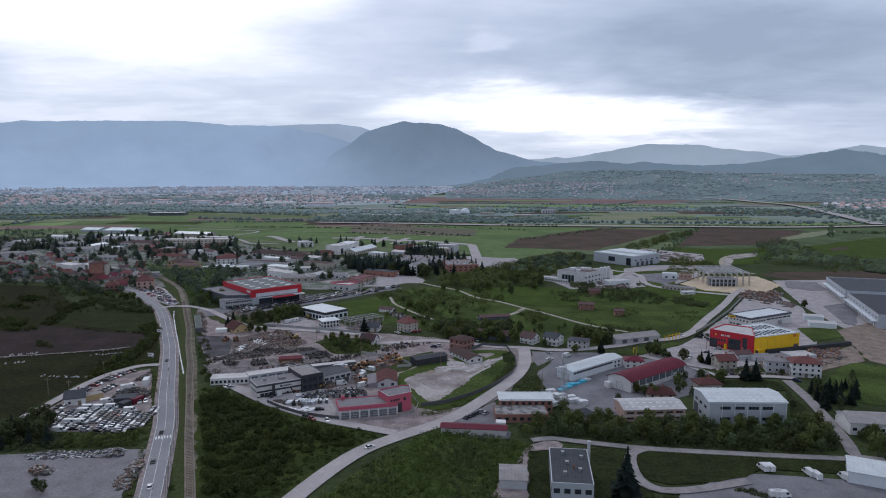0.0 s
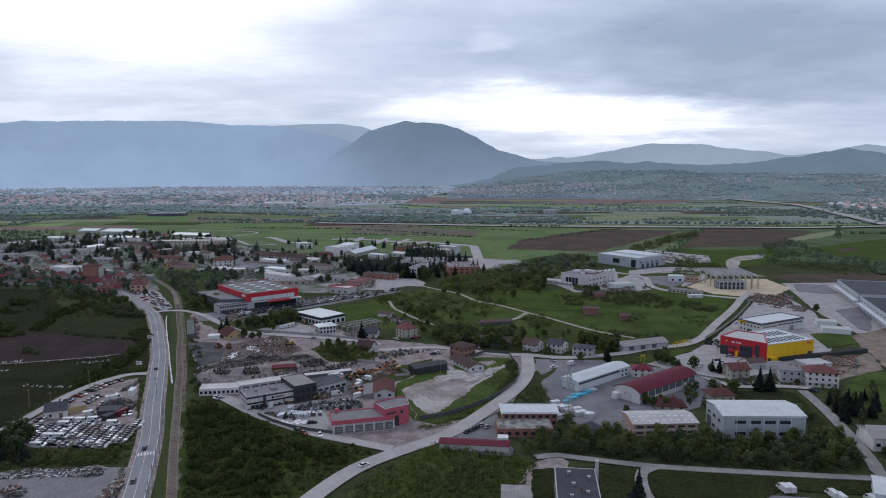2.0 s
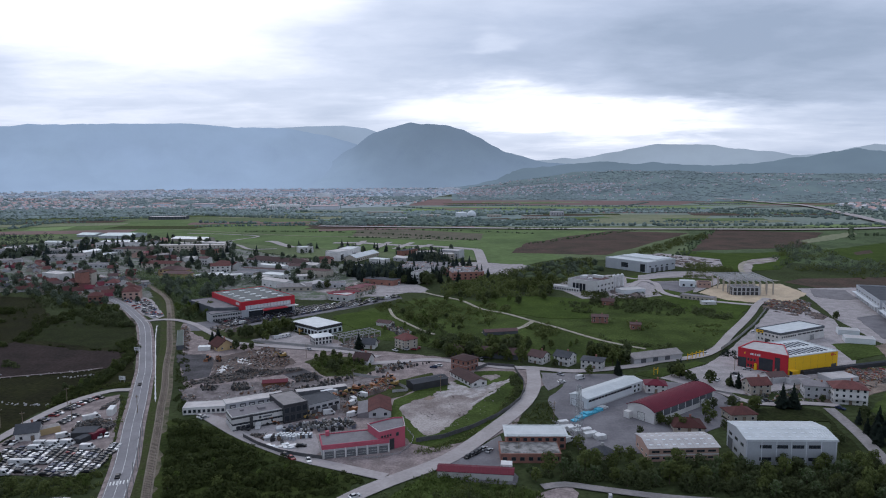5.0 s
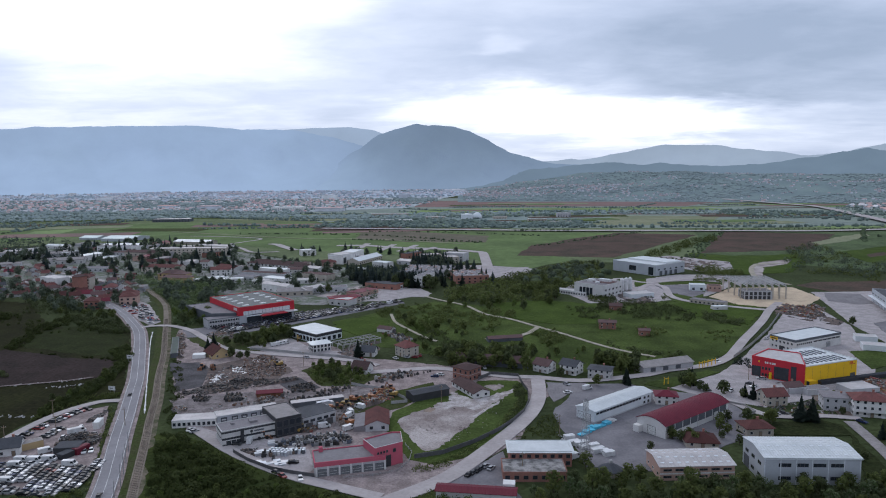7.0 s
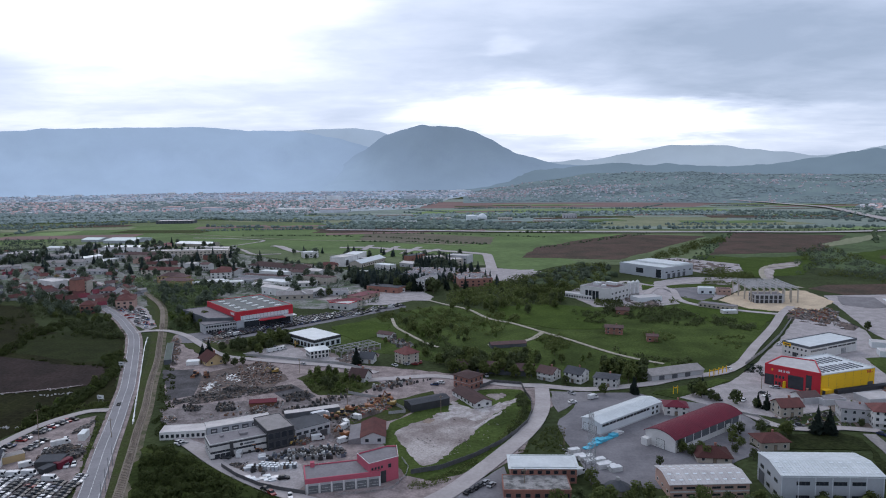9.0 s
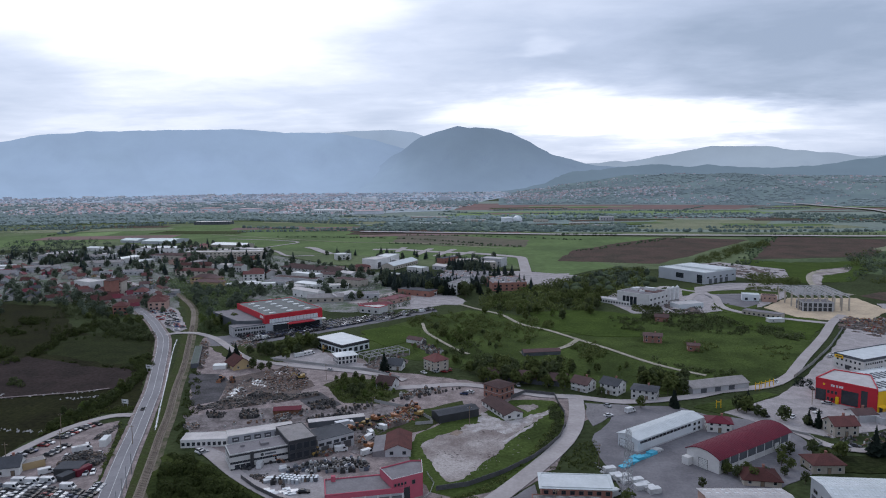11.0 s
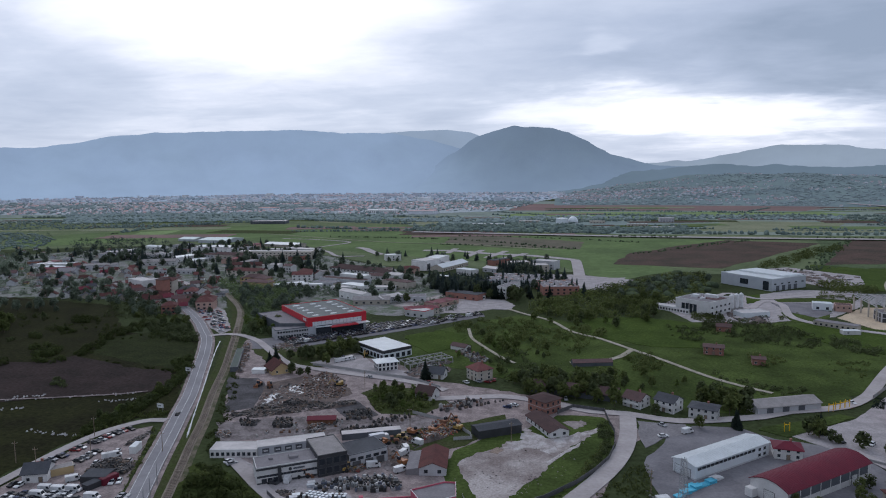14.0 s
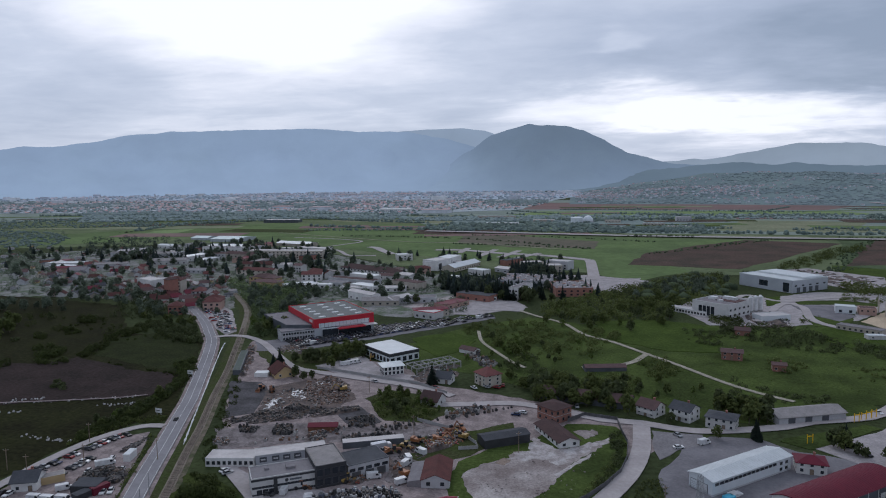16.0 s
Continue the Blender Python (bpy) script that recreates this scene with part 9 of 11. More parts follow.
wood([(-794.3, 971.6), (-657.4, 1009.9), (-583.8, 970.6), (-447.3, 740.8), (-574.8, 699.8)], 60, ["dark", "broad", "conifer"], rng, 6, 0.95)
wood([(-498.4, 707.4), (-356.4, 707), (-272.8, 634.6), (-245.7, 570.2), (-279.2, 570.3), (-366.1, 604), (-443.8, 628.7)], 110, ["dark", "broad"], rng, 5, 0.75)
wood([(-228.6, 969), (-117.6, 983.6), (12.4, 931.9), (-2.9, 885.9), (-122.6, 899.1), (-197.5, 899.5)], 40, ["dark", "conifer", "broad"], rng, 5, 0.85)


woods()
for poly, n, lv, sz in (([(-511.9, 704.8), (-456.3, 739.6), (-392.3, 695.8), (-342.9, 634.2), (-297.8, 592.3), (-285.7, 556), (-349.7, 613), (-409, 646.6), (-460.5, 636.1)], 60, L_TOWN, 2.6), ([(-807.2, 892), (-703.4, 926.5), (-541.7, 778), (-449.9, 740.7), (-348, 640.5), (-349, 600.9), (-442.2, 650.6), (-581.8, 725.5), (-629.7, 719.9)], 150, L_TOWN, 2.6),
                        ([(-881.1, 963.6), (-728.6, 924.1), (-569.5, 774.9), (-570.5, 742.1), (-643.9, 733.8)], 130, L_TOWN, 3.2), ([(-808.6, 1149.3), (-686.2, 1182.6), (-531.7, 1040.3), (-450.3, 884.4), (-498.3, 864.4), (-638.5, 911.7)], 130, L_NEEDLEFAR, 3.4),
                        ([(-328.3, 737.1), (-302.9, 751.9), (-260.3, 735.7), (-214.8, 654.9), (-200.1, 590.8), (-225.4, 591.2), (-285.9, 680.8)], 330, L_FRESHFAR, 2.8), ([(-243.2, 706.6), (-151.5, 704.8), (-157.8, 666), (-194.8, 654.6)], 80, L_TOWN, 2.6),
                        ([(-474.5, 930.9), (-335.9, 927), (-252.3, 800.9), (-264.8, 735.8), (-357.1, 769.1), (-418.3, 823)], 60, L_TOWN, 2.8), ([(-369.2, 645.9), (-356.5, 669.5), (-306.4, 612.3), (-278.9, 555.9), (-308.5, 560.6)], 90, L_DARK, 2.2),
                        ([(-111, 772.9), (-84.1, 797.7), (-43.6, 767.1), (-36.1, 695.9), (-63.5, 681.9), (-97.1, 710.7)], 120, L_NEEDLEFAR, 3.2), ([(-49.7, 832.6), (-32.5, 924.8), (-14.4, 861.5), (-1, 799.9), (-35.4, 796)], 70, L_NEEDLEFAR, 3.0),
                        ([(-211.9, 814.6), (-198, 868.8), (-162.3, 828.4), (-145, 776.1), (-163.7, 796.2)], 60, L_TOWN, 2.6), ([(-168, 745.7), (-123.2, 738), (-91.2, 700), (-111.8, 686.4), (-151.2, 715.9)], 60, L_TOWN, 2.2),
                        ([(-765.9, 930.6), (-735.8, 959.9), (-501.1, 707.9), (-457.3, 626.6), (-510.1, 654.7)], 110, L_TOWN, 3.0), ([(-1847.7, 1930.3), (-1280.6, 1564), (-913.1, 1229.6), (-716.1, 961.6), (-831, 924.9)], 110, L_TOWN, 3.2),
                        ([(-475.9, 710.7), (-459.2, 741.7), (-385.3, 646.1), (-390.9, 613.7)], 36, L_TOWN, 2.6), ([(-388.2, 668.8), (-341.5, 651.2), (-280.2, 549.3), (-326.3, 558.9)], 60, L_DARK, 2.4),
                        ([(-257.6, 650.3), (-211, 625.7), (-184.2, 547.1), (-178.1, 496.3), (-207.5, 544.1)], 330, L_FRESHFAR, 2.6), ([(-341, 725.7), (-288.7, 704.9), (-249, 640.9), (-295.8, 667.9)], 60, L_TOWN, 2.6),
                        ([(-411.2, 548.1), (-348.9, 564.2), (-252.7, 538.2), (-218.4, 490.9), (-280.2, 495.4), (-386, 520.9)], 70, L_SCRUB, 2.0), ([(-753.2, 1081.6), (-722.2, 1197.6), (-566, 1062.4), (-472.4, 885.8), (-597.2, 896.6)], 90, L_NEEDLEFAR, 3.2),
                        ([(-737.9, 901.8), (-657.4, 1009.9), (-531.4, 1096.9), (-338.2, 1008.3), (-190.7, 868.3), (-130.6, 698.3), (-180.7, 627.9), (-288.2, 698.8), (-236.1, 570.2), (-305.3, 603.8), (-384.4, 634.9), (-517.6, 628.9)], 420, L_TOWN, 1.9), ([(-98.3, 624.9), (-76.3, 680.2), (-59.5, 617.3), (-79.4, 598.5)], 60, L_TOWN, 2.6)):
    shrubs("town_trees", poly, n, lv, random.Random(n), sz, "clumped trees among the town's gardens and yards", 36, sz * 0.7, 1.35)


# ---------------------------------------------------------------- town houses
def town():
    r2 = random.Random(77)
    kinds = [(W_CREAM, R_TILE, "cream house with a dull red tiled roof", 9, 7.5, 4.4), (W_CREAM, R_BROWN, "cream house with a brown tiled roof", 10, 9, 4.6), (W_WHITE, R_BROWN, "white house with a dark brown roof", 12, 9, 5.2),
             (W_OCHRE, R_BROWN, "ochre house with a brown tiled roof", 9, 8, 4.4), (W_GREY, R_BROWN, "dusky grey house with an old brown roof", 10, 9, 5.6), (W_GREY, R_DARK, "grey house with a dark roof", 12, 10, 5.0), (W_GREY, R_ETERNIT, "grey house with a weathered roof", 11, 9, 5.4)]
    protos = []
    for i, (w, r, lb, L, W, H) in enumerate(kinds):
        protos.append(house("house", -900 - i * 20, -300, 0, L, W, H, 2.8, w, r, lb, i % 3 == 2, 2, 2, False, False))
    used = set()
    TOWN_KEEP = [(-285, 596), (-264, 625), (-236, 600), (-196, 530), (-200, 505), (-240, 535)]

    def put(poly, n, gap, a):
        for x, y in scatter(poly, n, r2, gap):
            if inside((x, y), TOWN_KEEP):
                continue
            i = r2.randrange(len(protos))
            k = r2.uniform(0.66, 0.9)
            m = pose(x, y, 0, 0, 0, a + r2.choice((0, 90, 180, -90)) + r2.uniform(-10, 10)) @ Matrix.Diagonal((k, k, k * 0.85, 1))
            if i in used:
                copy_thing(protos[i], m)
            else:
                used.add(i)
                protos[i].matrix_basis = m
    put([(-433.8, 662.1), (-409.6, 707.1), (-334, 661.8), (-266.1, 612.6), (-246.5, 583.7), (-235, 545), (-289.6, 592.2), (-345.6, 622.1), (-396.4, 628.5), (-448.3, 635.1)], 24, 16, 35)
    put([(-577.5, 741.3), (-548.6, 840.7), (-449.6, 813.1), (-323.6, 740.4), (-272.3, 718.9), (-275.3, 628.2), (-337.6, 668.9), (-422.7, 699.3), (-517, 662.4)], 42, 19, 20)
    put([(-662.7, 901.5), (-632, 1051.8), (-465.8, 1051), (-339.8, 900.1), (-251.7, 786.7), (-298.8, 740.3), (-478.5, 840.4)], 34, 24, 30)
    put([(-395, 733), (-339.6, 706.3), (-276.3, 639.8), (-227.3, 570), (-211.4, 527.8), (-239.2, 555.5), (-284.7, 621.2), (-327.1, 641.2)], 13, 15, 40)
    put([(-890.4, 1051.3), (-740.7, 1004.7), (-523.1, 843.6), (-502.1, 747.4), (-565.3, 740.1), (-618.8, 764.5)], 22, 19, 20)

    def cottage(x, y, rz, L, W, H, roof, lb):
        b = thing("cottage", x, y, rz, lb, "house", "small houses of the old town")
        part("wall", Soup().prism([(0, -0.3), (W, -0.3), (W, H), (W / 2, H + W * 0.32), (0, H)], 0, L, "x"), r2.choice((W_CREAM, W_WHITE, W_GREY)), b)
        part("roof", gable_roof(L, W, H + 0.05, W * 0.32, 0.7, 0.2), roof, b)
        part("chimney", Soup().box(L * 0.6, W * 0.56, H, L * 0.6 + 0.6, W * 0.56 + 0.6, H + W * 0.32 + 0.7), W_BRICK, b)

    for poly, n, gap, a in (([(-433.8, 662.1), (-409.6, 707.1), (-334, 661.8), (-266.1, 612.6), (-246.5, 583.7), (-235, 545), (-289.6, 592.2), (-345.6, 622.1), (-396.4, 628.5), (-448.3, 635.1)], 44, 11, 35),
                            ([(-577.5, 741.3), (-548.6, 840.7), (-449.6, 813.1), (-323.6, 740.4), (-275.3, 640), (-337.6, 668.9), (-422.7, 699.3), (-517, 662.4)], 46, 14, 20)):
        for x, y in scatter(poly, n, r2, gap):
            if inside((x, y), TOWN_KEEP):
                continue
            rf, lb = r2.choice(((R_TILE, "small house with a red tiled roof"), (R_TILE, "small house with a red tiled roof"), (R_MAROON, "small house with a dark red sheet roof"), (R_BROWN, "small house with a brown roof"), (R_DARK, "small house with a dark roof")))
            cottage(x, y, a + r2.choice((0, 90)) + r2.uniform(-12, 12), r2.uniform(7, 10.5), r2.uniform(6, 8), r2.uniform(2.4, 4.2), rf, lb)

    # larger blocks of the old town and barracks: plain long buildings with rows of windows
    def long_house(px, L, W, H, a, w, r, lb, kind="gable"):
        b = hall("town_block", px[0], px[1], a, L, W, H, w, r, lb, "building", kind, 2.4 if kind == "gable" else 2.0, ribs=0, o=0.5, rim=w)
        for z in ([1.0, 4.0] if H > 5 else [1.0] if W < 20 else []):
            wall_row(b, L, W, "f", max(3, int(L / 6)), z, 1.8, 1.5, dark=True, pane=False)
        return b
    rows = [
        ([(-336.2, 777.3)][0], 46, 13, 6, -12, W_CREAM, R_TILE, "long cream block with a red roof", "gable"), ([(-285.5, 706.7)][0], 30, 12, 5, -8, W_OCHRE, R_BROWN, "ochre two-storey block among trees", "hip"),
        ([(-253.8, 777)][0], 30, 12, 6, -35, W_WHITE, R_TILE, "white block with a bright red roof", "gable"), ([(-218.5, 740)][0], 55, 14, 5, -20, W_GREY, R_BROWN, "long low block with a brown roof", "flat"),
        ([(-189.8, 690.7)][0], 60, 12, 3.5, 5, W_WHITE, R_PALE, "long low white store among trees", "flat"), ([(-244.4, 698.6)][0], 42, 10, 3.5, 10, W_WHITE, R_WHITE, "long low white-roofed store", "flat"),
        ([(-130.7, 640.7)][0], 40, 14, 4, 12, W_GREY, R_GREY, "low grey store among trees", "flat"), ([(-149.1, 627.8)][0], 30, 12, 4, 10, W_CREAM, R_ETERNIT, "low cream store with a grey roof", "gable"),




        ([(-10, 861.6)][0], 26, 16, 9, -25, W_GREY, R_PALE, "grey control building by the airfield", "flat"),
        ([(-559.5, 1119.7)][0], 52, 52, 4.5, -8, W_PANEL, R_TEAL, "large hangar with a pale teal roof", "gable"), ([(-608.3, 1144.5)][0], 32, 30, 3.6, -8, W_PANEL, R_TEAL, "low hangar with a pale teal roof", "gable"),
        ([(-509, 1023.2)][0], 60, 26, 3.2, -5, W_GREY, R_WHITE, "low hangar annex with a white roof", "gable"), ([(-392.3, 687.7)][0], 26, 14, 9, -30, W_WHITE, R_PALE, "white three-storey block in the town", "flat"),
        ([(-339.5, 649.9)][0], 8, 9, 15, -20, W_BRICK, R_BROWN, "brown brick tower house in the town", "hip"), ([(-322.7, 657.9)][0], 24, 12, 5, -20, W_WHITE, R_DARK, "white block with a dark roof in town", "gable"),
        ([(-356, 825.3)][0], 44, 12, 5, -5, W_CREAM, R_TILE, "long cream block with a red roof in town", "gable"), ([(-295.1, 724.7)][0], 30, 12, 6, -8, W_OCHRE, R_BROWN, "ochre two-storey block with a brown roof", "hip"),
        ([(-422, 1068.5)][0], 60, 24, 4.2, -15, W_CREAM, R_WHITE, "long low hall with a white roof", "gable"), ([(-355, 984.7)][0], 50, 18, 7, -18, W_WHITE, R_PALE, "long pale hall among trees", "flat"),
        ([(-486.8, 970.2)][0], 60, 16, 8, -10, W_WHITE, R_GREY, "white flat-roofed block among trees", "flat"), ([(-414.8, 900.4)][0], 46, 14, 8, -12, W_CREAM, R_BROWN, "cream block with a brown roof", "gable"),
        ([(-542.4, 901)][0], 50, 14, 5, 15, W_GREY, R_ETERNIT, "long grey shed among trees", "gable"), ([(-478.5, 840.4)][0], 40, 14, 5, 20, W_WHITE, R_ETERNIT, "long white shed with a grey roof", "gable"),
        ([(-589.2, 927.8)][0], 40, 16, 6, 20, W_GREY, R_PALE, "grey hall with a pale roof", "flat"), ([(-596.6, 807.4)][0], 44, 16, 5, 10, W_WHITE, R_WHITE, "white-roofed low hall among trees", "flat"),
        ([(-663.2, 1536.4)][0], 80, 30, 6, 5, W_DARK, R_PALE, "long dark hall on the plain", "flat"), ([(-516.3, 1960.8)][0], 90, 40, 9, 0, W_WHITE, R_WHITE, "long white hall at the edge of the town", "flat"),
        ([(-64.3, 1589.5)][0], 46, 16, 4, 5, W_CREAM, R_PALE, "white works beyond the motorway", "flat"), ([(155.8, 1494.2)][0], 40, 16, 4, 0, W_CREAM, R_WHITE, "white works beyond the motorway", "flat"),
        ([(190.1, 1426.6)][0], 46, 12, 4, 0, W_CREAM, R_WHITE, "white works beyond the motorway", "flat"), ([(85.6, 1568.7)][0], 32, 12, 5, 0, W_CREAM, R_PALE, "white works beyond the motorway", "flat"),
        ([(233.9, 1607.4)][0], 30, 20, 9, 0, W_GREY, R_PALE, "grey works building beyond the motorway", "flat"), ([(-201.8, 1696.8)][0], 90, 16, 5, 0, W_CREAM, R_PALE, "long pale shed on the plain", "flat"),
        ([(-159.6, 1496.5)][0], 70, 14, 4, 0, W_WHITE, R_WHITE, "long white shed on the plain", "flat"),
    ]
    for q in rows:
        long_house(*q)
    def bar(ends, W, H, w, r, lb, kind="flat", rim=None, rows=True):
        """A building whose front runs between two ground points placed to fit the camera's view, W deep away from the
        camera.
        """
        (ax, ay), (bx, by) = ends
        a, L = math.degrees(math.atan2(by - ay, bx - ax)), math.hypot(bx - ax, by - ay)
        b = hall("town_block", ax, ay, a, L, W, H, w, r, lb, "building", kind, W * 0.2, ribs=0, o=0.5, rim=rim or w)
        if rows:
            for z in ([1.0, 4.0, 7.0, 10.0][:max(1, int(H / 3))]):
                wall_row(b, L, W, "f", max(3, int(L / 5)), z, 1.8, 1.5, dark=True, pane=False)
        return b
    bar([(-145.3, 842.1), (-127.6, 832.2)], 26, 10.5, W_WHITE, R_PALE, "tall white block with a pale flat roof")
    long_front = bar([(-125.4, 830.8), (-110.7, 898.9)], 18, 9.5, W_WHITE, R_WHITE, "long white block with a dark window front", rows=False)
    part("window_band", Soup().box(1, -0.15, 1.2, 40, 0.0, 7.5), W_BLACK, long_front, "dark glazed front")
    bar([(-106.3, 824.7), (-85.5, 878.8)], 16, 4.5, W_CREAM, R_WHITE, "low hall with a pale metal roof", "gable")
    bar([(-230.4, 807.7), (-160.3, 770)], 18, 6, W_WHITE, R_BROWN, "long white building under a brown roof", "hip")
    bar([(-174.5, 765.5), (-155.7, 762.1)], 10, 4, W_WHITE, R_BROWN, "low white annex with a brown roof", "gable")
    for ends, W, H, w, lb in (([(-51.1, 735.4), (-3, 731.6)], 44, 6, W_GREY, "low factory hall with rows of roof lights"), ([(5, 688.5), (36.3, 694.5)], 40, 7, W_BRICK, "brick factory hall with rows of roof lights")):
        f = bar(ends, W, H, w, R_GREY, lb)
        L = math.hypot(ends[1][0] - ends[0][0], ends[1][1] - ends[0][1])
        for i in range(int(L / 7)):
            for j in range(4):
                part("roof_light", Soup().box(3 + i * 7, 4 + j * W / 4, H, 5.6 + i * 7, 6.2 + j * W / 4, H + 0.9), R_PALE if (i + j) % 3 else W_SALMON, f)
    bar([(-33.7, 669.5), (-26.1, 666.5)], 30, 10.5, W_WHITE, R_GREY, "tall white end block with dark windows")
    bar([(-49.4, 663.5), (-43.6, 663.3)], 8, 3, W_WHITE, R_PALE, "small white cabin at the lot")
    bar([(-96.8, 590), (-80.2, 582.5)], 12, 5, W_WHITE, R_PALE, "white office with a red roof edge", rim=W_RED)
    bar([(-9.1, 832.3), (8.3, 835.9)], 18, 7, W_CREAM, R_PALE, "pale weathered flat-roofed building by the apron")
    bar([(-34.4, 862.8), (-13, 872.1)], 14, 6, W_CREAM, R_PALE, "pale weathered annex by the apron")
    bar([(-149.5, 741.3), (-124.5, 740.4)], 12, 3, W_GREY, R_PALE, "low shed with a pale roof")
    bar([(-148.9, 804.1), (-129.5, 809.4)], 11, 6, W_SALMON, R_TILE, "pink house with a red roof", "hip")
    bar([(-192.5, 912.7), (-175.2, 920.7)], 14, 7, W_WHITE, R_WHITE, "white flat-roofed house by the airfield")
    bar([(-390.1, 914.4), (-291.9, 921.1)], 16, 10, W_CREAM, R_PALE, "long pale four-storey barracks block")
    bar([(-450.3, 911.3), (-392.4, 900.7)], 24, 6, W_GREY, R_BROWN, "flat brown-roofed hall among trees")
    bar([(-350.8, 817.7), (-317.5, 824.5)], 12, 6, W_CREAM, R_TILE, "long cream house with a red tiled roof", "gable")
    bar([(-249.3, 746.1), (-229.5, 750.4)], 12, 6.5, W_WHITE, R_TILE, "white house with a bright red roof", "gable")
    bar([(-281.4, 801.6), (-270.8, 797.8)], 9, 8, W_WHITE, R_BROWN, "narrow white gabled house", "gable")
    bar([(-289.9, 721.6), (-270, 727)], 12, 7, W_OCHRE, R_BROWN, "ochre two-storey house with a brown roof", "hip")
    bar([(-339.4, 654.7), (-327.5, 656.9)], 14, 13, W_CREAM, R_TILE, "cream apartment house with a red roof", "hip")
    bar([(-268.3, 590.9), (-255.3, 594.5)], 14, 7, W_SALMON, R_TILE, "dusky pink house with a crimson roof", "hip")
    bar([(-308.8, 642.6), (-297.7, 644.7)], 14, 6, W_GREY, R_TILE, "grey house with a crimson roof", "hip")
    bar([(-286.9, 572.6), (-277.1, 576.1)], 12, 7, W_BRICK, R_TILE, "brick house with a crimson roof", "hip")
    bar([(-388.6, 693.1), (-362.9, 692.6)], 14, 7, W_WHITE, R_PALE, "white flat-roofed shop building in town")
    bar([(-424.7, 780.5), (-376.5, 784.5)], 16, 3.5, W_GREY, R_GREY, "long low grey-roofed store among trees")
    bar([(-243.5, 695.7), (-219.2, 715.9)], 14, 3.5, W_WHITE, R_WHITE, "low store with a white roof")
    bar([(-216.4, 717.3), (-195.4, 712.6)], 14, 4, W_GREY, R_GREY, "low grey store at the wood edge")
    bar([(-580.9, 787.5), (-546.3, 780.9)], 22, 4, W_WHITE, R_WHITE, "low hall with a flat white roof")
    bar([(-525.2, 755.2), (-505.1, 757.5)], 16, 5, W_GREY, R_GREY, "grey hall with a pitched grey roof", "gable")

    def stores(poly, n, gap, a):
        for x, y in scatter(poly, n, r2, gap):
            L, W, H = r2.uniform(14, 38), r2.uniform(8, 14), r2.uniform(3, 6.5)
            w, r, lb = r2.choice(((W_GREY, R_PALE, "low grey store with a flat pale roof"), (W_CREAM, R_BROWN, "low cream store with a brown roof"), (W_WHITE, R_WHITE, "low white store with a white roof"), (W_WHITE, R_PALE, "low white store with a weathered roof"),
                                  (W_BRICK, R_DARK, "low brick store with a dark roof"), (W_GREY, R_ETERNIT, "low grey store with an old pitched roof"), (W_SALMON, R_MAROON, "low pink store with a dark red roof")))
            b = hall("store", x, y, a + r2.choice((0, 90)) + r2.uniform(-6, 6), L, W, H, w, r, lb, "store", r2.choice(("flat", "gable", "flat")), 1.6, ribs=0, o=0.4, rim=r, rim_h=0.2)
            wall_row(b, L, W, "f", max(2, int(L / 8)), 1.0, 1.8, 1.4, dark=True, pane=False)
    stores([(-254.9, 796.8), (-184.4, 839.2), (-93.2, 776.4), (-49, 698), (-73.8, 612), (-128.1, 627.7), (-190.1, 661.3)], 14, 30, -30)
    stores([(-167.5, 899.3), (-63.7, 911.9), (-16.8, 838.5), (-51.8, 739.4), (-124.4, 811.8)], 5, 34, -30)
    stores([(-607, 1009.6), (-518, 1069), (-380.2, 1008.5), (-272.4, 899.8), (-307.2, 812.5), (-451.4, 869.4)], 24, 28, -12)
    stores([(-677.7, 901.6), (-600, 970.7), (-506.5, 840.5), (-546.5, 741.2)], 8, 28, 20)
    t = thing("storage_tank", 7.8, 1569.3, 0, "pale round storage tank on the plain", "tank", "tanks")
    part("tank", Soup().tube((0, 0, -0.3), (0, 0, 11), 13, 13, 28).tube((0, 0, 11), (0, 0, 12.5), 13, 2, 28), W_PALE, t)
    t.location.x += 20
    d = thing("storage_dome", 51.3, 1588.6, 0, "pale grey domed tank on the plain", "tank", "tanks")
    s = Soup()
    for i in range(5):
        a0, a1 = math.pi / 2 * i / 5, math.pi / 2 * (i + 1) / 5
        s.tube((0, 0, 3 + 11 * math.sin(a0)), (0, 0, 3 + 11 * math.sin(a1)), 11 * math.cos(a0), max(0.2, 11 * math.cos(a1)), 20)
    part("dome", s, W_PALE, d)
    part("base", Soup().tube((0, 0, -0.3), (0, 0, 3), 11, 11, 20), W_GREY, d)


town()


# ---------------------------------------------------------------- vehicles
def frustum(s, x0, x1, y, z0, u0, u1, v, z1):
    """A closed cabin shape: a wide base from x0 to x1 and a narrower top from u0 to u1."""
    n = len(s.v)
    s.v += [(x0, -y, z0), (x1, -y, z0), (x1, y, z0), (x0, y, z0), (u0, -v, z1), (u1, -v, z1), (u1, v, z1), (u0, v, z1)]
    s.f += [(n, n + 3, n + 2, n + 1), (n + 4, n + 5, n + 6, n + 7), (n, n + 1, n + 5, n + 4), (n + 1, n + 2, n + 6, n + 5), (n + 2, n + 3, n + 7, n + 6), (n + 3, n, n + 4, n + 7)]
    return s


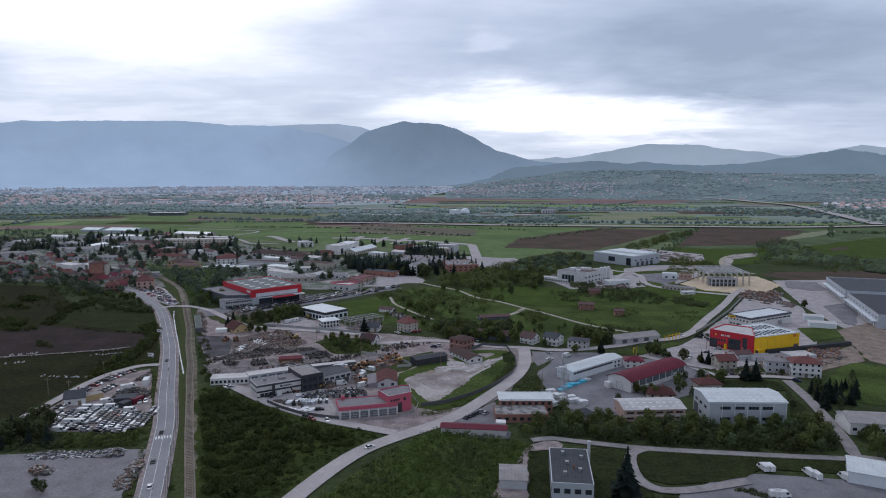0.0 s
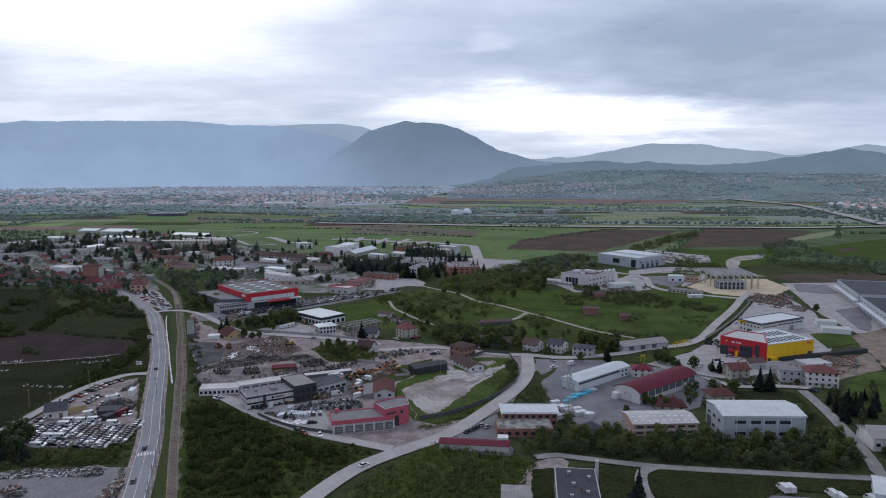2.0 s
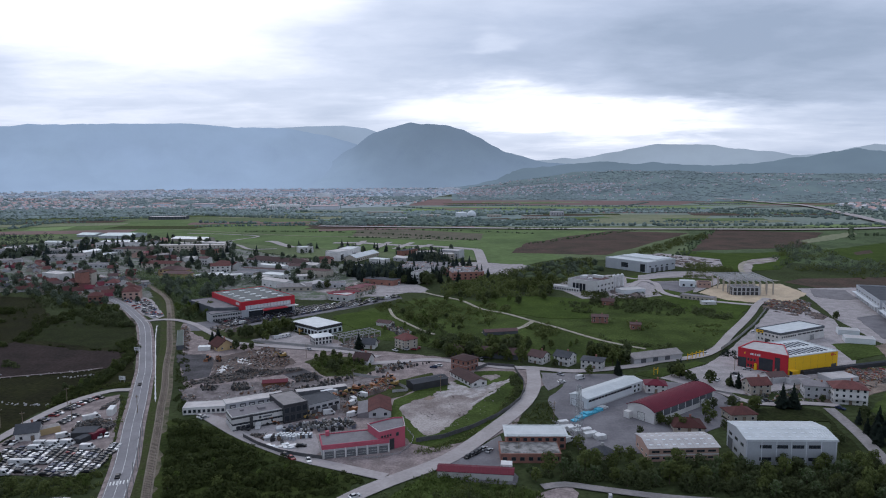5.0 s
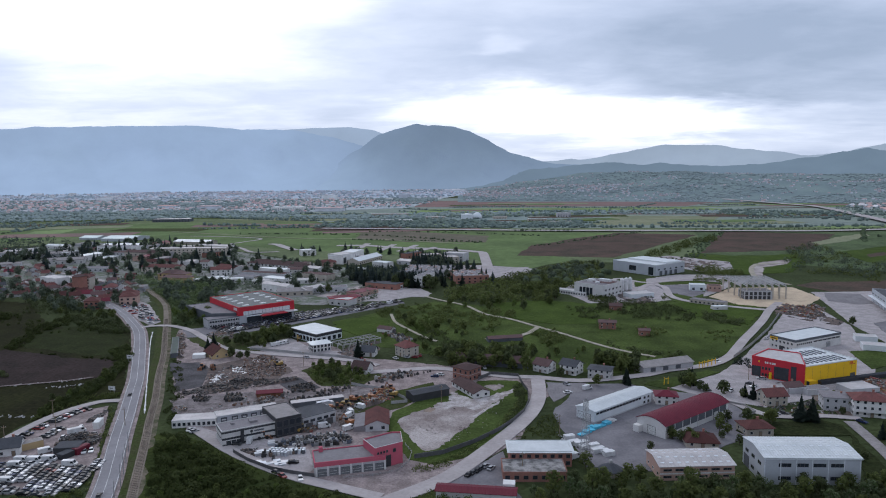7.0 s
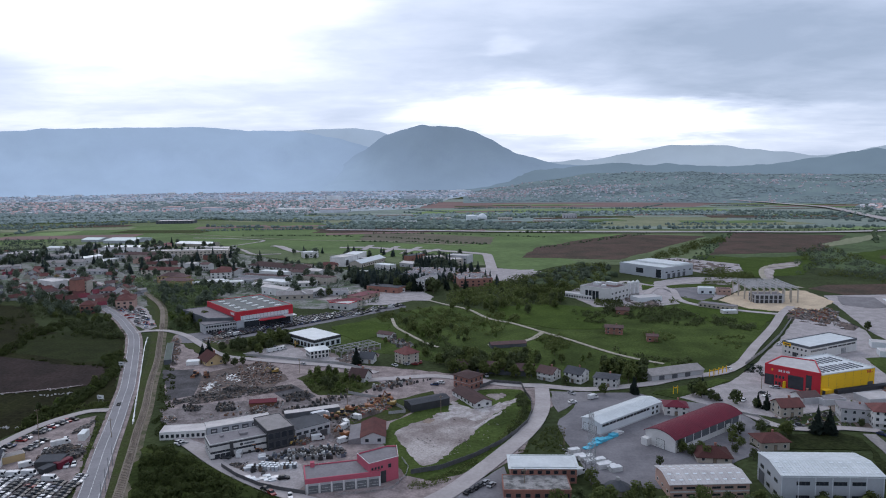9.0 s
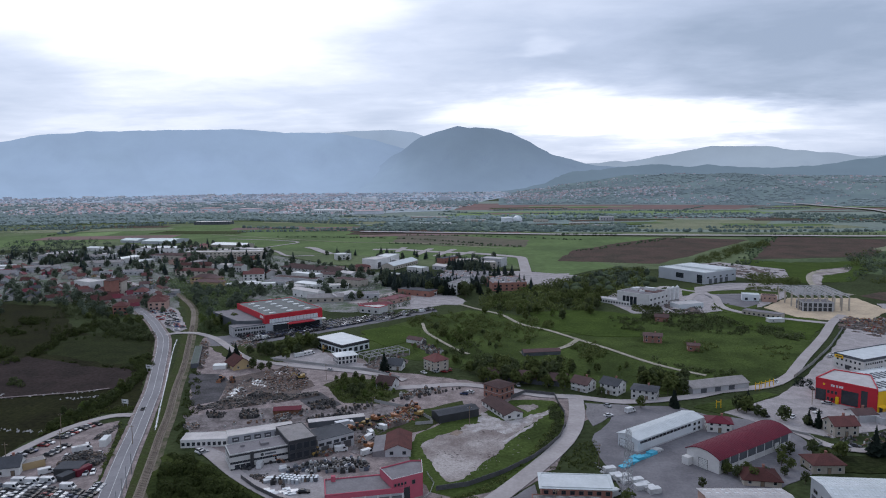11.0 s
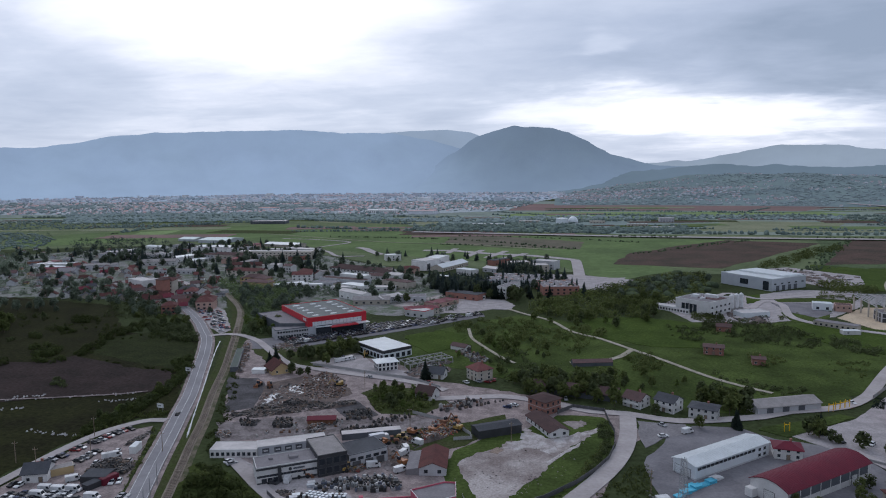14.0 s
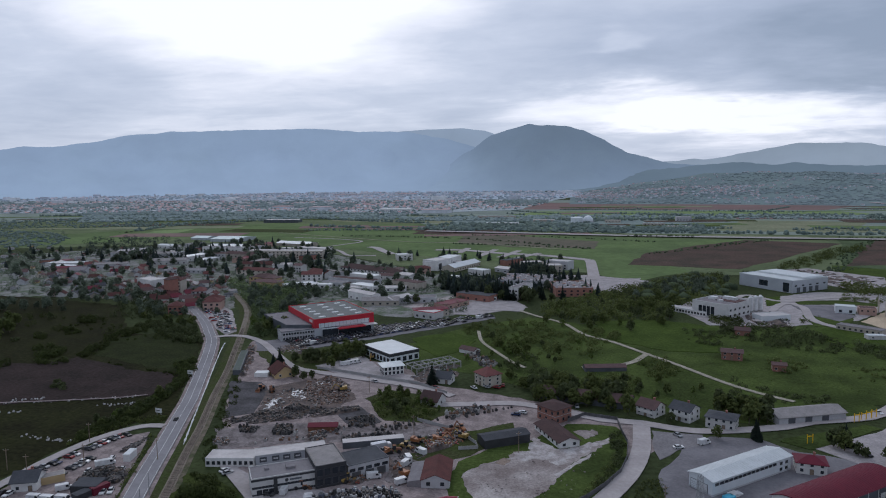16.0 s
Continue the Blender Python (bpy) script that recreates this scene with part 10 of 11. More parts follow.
def car_meshes():
    b = Soup()
    prof = [(-2.05, 0.32), (2.05, 0.32), (2.12, 0.62), (1.95, 0.78), (0.95, 0.92), (-1.75, 0.96), (-2.1, 0.86), (-2.14, 0.6)]
    b.prism(prof[::-1], -0.84, 0.84, "y")
    frustum(b, -1.22, 0.22, 0.60, 1.36, -1.16, 0.16, 0.56, 1.43)
    g = frustum(Soup(), -1.82, 0.98, 0.80, 0.90, -1.24, 0.24, 0.61, 1.37)
    w = Soup().tube((0, -0.11, 0), (0, 0.11, 0), 0.32, 0.32, 10)
    return b, g.mesh("glazing", M_CARGLASS), w.mesh("wheel", M_TYRE)


CAR_B, CAR_G, CAR_W = car_meshes()
CAR_BODIES = [CAR_B.mesh("body", p) for p in PAINTS]
VAN = Soup().prism([(-2.6, 0.35), (2.6, 0.35), (2.62, 1.0), (2.0, 1.25), (1.5, 2.15), (1.2, 2.3), (-2.6, 2.3)][::-1], -0.95, 0.95, "y")
VAN_BODY = VAN.mesh("body", M_WHITE)
VAN_G = Soup().poly([(2.03, -0.8, 1.27), (2.03, 0.8, 1.27), (1.53, 0.75, 2.12), (1.53, -0.75, 2.12)]).prism([(1.75, 1.3), (1.4, 2.0), (0.6, 2.0), (0.6, 1.3)], -0.97, 0.97, "y").mesh("glazing", M_CARGLASS)
CAR_NAMES = ("white", "silver", "grey", "black", "dark blue", "red")


def car(x, y, rz, i, full=True, group=""):
    c = tagged(new("car"), CAR_NAMES[i] + " parked passenger car", "car", group)
    c.matrix_basis = pose(x, y, 0.12, 0, 0, rz)
    part("body", CAR_BODIES[i], None, c)
    part("glazing", CAR_G, None, c)
    if full:
        for wx in (-1.3, 1.3):
            for wy in (-0.76, 0.76):
                part("wheel", CAR_W, None, c, "", pose(wx, wy, 0.32))
    return c


def van(x, y, rz, group=""):
    c = tagged(new("van"), "white panel van parked on the ground", "van", group)
    c.matrix_basis = pose(x, y, 0.14, 0, 0, rz)
    part("body", VAN_BODY, None, c)
    part("glazing", VAN_G, None, c)
    for wx in (-1.7, 1.7):
        for wy in (-0.86, 0.86):
            part("wheel", CAR_W, None, c, "", pose(wx, wy, 0.32))
    return c


def lot(poly, a, px, py, keep, weights, r2, full=True, group="", jog=4, vans=0.08):
    """Cars in rows over a polygon, nose to side at angle a."""
    xs, ys = [p[0] for p in poly], [p[1] for p in poly]
    cx, cy = sum(xs) / len(xs), sum(ys) / len(ys)
    c, s = math.cos(radians(a)), math.sin(radians(a))
    n = 0
    for i in range(-40, 41):
        for j in range(-40, 41):
            u, v = i * px, j * py
            x, y = cx + u * c - v * s, cy + u * s + v * c
            if inside((x, y), poly) and r2.random() < keep:
                if r2.random() < vans:
                    van(x, y, a + r2.uniform(-jog, jog), group)
                else:
                    car(x, y, a + r2.uniform(-jog, jog) + r2.choice((0, 180)), r2.choices(range(6), weights)[0], full, group)
                n += 1
    return n


r3 = random.Random(99)
def stripe(x0, y0, x1, y1, weights, pitch=2.15, turn=0.0, vans=0.0, full=True, group="used cars in the lot"):
    """Cars side by side in one row, each across the line."""
    d = math.hypot(x1 - x0, y1 - y0)
    a = math.degrees(math.atan2(y1 - y0, x1 - x0)) - 90 + turn
    for k in range(int(d / pitch) + 1):
        if r3.random() < 0.05:
            continue
        t = k * pitch / d
        x, y = x0 + (x1 - x0) * t + r3.uniform(-0.25, 0.25), y0 + (y1 - y0) * t
        if r3.random() < vans:
            van(x, y, a + r3.uniform(-2, 2), group)
        else:
            car(x, y, a + r3.uniform(-3, 3), r3.choices(range(6), weights)[0], full, group)


for x, y0, y1, w, v in ((-164.0, 268, 286, (4, 2, 2, 4, 1, 1), 0.0), (-159.3, 265, 288, (2, 1, 3, 6, 2, 1), 0.0), (-154.6, 264, 290, (9, 2, 1, 1, 0, 0), 0.4), (-149.8, 264, 291, (6, 2, 1, 3, 1, 0), 0.15), (-145.0, 265, 291, (5, 2, 1, 4, 1, 0), 0.05),
                        (-139.4, 264, 287, (1, 1, 3, 8, 3, 1), 0.0), (-134.7, 263, 287, (4, 2, 1, 5, 2, 1), 0.08), (-130.0, 263, 286, (3, 2, 2, 6, 2, 1), 0.0), (-125.2, 266, 290, (2, 2, 2, 7, 2, 0), 0.0)):
    stripe(x + 0.8, y0, x - 0.9, y1, w, 2.15, 0, v)
for a, w, turn in (([(-173.6, 307.9), (-170.1, 316.7), (-168.6, 324.7), (-167.3, 330.4)], (5, 3, 2, 1, 2, 1), 12), ([(-162.4, 302.1), (-161.8, 306), (-161.3, 310.4), (-160.4, 316.6), (-160.1, 324.3)], (4, 2, 2, 1, 1, 3), 12), ([(-166.5, 330.5), (-165.1, 337.4), (-162.9, 343.7), (-159.9, 346.8)], (3, 2, 3, 4, 1, 2), 20),
                   ([(-152.8, 311.8), (-147.1, 313.4), (-140.6, 315.4)], (7, 2, 1, 0, 0, 0), 0), ([(-151.9, 323), (-147.5, 324.6)], (4, 2, 2, 0, 0, 0), 0), ([(-170, 291.6), (-166.2, 291.5)], (1, 2, 2, 2, 0, 0), 0), ([(-137, 298.4), (-134, 299.6)], (3, 2, 1, 0, 0, 0), 0)):
    for q, s in zip(a, a[1:]):
        stripe(*q, *s, w, 2.7, turn)
for x, y in [(-151.7, 318), (-150.2, 319.1), (-151.6, 298.1)]:
    van(x, y, 40, "used cars in the lot")
lot([(-163.9, 508.5), (-145.6, 520.4), (-119.9, 553.1), (-87.7, 574.6), (-78.9, 559.4), (-112.5, 523.5), (-146.9, 491.2)], 46, 5.0, 2.5, 0.95, (1, 1, 4, 11, 2, 1), r3, False, "cars parked by the red hall", 4, 0.02)
lot([(-87.7, 574.6), (-47.1, 606.3), (-36.9, 602.6), (-77.7, 552.3)], 40, 5.4, 2.7, 0.8, (1, 1, 4, 9, 1, 1), r3, False, "cars parked by the red hall", 4, 0.02)
for x, y in [(149.8, 420.9), (166.6, 392.7), (160.5, 389.1), (150.7, 380.3), (136.6, 371.9), (126.6, 372), (59, 368.2), (60.5, 380.7), (20.9, 409.2), (-2.8, 397.5), (-5.6, 394.6), (-22.9, 431.4), (-18.1, 431.3), (-15.1, 434.8), (-29.1, 429.1), (-47.7, 425.9), (-106.4, 467.7), (-80.7, 431.9)]:
    car(x, y, r3.uniform(0, 360), r3.choices(range(6), (4, 2, 2, 2, 1, 1))[0])
for x, y in [(-104.1, 234.9), (-96.9, 215.3), (-151.2, 365.3), (-112.2, 262.3)]:
    car(x, y, 108, r3.choices((0, 2, 3), (3, 2, 2))[0])
for x, y in [(10.2, 278.7), (11.8, 280.5), (13.4, 282.2), (14.6, 284), (16.3, 285.8), (18.2, 284)]:
    car(x, y, 60, r3.choices((2, 3, 1), (3, 3, 1))[0])
for x, y in [(112.1, 229.1), (114.2, 229.1), (126, 225.1), (127.1, 222.9), (136.4, 221.6)]:
    van(x, y, 96, "vans in the front car park")
for x, y in [(107.4, 209.2), (109, 208.8)]:
    van(x, y, 5, "vans in the front car park")
for x, y in [(69.3, 373.9), (49.5, 293.3)]:
    van(x, y, 30 + r3.uniform(-20, 20))


for x, y in [(-106.5, 459), (-104.4, 460.9), (-102.6, 462.7), (-100.9, 464.6)]:
    van(x, y, 45, "vans before the white store")


def truck(x, y, rz, paint, label):
    c = tagged(new("truck"), label, "truck")
    c.matrix_basis = pose(x, y, 0.14, 0, 0, rz)
    part("cab", Soup().prism([(2.0, 0.6), (3.9, 0.6), (3.9, 1.6), (3.6, 2.7), (2.0, 2.8)][::-1], -1.15, 1.15, "y"), paint, c)
    part("windscreen", Soup().box(3.7, -1.0, 1.6, 3.86, 1.0, 2.5), M_GLASS, c)
    part("box_body", Soup().box(-4.2, -1.2, 1.0, 1.9, 1.2, 3.4), W_PANEL, c)
    part("chassis", Soup().box(-4.0, -0.5, 0.6, 3.6, 0.5, 1.0), M_FRAME_DARK, c)
    for wx in (-3.0, -1.8, 2.9):
        for wy in (-1.0, 1.0):
            part("wheel", CAR_W, None, c, "", pose(wx, wy, 0.45) @ Matrix.Diagonal((1.4, 1.4, 1.4, 1)))


for i, (x, y) in enumerate([(-53.4, 348.0)]):
    truck(x, y, 35 + 11 * i, M_WHITE, "white box truck in the machine yard")


for i, (x, y) in enumerate([(-49.5, 324.1), (-38.8, 321.6), (-40.9, 336.4), (-76, 308.5), (-41.3, 341.0), (-37.9, 347.6)]):
    van(x, y, 20 + 25 * i, "vans in the machine yard")
for i, (x, y) in enumerate([(-104.3, 320.7), (-102.2, 319), (-63.6, 317.2), (-54, 288.8), (-80.4, 305.9), (-57.8, 280.2), (-55.1, 277.4), (-48.4, 275.4)]):
    car(x, y, 70 - 20 * i, (0, 1, 0, 3, 2, 3, 5, 0)[i])
for i, (x, y) in enumerate([(159.9, 389.7), (150.6, 376.9), (137.1, 370.2), (163, 411.1), (175.6, 329.4), (147.8, 339.3), (144, 338.2), (199.5, 472), (202.9, 475.8)]):
    car(x, y, 160 + 35 * i, (0, 0, 0, 3, 4, 2, 1, 0, 0)[i])




def town_cars():
    """The packed cars of the far car park, too small to pick apart."""
    rng = random.Random(41)
    bodies, panes = Soup(), Soup()
    for x, y in scatter([(-268, 594), (-248, 590), (-227, 558), (-209, 528), (-212, 522), (-228, 541)], 80, rng, 3.6):
        m = pose(x, y, 0.12, 0, 0, rng.choice((30, 30, -60)) + rng.uniform(-8, 8))
        for src, dst in ((CAR_B, bodies), (TOWN_GLASS, panes)):
            n = len(dst.v)
            dst.v += [tuple(m @ Vector(v)) for v in src.v]
            dst.f += [tuple(n + i for i in f) for f in src.f]
    tagged(part("parked_cars", bodies, M_TOWNCARS), "crowded parked cars of many colours on the town car park", "cars", "", "stuff")
    tagged(part("car_windows", panes, M_CARGLASS), "dark windows of the crowded parked cars", "cars", "", "stuff")


M_TOWNCARS = mat("mixed_car_paint", (0.4, 0.4, 0.4), 0.4, island=((0.62, 0.62, 0.62), (0.35, 0.36, 0.38), (0.15, 0.155, 0.165), (0.05, 0.05, 0.055), (0.06, 0.09, 0.20), (0.30, 0.04, 0.04)), big=8, fine=1.0, speck=0.05, bump=0)
TOWN_GLASS = frustum(Soup(), -1.82, 0.98, 0.80, 0.90, -1.24, 0.24, 0.61, 1.37)
town_cars()
car(-27.6, 247.8, 40, 0)


def excavator(x, y, rz, paint, label, lift=0.6):
    c = tagged(new("excavator"), label, "excavator", "machines in the yard")
    c.matrix_basis = pose(x, y, 0.14, 0, 0, rz)
    for k in (-1.1, 1.1):
        part("track", Soup().prism([(-1.9, 0.15), (1.9, 0.15), (2.2, 0.5), (1.9, 0.9), (-1.9, 0.9), (-2.2, 0.5)][::-1], k - 0.3, k + 0.3, "y"), M_TYRE, c)
    part("body", Soup().box(-2.2, -1.2, 1.0, 1.2, 1.2, 2.1).box(-2.4, -1.2, 1.2, -1.2, 1.2, 2.5), paint, c)
    part("cab", Soup().box(0.1, 0.1, 2.1, 1.4, 1.1, 3.2, 0, 0.9), M_GLASS, c)
    z = 2 + 3.2 * lift
    part("boom", Soup().tube((1.0, -0.4, 1.9), (3.4, -0.4, z), 0.32, 0.28, 4), paint, c)
    part("arm", Soup().tube((3.4, -0.4, z), (5.4, -0.4, z - 2.4), 0.26, 0.18, 4), paint, c)
    part("bucket", Soup().prism([(5.2, z - 2.6), (6.0, z - 2.4), (5.9, z - 3.2), (5.2, z - 3.3)], -0.9, 0.1, "y"), M_RUST, c)


def wheel_loader(x, y, rz, paint, label):
    """An articulated loader: rear engine hood, glazed cab, front lift arms with a bucket, and four big wheels."""
    c = tagged(new("wheel_loader"), label, "loader", "machines in the yard")
    c.matrix_basis = pose(x, y, 0.14, 0, 0, rz)
    part("hood", Soup().prism([(-2.9, 0.9), (-0.6, 0.9), (-0.6, 2.1), (-2.5, 1.9), (-2.9, 1.6)][::-1], -0.75, 0.75, "y"), paint, c)
    part("front_frame", Soup().box(0.1, -0.5, 0.7, 1.9, 0.5, 1.5), paint, c)
    cab = part("cab", Soup().box(-0.7, -0.65, 1.5, 0.6, 0.65, 3.0, 0, 0.88), M_GLASS, c)
    part("cab_roof", Soup().box(-0.75, -0.7, 3.0, 0.6, 0.7, 3.15), paint, cab)
    for k in (-0.45, 0.45):
        part("lift_arm", Soup().tube((0.6, k, 1.6), (2.6, k, 0.8), 0.16, 0.14, 4), paint, c)
    part("bucket", Soup().prism([(2.5, 0.1), (3.6, 0.05), (3.3, 0.3), (2.8, 0.5), (2.9, 1.2), (2.5, 1.1)][::-1], -1.25, 1.25, "y"), M_RUST, c)
    for wx in (-1.7, 1.3):
        for wy in (-0.95, 0.95):
            part("wheel", CAR_W, None, c, "", pose(wx, wy, 0.72) @ Matrix.Diagonal((2.2, 2.4, 2.2, 1)))


for i, (x, y) in enumerate([(-71.6, 312.3), (-57.9, 320.2), (-51.4, 331.4), (-39.7, 327.4), (-48.0, 346.4), (-51.7, 344.0), (-95, 474.7), (-44.4, 351.0), (-33.4, 360.4), (-30.0, 369.6), (-26.2, 372.7), (-24.5, 364.3), (-92.6, 415.7), (-133.1, 410.0), (-126.5, 409.0), (-41.5, 357.0)]):
    nm, paint = (("orange", M_ORANGE), ("yellow", M_MACHINE), ("yellow", M_MACHINE), ("orange", M_ORANGE), ("rusty", M_RUST))[i % 5]
    if i % 3 == 1 or i in (0, 2):
        wheel_loader(x, y, 47 * i + 15, paint, nm + " wheel loader in the yard")
    else:
        excavator(x, y, 47 * i, paint, nm + " tracked excavator in the yard", 0.3 + 0.1 * (i % 5))


# ---------------------------------------------------------------- heaps, stacks, fences, poles
def heap_z(x, y, tall):
    return max(0, noise.noise(Vector((x * 0.11, y * 0.11, 7))) + 0.12) * 1.7 * tall


def heap(name, poly, n, size, material, label, r2, tall=1.0):
    """Pieces of many sizes lying at all angles on low mounds of dirt."""
    s = Soup()
    for x, y in scatter(poly, n, r2, 0.0):
        a, b, h = size * r2.uniform(0.3, 1.9), size * r2.uniform(0.15, 0.9), size * r2.uniform(0.2, 0.9)
        z = heap_z(x, y, tall)
        s.box(x - a, y - b * 0.6, max(0.05, z - 0.3), x + a, y + b * 0.6, 0.2 + h * 0.7 * tall + z, r2.uniform(0, 180), r2.uniform(0.5, 1.0))
    ob = tagged(part(name, s, material), label, "scrap", "", "stuff")
    if tall >= 0.8:
        g, idx, d = Soup(), {}, 1.3
        x0, y0 = min(q[0] for q in poly), min(q[1] for q in poly)
        nx, ny = int((max(q[0] for q in poly) - x0) / d) + 2, int((max(q[1] for q in poly) - y0) / d) + 2
        for i in range(nx + 1):
            for j in range(ny + 1):
                x, y = x0 + (i - 0.5) * d, y0 + (j - 0.5) * d
                idx[i, j] = len(g.v)
                g.v.append((x, y, heap_z(x, y, tall) + 0.1 if inside((x, y), poly) else 0.0))
        g.f = [(idx[i, j], idx[i + 1, j], idx[i + 1, j + 1], idx[i, j + 1]) for i in range(nx) for j in range(ny) if max(g.v[idx[a, b]][2] for a in (i, i + 1) for b in (j, j + 1)) > 0.1]
        part("dirt_mound", g, G_SCRAPEARTH, ob, "dark dirt under the pieces")
    return ob


r4 = random.Random(5)
heap("scrap_heap", [(-111.7, 418.1), (-101.2, 430.5), (-89.2, 417.5), (-84.9, 398.9), (-97.7, 392.6)], 420, 0.6, SCRAP_BROWN, "brown scrap iron heaps", r4, 1.0)
heap("scrap_heap", [(-123.6, 391), (-123.2, 410.2), (-112.9, 417.9), (-97.7, 392.6), (-114.5, 379.6)], 320, 0.55, SCRAP, "grey scrap spread on earth", r4, 0.6)
heap("scrap_sheet", [(-119.3, 384.6), (-120.1, 401.6), (-119.2, 404.1), (-115.9, 382.8)], 26, 1.2, M_WHITE, "white scrap sheets on the ground", r4, 0.4)
heap("scrap_sheet", [(-118.6, 408.9), (-113.9, 413.7), (-105.5, 401.2), (-106.6, 399.2)], 22, 1.0, M_WHITE, "white scrap sheets on the ground", r4, 0.4)
heap("scrap_sheet", [(-110.9, 426.8), (-106.2, 432.9), (-103.1, 428), (-106, 421.1)], 14, 0.9, M_WHITE, "white scrap sheets on the ground", r4, 0.4)
heap("scrap_row", [(-127, 368), (-119, 376.3), (-91.4, 389), (-78.1, 397), (-75.6, 389.1), (-88.4, 381.1), (-115.6, 366.7)], 520, 0.6, SCRAP_DARK, "dark row of machine parts against a bank", r4, 1.1)
heap("machine_row", [(-124.6, 348.5), (-119.7, 352), (-115.1, 343.3), (-120, 341.2)], 90, 0.6, SCRAP, "pale heap of pipes", r4, 0.9)
heap("machine_row", [(-87.8, 358.5), (-82.8, 363), (-78.5, 355.8), (-83.5, 351.8)], 110, 0.6, SCRAP, "round grey heap of wire", r4, 1.4)
heap("machine_parts", [(-52.3, 356), (-39.8, 360.7), (-34.9, 342.7), (-34.4, 323.3), (-40.5, 322.3), (-50.1, 340.2)], 110, 0.55, SCRAP_DARK, "dark machine parts on oily ground", r4, 0.9)
heap("machine_parts", [(-39.2, 358.1), (-35.8, 372.5), (-28.3, 379.6), (-21.4, 366.3), (-28.3, 354.7), (-35.1, 348.6)], 420, 0.7, SCRAP_RED, "orange, red and white machine parts", r4, 1.4)
heap("machine_parts", [(-77.5, 299.6), (-71.6, 302.7), (-66.7, 297.6), (-69.2, 294.6)], 70, 0.5, SCRAP_DARK, "dark pallets along the fence", r4, 1.0)
heap("machine_parts", [(-61.5, 325.6), (-51.1, 334.6), (-47.5, 330.6), (-56.4, 319.5)], 110, 0.6, SCRAP_RED, "yellow and brown loader parts", r4, 1.1)
heap("scrap_heap", [(-115.6, 424.6), (-106.9, 438.5), (-92.7, 424.4), (-86.5, 407.1), (-91, 395.2), (-105.1, 399.2)], 320, 0.6, SCRAP_BROWN, "rusty brown scrap iron heap", r4, 1.2)
heap("scrap_heap", [(-151.5, 304.3), (-152.5, 311.4), (-140.3, 315), (-136.2, 308.7), (-137.7, 304.7)], 260, 0.8, SCRAP_DARK, "black pile of stripped car bodies", r4, 1.3)
heap("scrap_row", [(-153, 329.9), (-153.6, 345.2), (-151.1, 344.6), (-149.9, 331.3)], 120, 0.7, SCRAP_DARK, "dark scrap along the lot hedge", r4, 1.0)
heap("scrap_heap", [(193.7, 379), (218.9, 387.8), (210, 373.2), (189.3, 367.7)], 200, 0.8, SCRAP_RED, "junk and old yellow vehicles behind the sheds", r4, 1.0)
heap("scrap_heap", [(210.1, 387.2), (232.2, 392), (223.8, 374.2), (204.2, 364.8)], 220, 0.9, SCRAP_RED, "junked vehicles on bare earth", r4, 0.8)
heap("scrap_heap", [(267.5, 572.3), (285.8, 581.3), (285.7, 567.5), (269, 538.1), (252.6, 534.4)], 170, 1.0, SCRAP_RED, "red cranes and machine parts on dark ground", r4, 1.6)
heap("boundary_stones", [(-146.5, 347.5), (-145.4, 346.3), (-138.4, 327), (-128.8, 302.3), (-129.5, 302.3), (-139.5, 327.6)], 40, 0.5, M_WHITE, "white boundary stones along the road hedge", r4, 0.5)
heap("scrap_heap", [(-64.5, 442.9), (-57.1, 463.6), (-42.5, 468.9), (-41.4, 447.7), (-56.7, 435.6)], 160, 0.6, SCRAP_WHITE, "concrete parts and clutter in the unfinished store", r4, 1.0)
heap("plant_clutter", [(151.2, 652.1), (172.1, 634.4), (166, 592.6), (145.1, 588.1), (141.5, 618.5)], 70, 1.0, SCRAP_WHITE, "pale containers and clutter at the plant", r4, 1.2)
heap("plant_clutter", [(235.3, 864.7), (263.4, 879.1), (314, 822.4), (266.1, 764.7), (250.7, 782)], 110, 1.1, SCRAP_WHITE, "parked vehicles and pallets behind the plant", r4, 1.0)
heap("depot_clutter", [(248.3, 568.1), (267.9, 576.9), (273.2, 518.8), (264.3, 508), (248.9, 526.6), (238.6, 542.6)], 150, 0.8, SCRAP_DARK, "dark scrap strip at the edge of the yard", r4, 0.8)
heap("machine_parts", [(-59.9, 319.1), (-51.6, 328.8), (-49.2, 333.6), (-47, 327.4), (-54, 318.1)], 90, 0.6, SCRAP_RED, "yellow loader parts behind the showroom", r4, 0.9)
heap("scrap_row", [(-162.1, 493.6), (-147, 502.3), (-136, 479), (-151.3, 476.7)], 150, 0.7, SCRAP, "scrap and pallets behind the annex", r4, 0.8)
heap("scrap_row", [(-160.8, 437.8), (-175.5, 479.1), (-181.2, 497.4), (-177.2, 494.6), (-161.1, 458.3), (-152.1, 429.6)], 120, 0.6, SCRAP, "stacked timber along the railway", r4, 1.2)
heap("scrap_heap", [(139.8, 350.7), (181.6, 358.1), (228.1, 386.6), (225.2, 369.7), (188.7, 347), (157.3, 333.4)], 380, 0.8, SCRAP, "building rubble and old vehicles", r4, 0.6)
heap("scrap_heap", [(253.2, 582.4), (272.9, 582), (274.7, 545.2), (256.2, 525.8), (246.5, 545.7)], 170, 0.9, SCRAP_RED, "red machines and scrap behind the lot", r4)
heap("scrap_heap", [(-153.8, 240.6), (-144.3, 244.8), (-120.1, 245.7), (-117, 239.8), (-140.6, 238.2), (-151.1, 237.4)], 380, 0.8, SCRAP_WHITE, "row of discarded white goods behind the hedge", r4, 0.8)
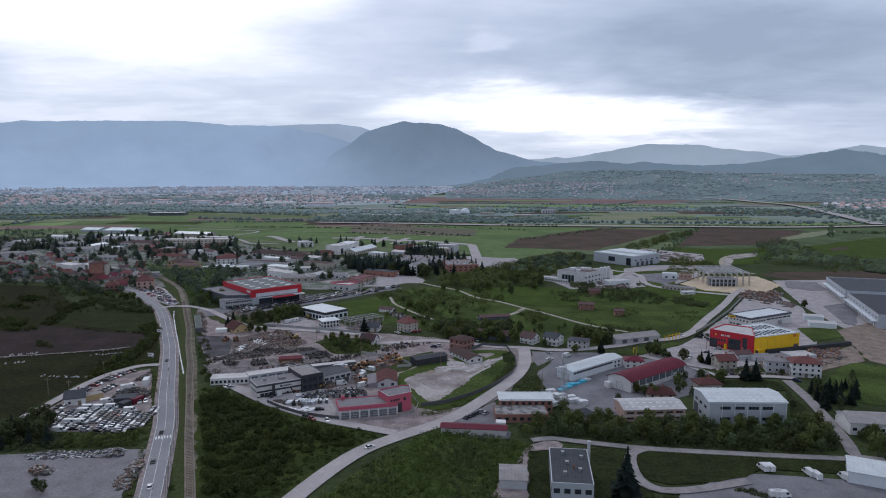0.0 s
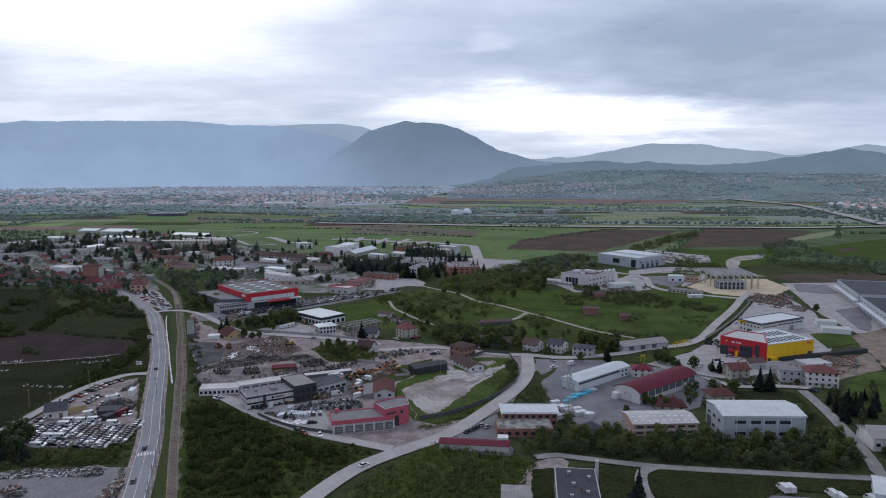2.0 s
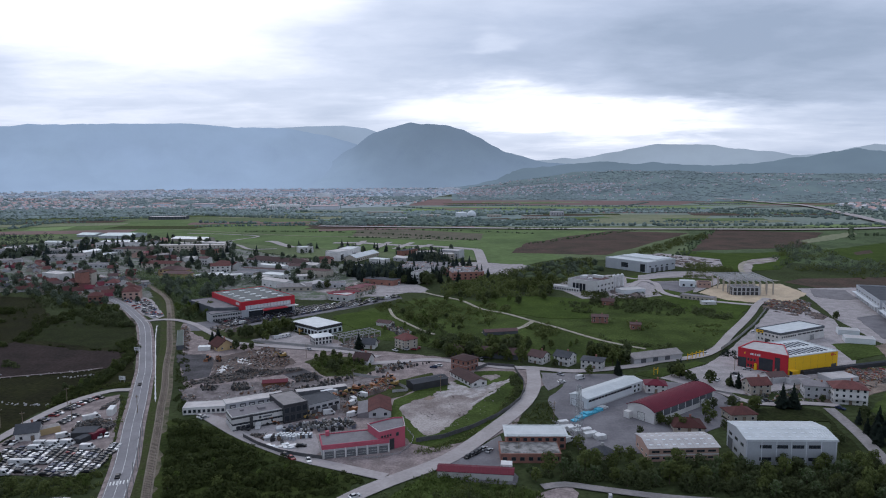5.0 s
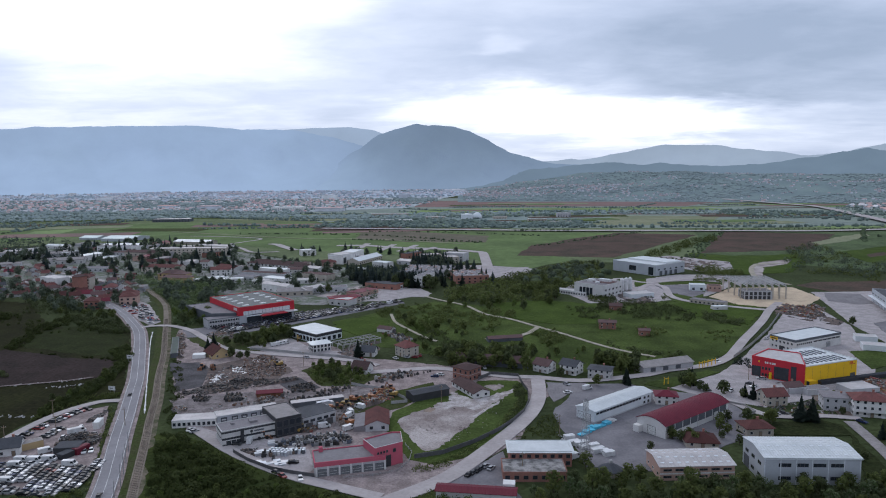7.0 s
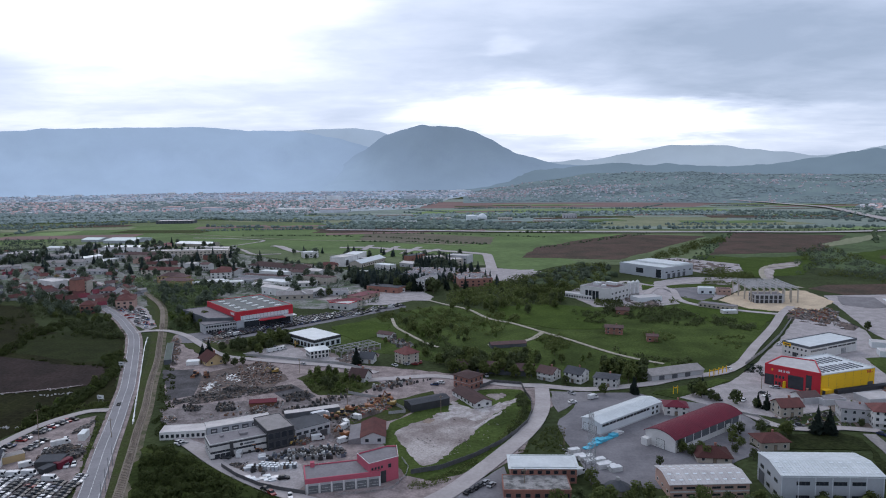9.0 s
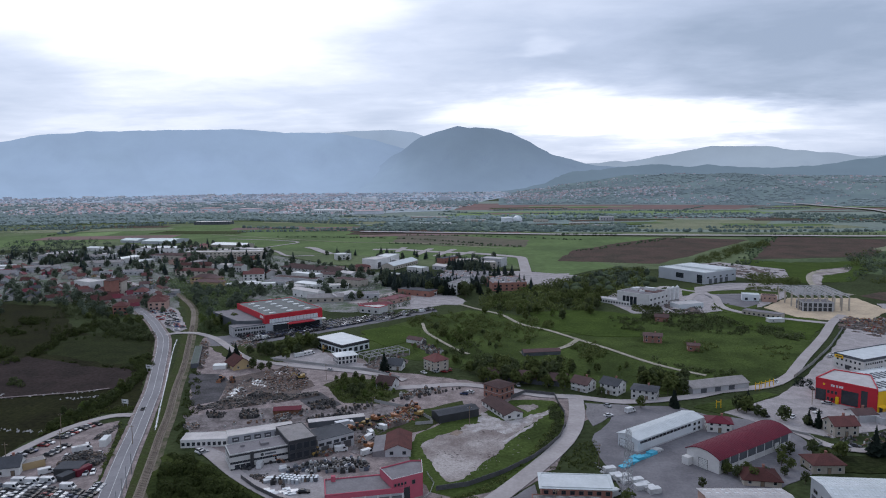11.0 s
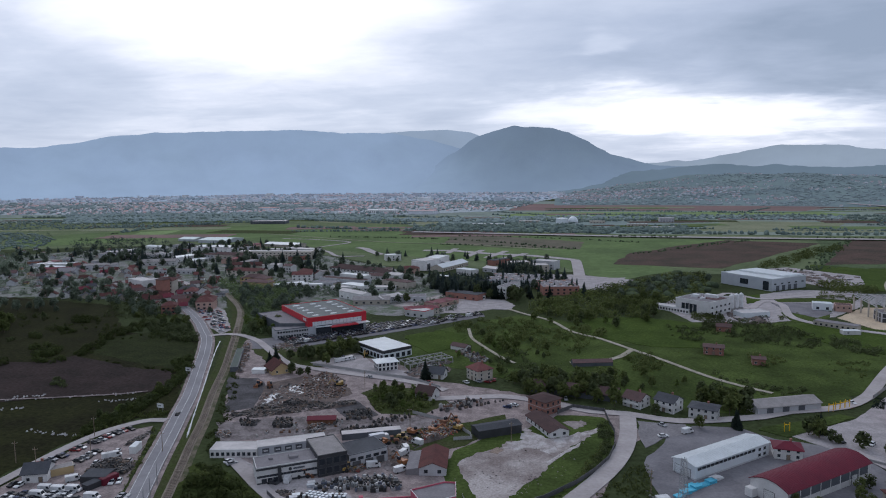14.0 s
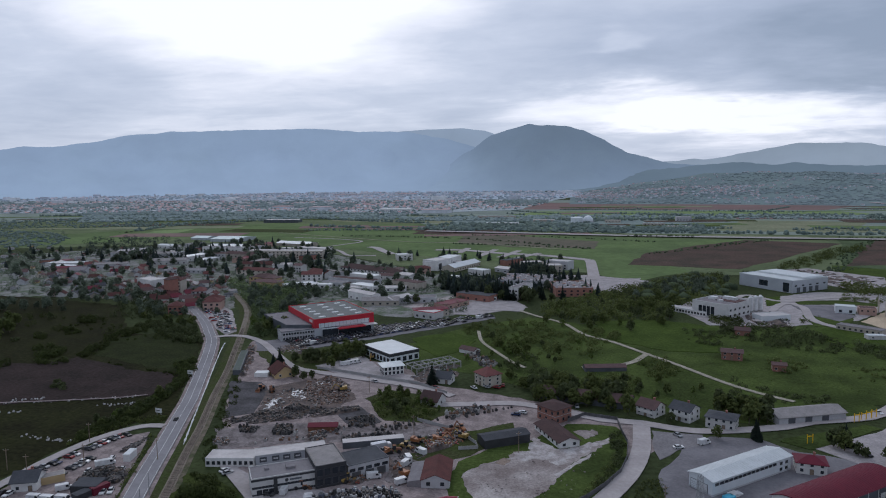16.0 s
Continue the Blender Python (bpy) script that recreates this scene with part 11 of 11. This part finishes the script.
heap("scrap_heap", [(-110.7, 218.7), (-111.7, 231.8), (-110.5, 239.8), (-107, 233.3), (-103.2, 214.6), (-106.9, 213.3)], 300, 0.7, SCRAP, "scrap piled along the yard wall", r4, 0.9)
heap("scrap_heap", [(-143.7, 227.3), (-144.6, 233.4), (-136.7, 228.8), (-134.8, 224.4), (-140, 224.4)], 90, 0.8, SCRAP, "dark scrap pile on the concrete", r4, 1.0)
heap("rubble", [(-19.5, 316.9), (-12.7, 339.3), (16.8, 354.3), (31.2, 365), (18.3, 325.5), (-1.1, 302.4)], 150, 0.35, G_DUST, "low rubble on the empty lot", r4, 0.25)
heap("scrap_heap", [(45.4, 320.6), (52.1, 312.6), (62.8, 297.7), (59.5, 296), (49.3, 304.9)], 60, 0.7, SCRAP_WHITE, "white bundles beside the yard", r4, 0.4)


def machine_lump(s, x, y, k, r2, a):
    """One stripped engine or gearbox: a block, a narrower head and a stub shaft, standing on the ground."""
    L, W, H = k * r2.uniform(0.7, 1.2), k * r2.uniform(0.5, 0.8), k * r2.uniform(0.5, 0.9)
    s.box(x - L / 2, y - W / 2, 0.1, x + L / 2, y + W / 2, 0.15 + H, a, 0.96)
    s.box(x - L * 0.3, y - W * 0.3, 0.1 + H, x + L * 0.25, y + W * 0.3, 0.15 + H * 1.5, a + r2.uniform(-20, 20), 0.9)
    c, q = math.cos(radians(a)), math.sin(radians(a))
    s.tube((x + c * L * 0.4, y + q * L * 0.4, 0.2 + H * 0.5), (x + c * L * 0.8, y + q * L * 0.8, 0.2 + H * 0.5), W * 0.25, W * 0.2, 6)


def parts_rows(name, poly, a, px, py, k, material, label, r2, keep=0.85):
    """Machine parts set out on the ground in rows at angle a, with gaps and small jogs."""
    s = Soup()
    cx, cy = sum(q[0] for q in poly) / len(poly), sum(q[1] for q in poly) / len(poly)
    c, d = math.cos(radians(a)), math.sin(radians(a))
    for i in range(-50, 51):
        for j in range(-50, 51):
            u, v = i * px + r2.uniform(-0.2, 0.2) * px, j * py + r2.uniform(-0.12, 0.12) * py
            x, y = cx + u * c - v * d, cy + u * d + v * c
            if inside((x, y), poly) and r2.random() < keep:
                machine_lump(s, x, y, k * r2.uniform(0.75, 1.3), r2, a + r2.choice((0, 90)) + r2.uniform(-15, 15))
    return tagged(part(name, s, material), label, "machine parts", "", "stuff")


parts_rows("parts_rows", [(-43.0, 488.2), (-26.6, 462.9), (-21.0, 471.4), (-38.2, 497.8)], -50, 2.2, 2.6, 1.8, SCRAP, "old machines and crates beside the meadow shed", r4, 0.8)
parts_rows("parts_rows", [(-78.1, 379.1), (-66.2, 381.6), (-62.7, 370.7), (-73.4, 369.3)], -18, 1.5, 2.1, 1.5, SCRAP_DARK, "black tyres and gearboxes set out in rows", r4)
parts_rows("parts_rows", [(-102.1, 356.6), (-94.2, 357.5), (-97.6, 365.6), (-104.6, 364.8)], 8, 1.2, 1.3, 1.5, SCRAP_DARK, "square block of dark stacked parts", r4, 0.97)
parts_rows("parts_rows", [(-117.2, 355.8), (-108.7, 356.8), (-111.4, 363.1), (-119.3, 362.2)], 8, 1.5, 2.2, 1.4, SCRAP_DARK, "short rows of dark machine parts", r4)
parts_rows("parts_rows", [(-71, 353.4), (-62, 358.3), (-52.6, 361.7), (-51.6, 365.5), (-62.4, 362.8), (-71.8, 357.4)], 24, 1.3, 1.7, 1.4, SCRAP_DARK, "long dark rows of engines behind the shed", r4, 0.9)
parts_rows("parts_rows", [(-62, 366.5), (-47, 371), (-43, 378), (-48.4, 379.5), (-62, 372)], 20, 2.0, 2.9, 1.4, SCRAP_DARK, "loose engines set out on the gravel", r4, 0.7)
parts_rows("parts_rows", [(-94, 355), (-87, 357), (-76, 359), (-71, 362), (-74.9, 369.2), (-88.4, 367.6), (-95.8, 363)], 12, 2.4, 2.6, 1.1, SCRAP, "loose machine parts round the red shed", r4, 0.55)
parts_rows("parts_rows", [(-108, 345), (-96, 349), (-86, 352), (-88, 356), (-104, 353)], 14, 3.0, 2.6, 1.1, SCRAP, "few grey machine parts on open gravel", r4, 0.35)
parts_rows("parts_rows", [(-36.5, 390.8), (-23.8, 403), (-18, 401.1), (-29.9, 388.4)], 45, 1.9, 2.4, 1.5, SCRAP, "rows of small machines along the lane", r4)
parts_rows("parts_rows", [(-40, 383), (-30, 391), (-8, 404), (-6, 401), (-24, 389), (-36, 380)], 38, 2.0, 2.6, 1.2, SCRAP_DARK, "dark machine parts along the lane", r4, 0.6)
parts_rows("parts_rows", [(-66.5, 304.2), (-59.3, 310.2), (-49, 316.4), (-38, 315.6), (-36.3, 307.6), (-45, 304.6), (-56, 302.5)], 18, 1.35, 1.75, 1.6, SCRAP_WHITE, "grey and white machine parts in rows", r4, 0.8)
parts_rows("parts_rows", [(-72, 297.5), (-66, 303.5), (-64, 303.2), (-57, 300.5), (-52.9, 298.6), (-56, 293), (-66, 292)], 18, 2.6, 2.6, 1.6, SCRAP_DARK, "dark pallets and machine parts behind the fence", r4, 0.5)
heap("scrap_row", [(-124.4, 365.3), (-117.6, 374.7), (-105.9, 381.7), (-88.6, 384.0), (-90.4, 389.3), (-102.8, 386.4), (-118.4, 380.0), (-127.5, 369.4)], 330, 0.65, SCRAP_DARK, "dark bank of scrap across the yard", r4, 1.7)


def stack(name, x, y, rz, L, W, n, material, label, group=""):
    c = thing(name, x, y, rz, label, "stack", group)
    for i in range(n):
        part("pack", Soup().box(-L / 2, -W / 2, 0.1 + i * 0.62, L / 2, W / 2, 0.66 + i * 0.62), material, c)
        part("batten", Soup().box(-L / 2 + 0.1, -W / 2, 0.04 + i * 0.62 - 0.02, -L / 2 + 0.3, W / 2, 0.1 + i * 0.62), M_WOOD, c)


for i, (x, y) in enumerate([(52, 307.9), (53.3, 305.3), (54.9, 307.4), (58.4, 303.2), (60.1, 301.2), (58.7, 298.6), (61.6, 298.7), (62.7, 296.2), (55, 303.2), (50.5, 311.7)]):
    stack("board_stack", x, y, 20, 4.2, 2.4, 2 + i % 2, M_WHITE, "stack of white wrapped boards in the yard", "board stacks")
for i, (x, y) in enumerate([(56.5, 316.1), (58.7, 318.4), (60.9, 320.8), (63.2, 323.1), (66, 325.5), (68.8, 328), (61.6, 324.3), (70.7, 330.5), (71.9, 331.7)]):
    stack("tarp_stack", x, y, 38, 3.6, 2.4, 1 + i % 2, M_CYAN if i < 7 else M_WHITE, "stack under bright blue sheeting in the yard", "blue stacks")
def drum(x, y, m, lb):
    c = thing("drum", x, y, 0, lb, "drum", "drums behind the fence")
    part("shell", Soup().tube((0, 0, 0.1), (0, 0, 0.5), 0.62, 0.62, 12).tube((0, 0, 0.5), (0, 0, 1.75), 0.58, 0.58, 12), m, c)
    part("lid", Soup().tube((0, 0, 1.75), (0, 0, 1.85), 0.62, 0.5, 12), W_PALE, c)


for i in range(6):
    for j in range(3):
        x, y = [(-65.6, 296.4)][0]
        drum(x + i * 1.45 + j * 0.5, y + j * 1.5 - i * 0.25, W_PANEL if (i + j) % 3 else M_WHITE, "tall pale drum standing in the yard")
for i in range(4):
    for j in range(2):
        x, y = [(-56.6, 297.2)][0]
        drum(x + i * 1.45, y + j * 1.5 + i * 0.1, W_DARK if (i + j) % 2 else W_PALE, "tall grey drum standing in the yard")
for i, (x, y) in enumerate([(-67.3, 289.7), (-65.3, 288.6), (-63.4, 287.5), (-61.3, 288.8), (-59.4, 287.8), (-57.7, 287.5), (-57.5, 289.7), (-60.6, 290.7), (-66.7, 305.5), (-67, 307.2), (-68.8, 297.6), (-69.1, 295.9)]):
    stack("wrapped_pack", x, y, 25, 2.6, 1.9, 1 if i < 8 else 2, (M_WHITE, W_PALE, W_PANEL)[i % 3], "low pack under pale wrapping in the yard", "wrapped packs")


def fence(name, pts, h, material, label, post=3.0, mesh=False):
    f = tagged(new(name), label, "fence")
    f.matrix_basis = pose(pts[0][0], pts[0][1], 0)
    o = Vector((pts[0][0], pts[0][1], 0))
    for a, b in zip(pts, pts[1:]):
        A, B = Vector((*a, 0)) - o, Vector((*b, 0)) - o
        d = B - A
        n = max(1, int(d.length / post))
        rz = math.degrees(math.atan2(d.y, d.x))
        for i in range(n):
            p = A + d * (i / n)
            part("post", shared(("post", h), lambda: Soup().box(-0.09, -0.09, -0.1, 0.09, 0.09, h + 0.12), "post", material), material, f, "", pose(p.x, p.y, 0, 0, 0, rz))
            w = d.length / n
            if mesh:
                s = Soup()
                for k in range(3):
                    s.box(0.1, -0.02, h * (0.3 + 0.33 * k) - 0.05, w - 0.1, 0.02, h * (0.3 + 0.33 * k) + 0.05)
            else:
                s = Soup().box(0.1, -0.05, 0, w - 0.1, 0.05, h)
            part("panel", s, material, f, "", pose(p.x, p.y, 0, 0, 0, rz))


fence("yard_fence", [(-79.1, 297.7), (-71.1, 290), (-60.8, 282.8), (-52, 279.3), (-43.6, 276.8)], 1.8, M_FRAME_DARK, "dark panel fence round the crate yard", 3.5)
fence("yard_wall", [(-118.8, 450.5), (-96.8, 444), (-75.2, 436.5), (-58.1, 431.7), (-40.4, 418.1)], 1.6, M_FENCE, "grey concrete wall along the works road", 5)
fence("yard_wall", [(-46.8, 381.2), (-29.2, 372.6), (-18.4, 359.7), (-17, 355.2), (-24.4, 353)], 1.6, M_FENCE, "grey concrete wall of the machine yard", 5)
fence("court_wall", [(127.4, 354.9), (134.9, 349.1), (136.2, 340.8), (126.9, 335.6)], 1.4, M_FENCE, "curved pale wall behind the warehouse", 4)
fence("depot_wall", [(162.4, 429.7), (183, 456.2), (210.7, 495.6), (240.2, 543.4)], 1.8, M_FENCE, "dark boundary wall of the office hall yard", 5)
fence("lot_fence", [(17, 389.5), (24, 398.3), (37.6, 394.5), (38.6, 381), (40.1, 369.8), (38.9, 355), (35.8, 342.4), (29.8, 330.5), (23.4, 320.2), (12.9, 307.7), (0.6, 297), (-10, 293.1)], 1.9, M_FRAME_DARK, "dark green screen fence round the empty lot", 3.0)
fence("rail_guard", [(-14.2, 306.1), (-11.1, 298.4), (-11.6, 291.2), (-15.2, 282.1), (-23.6, 278.6), (-34, 276.8)], 0.9, M_STEEL, "grey guard rail round the court", 3, True)


def pole(x, y, h, label, name="utility_pole", arm=True, wood_pole=True):
    c = tagged(new(name), label, "pole", "poles")
    c.matrix_basis = pose(x, y, 0, 0, 0, 20)
    part("shaft", Soup().tube((0, 0, -0.3), (0, 0, h), 0.16, 0.1, 7), M_WOOD if wood_pole else M_STEEL, c)
    if arm:
        part("crossarm", Soup().box(-0.9, -0.06, h - 0.9, 0.9, 0.06, h - 0.75), M_WOOD if wood_pole else M_STEEL, c)
        for k in (-0.8, 0, 0.8):
            part("insulator", Soup().tube((k, 0, h - 0.75), (k, 0, h - 0.45), 0.06, 0.04, 6), M_WHITE, c)


for x, y in [(-172.1, 305), (-184, 308.9), (-158.7, 317.1), (-171.6, 336.7), (-134.3, 325.7), (-44.6, 365.1), (28.9, 279.5), (153.1, 388.2), (47.5, 316.8), (-1.2, 354.3), (-78.6, 415.3)]:
    pole(x, y, 8.5, "weathered wooden utility pole beside the lane")
for p in smooth(MAIN, 34)[4:14]:
    pole(p.x + 5.6, p.y - 1.5, 8.0, "slim grey street lamp beside the main road", "street_lamp", False, False)

def lattice_mast(x, y):
    c = tagged(new("lattice_mast"), "tall grey steel lattice mast behind the brick office", "mast")
    c.matrix_basis = pose(x, y, 0, 0, 0, 25)
    H, w0, w1 = 24.0, 1.5, 0.5
    for sx in (-1, 1):
        for sy in (-1, 1):
            part("leg", Soup().tube((sx * w0, sy * w0, -0.2), (sx * w1, sy * w1, H), 0.09, 0.06, 4), M_STEEL, c)
    for i in range(12):
        z0, z1 = H * i / 12, H * (i + 1) / 12
        a, b = w0 + (w1 - w0) * i / 12, w0 + (w1 - w0) * (i + 1) / 12
        for (ax, ay), (bx, by) in (((-1, -1), (1, -1)), ((1, -1), (1, 1)), ((1, 1), (-1, 1)), ((-1, 1), (-1, -1))):
            for p, q in (((ax * a, ay * a, z0), (bx * b, by * b, z1)), ((bx * a, by * a, z0), (ax * b, ay * b, z1)), ((ax * a, ay * a, z0), (bx * a, by * a, z0))):
                part("brace", Soup().tube(p, q, 0.05, 0.05, 4), M_STEEL, c)
    for k in range(3):
        part("antenna", Soup().box(-0.15, -0.1, 0, 0.15, 0.1, 2.0), M_WHITE, c, "", pose(0.9 * math.cos(2.1 * k), 0.9 * math.sin(2.1 * k), H - 3.0, 0, 0, 120 * k))


lattice_mast(52.9, 290.5)
for x, y in [(135.4, 408.4), (138.8, 410.4), (141.6, 412.5), (144.4, 414.5), (108.5, 380.5)]:
    g = tagged(new("gate_post"), "yellow steel barrier frame beside the street", "barrier", "yellow barriers")
    g.matrix_basis = pose(x, y, 0, 0, 0, 20)
    part("upright", Soup().box(-0.12, -0.12, 0, 0.12, 0.12, 4.0), W_YELLOW, g)
    part("upright", Soup().box(2.2, -0.12, 0, 2.44, 0.12, 4.0), W_YELLOW, g)
    part("crossbar", Soup().box(0.12, -0.1, 3.0, 2.2, 0.1, 3.3), W_YELLOW, g)
for x, y in [(-161.1, 367.8), (-179.5, 424.3)]:
    g = tagged(new("billboard"), "small roadside advertising board on posts", "billboard")
    g.matrix_basis = pose(x, y, 0, 0, 0, -10)
    for k in (-1.1, 1.1):
        part("post", Soup().box(k - 0.08, -0.08, 0, k + 0.08, 0.08, 3.2), M_STEEL, g)
    part("board", Soup().box(-1.8, -0.14, 2.2, 1.8, -0.08, 4.2), M_WHITE, g)
    part("bar", Soup().box(-1.2, -0.17, 2.9, 0.6, -0.14, 3.4), W_DARK, g)
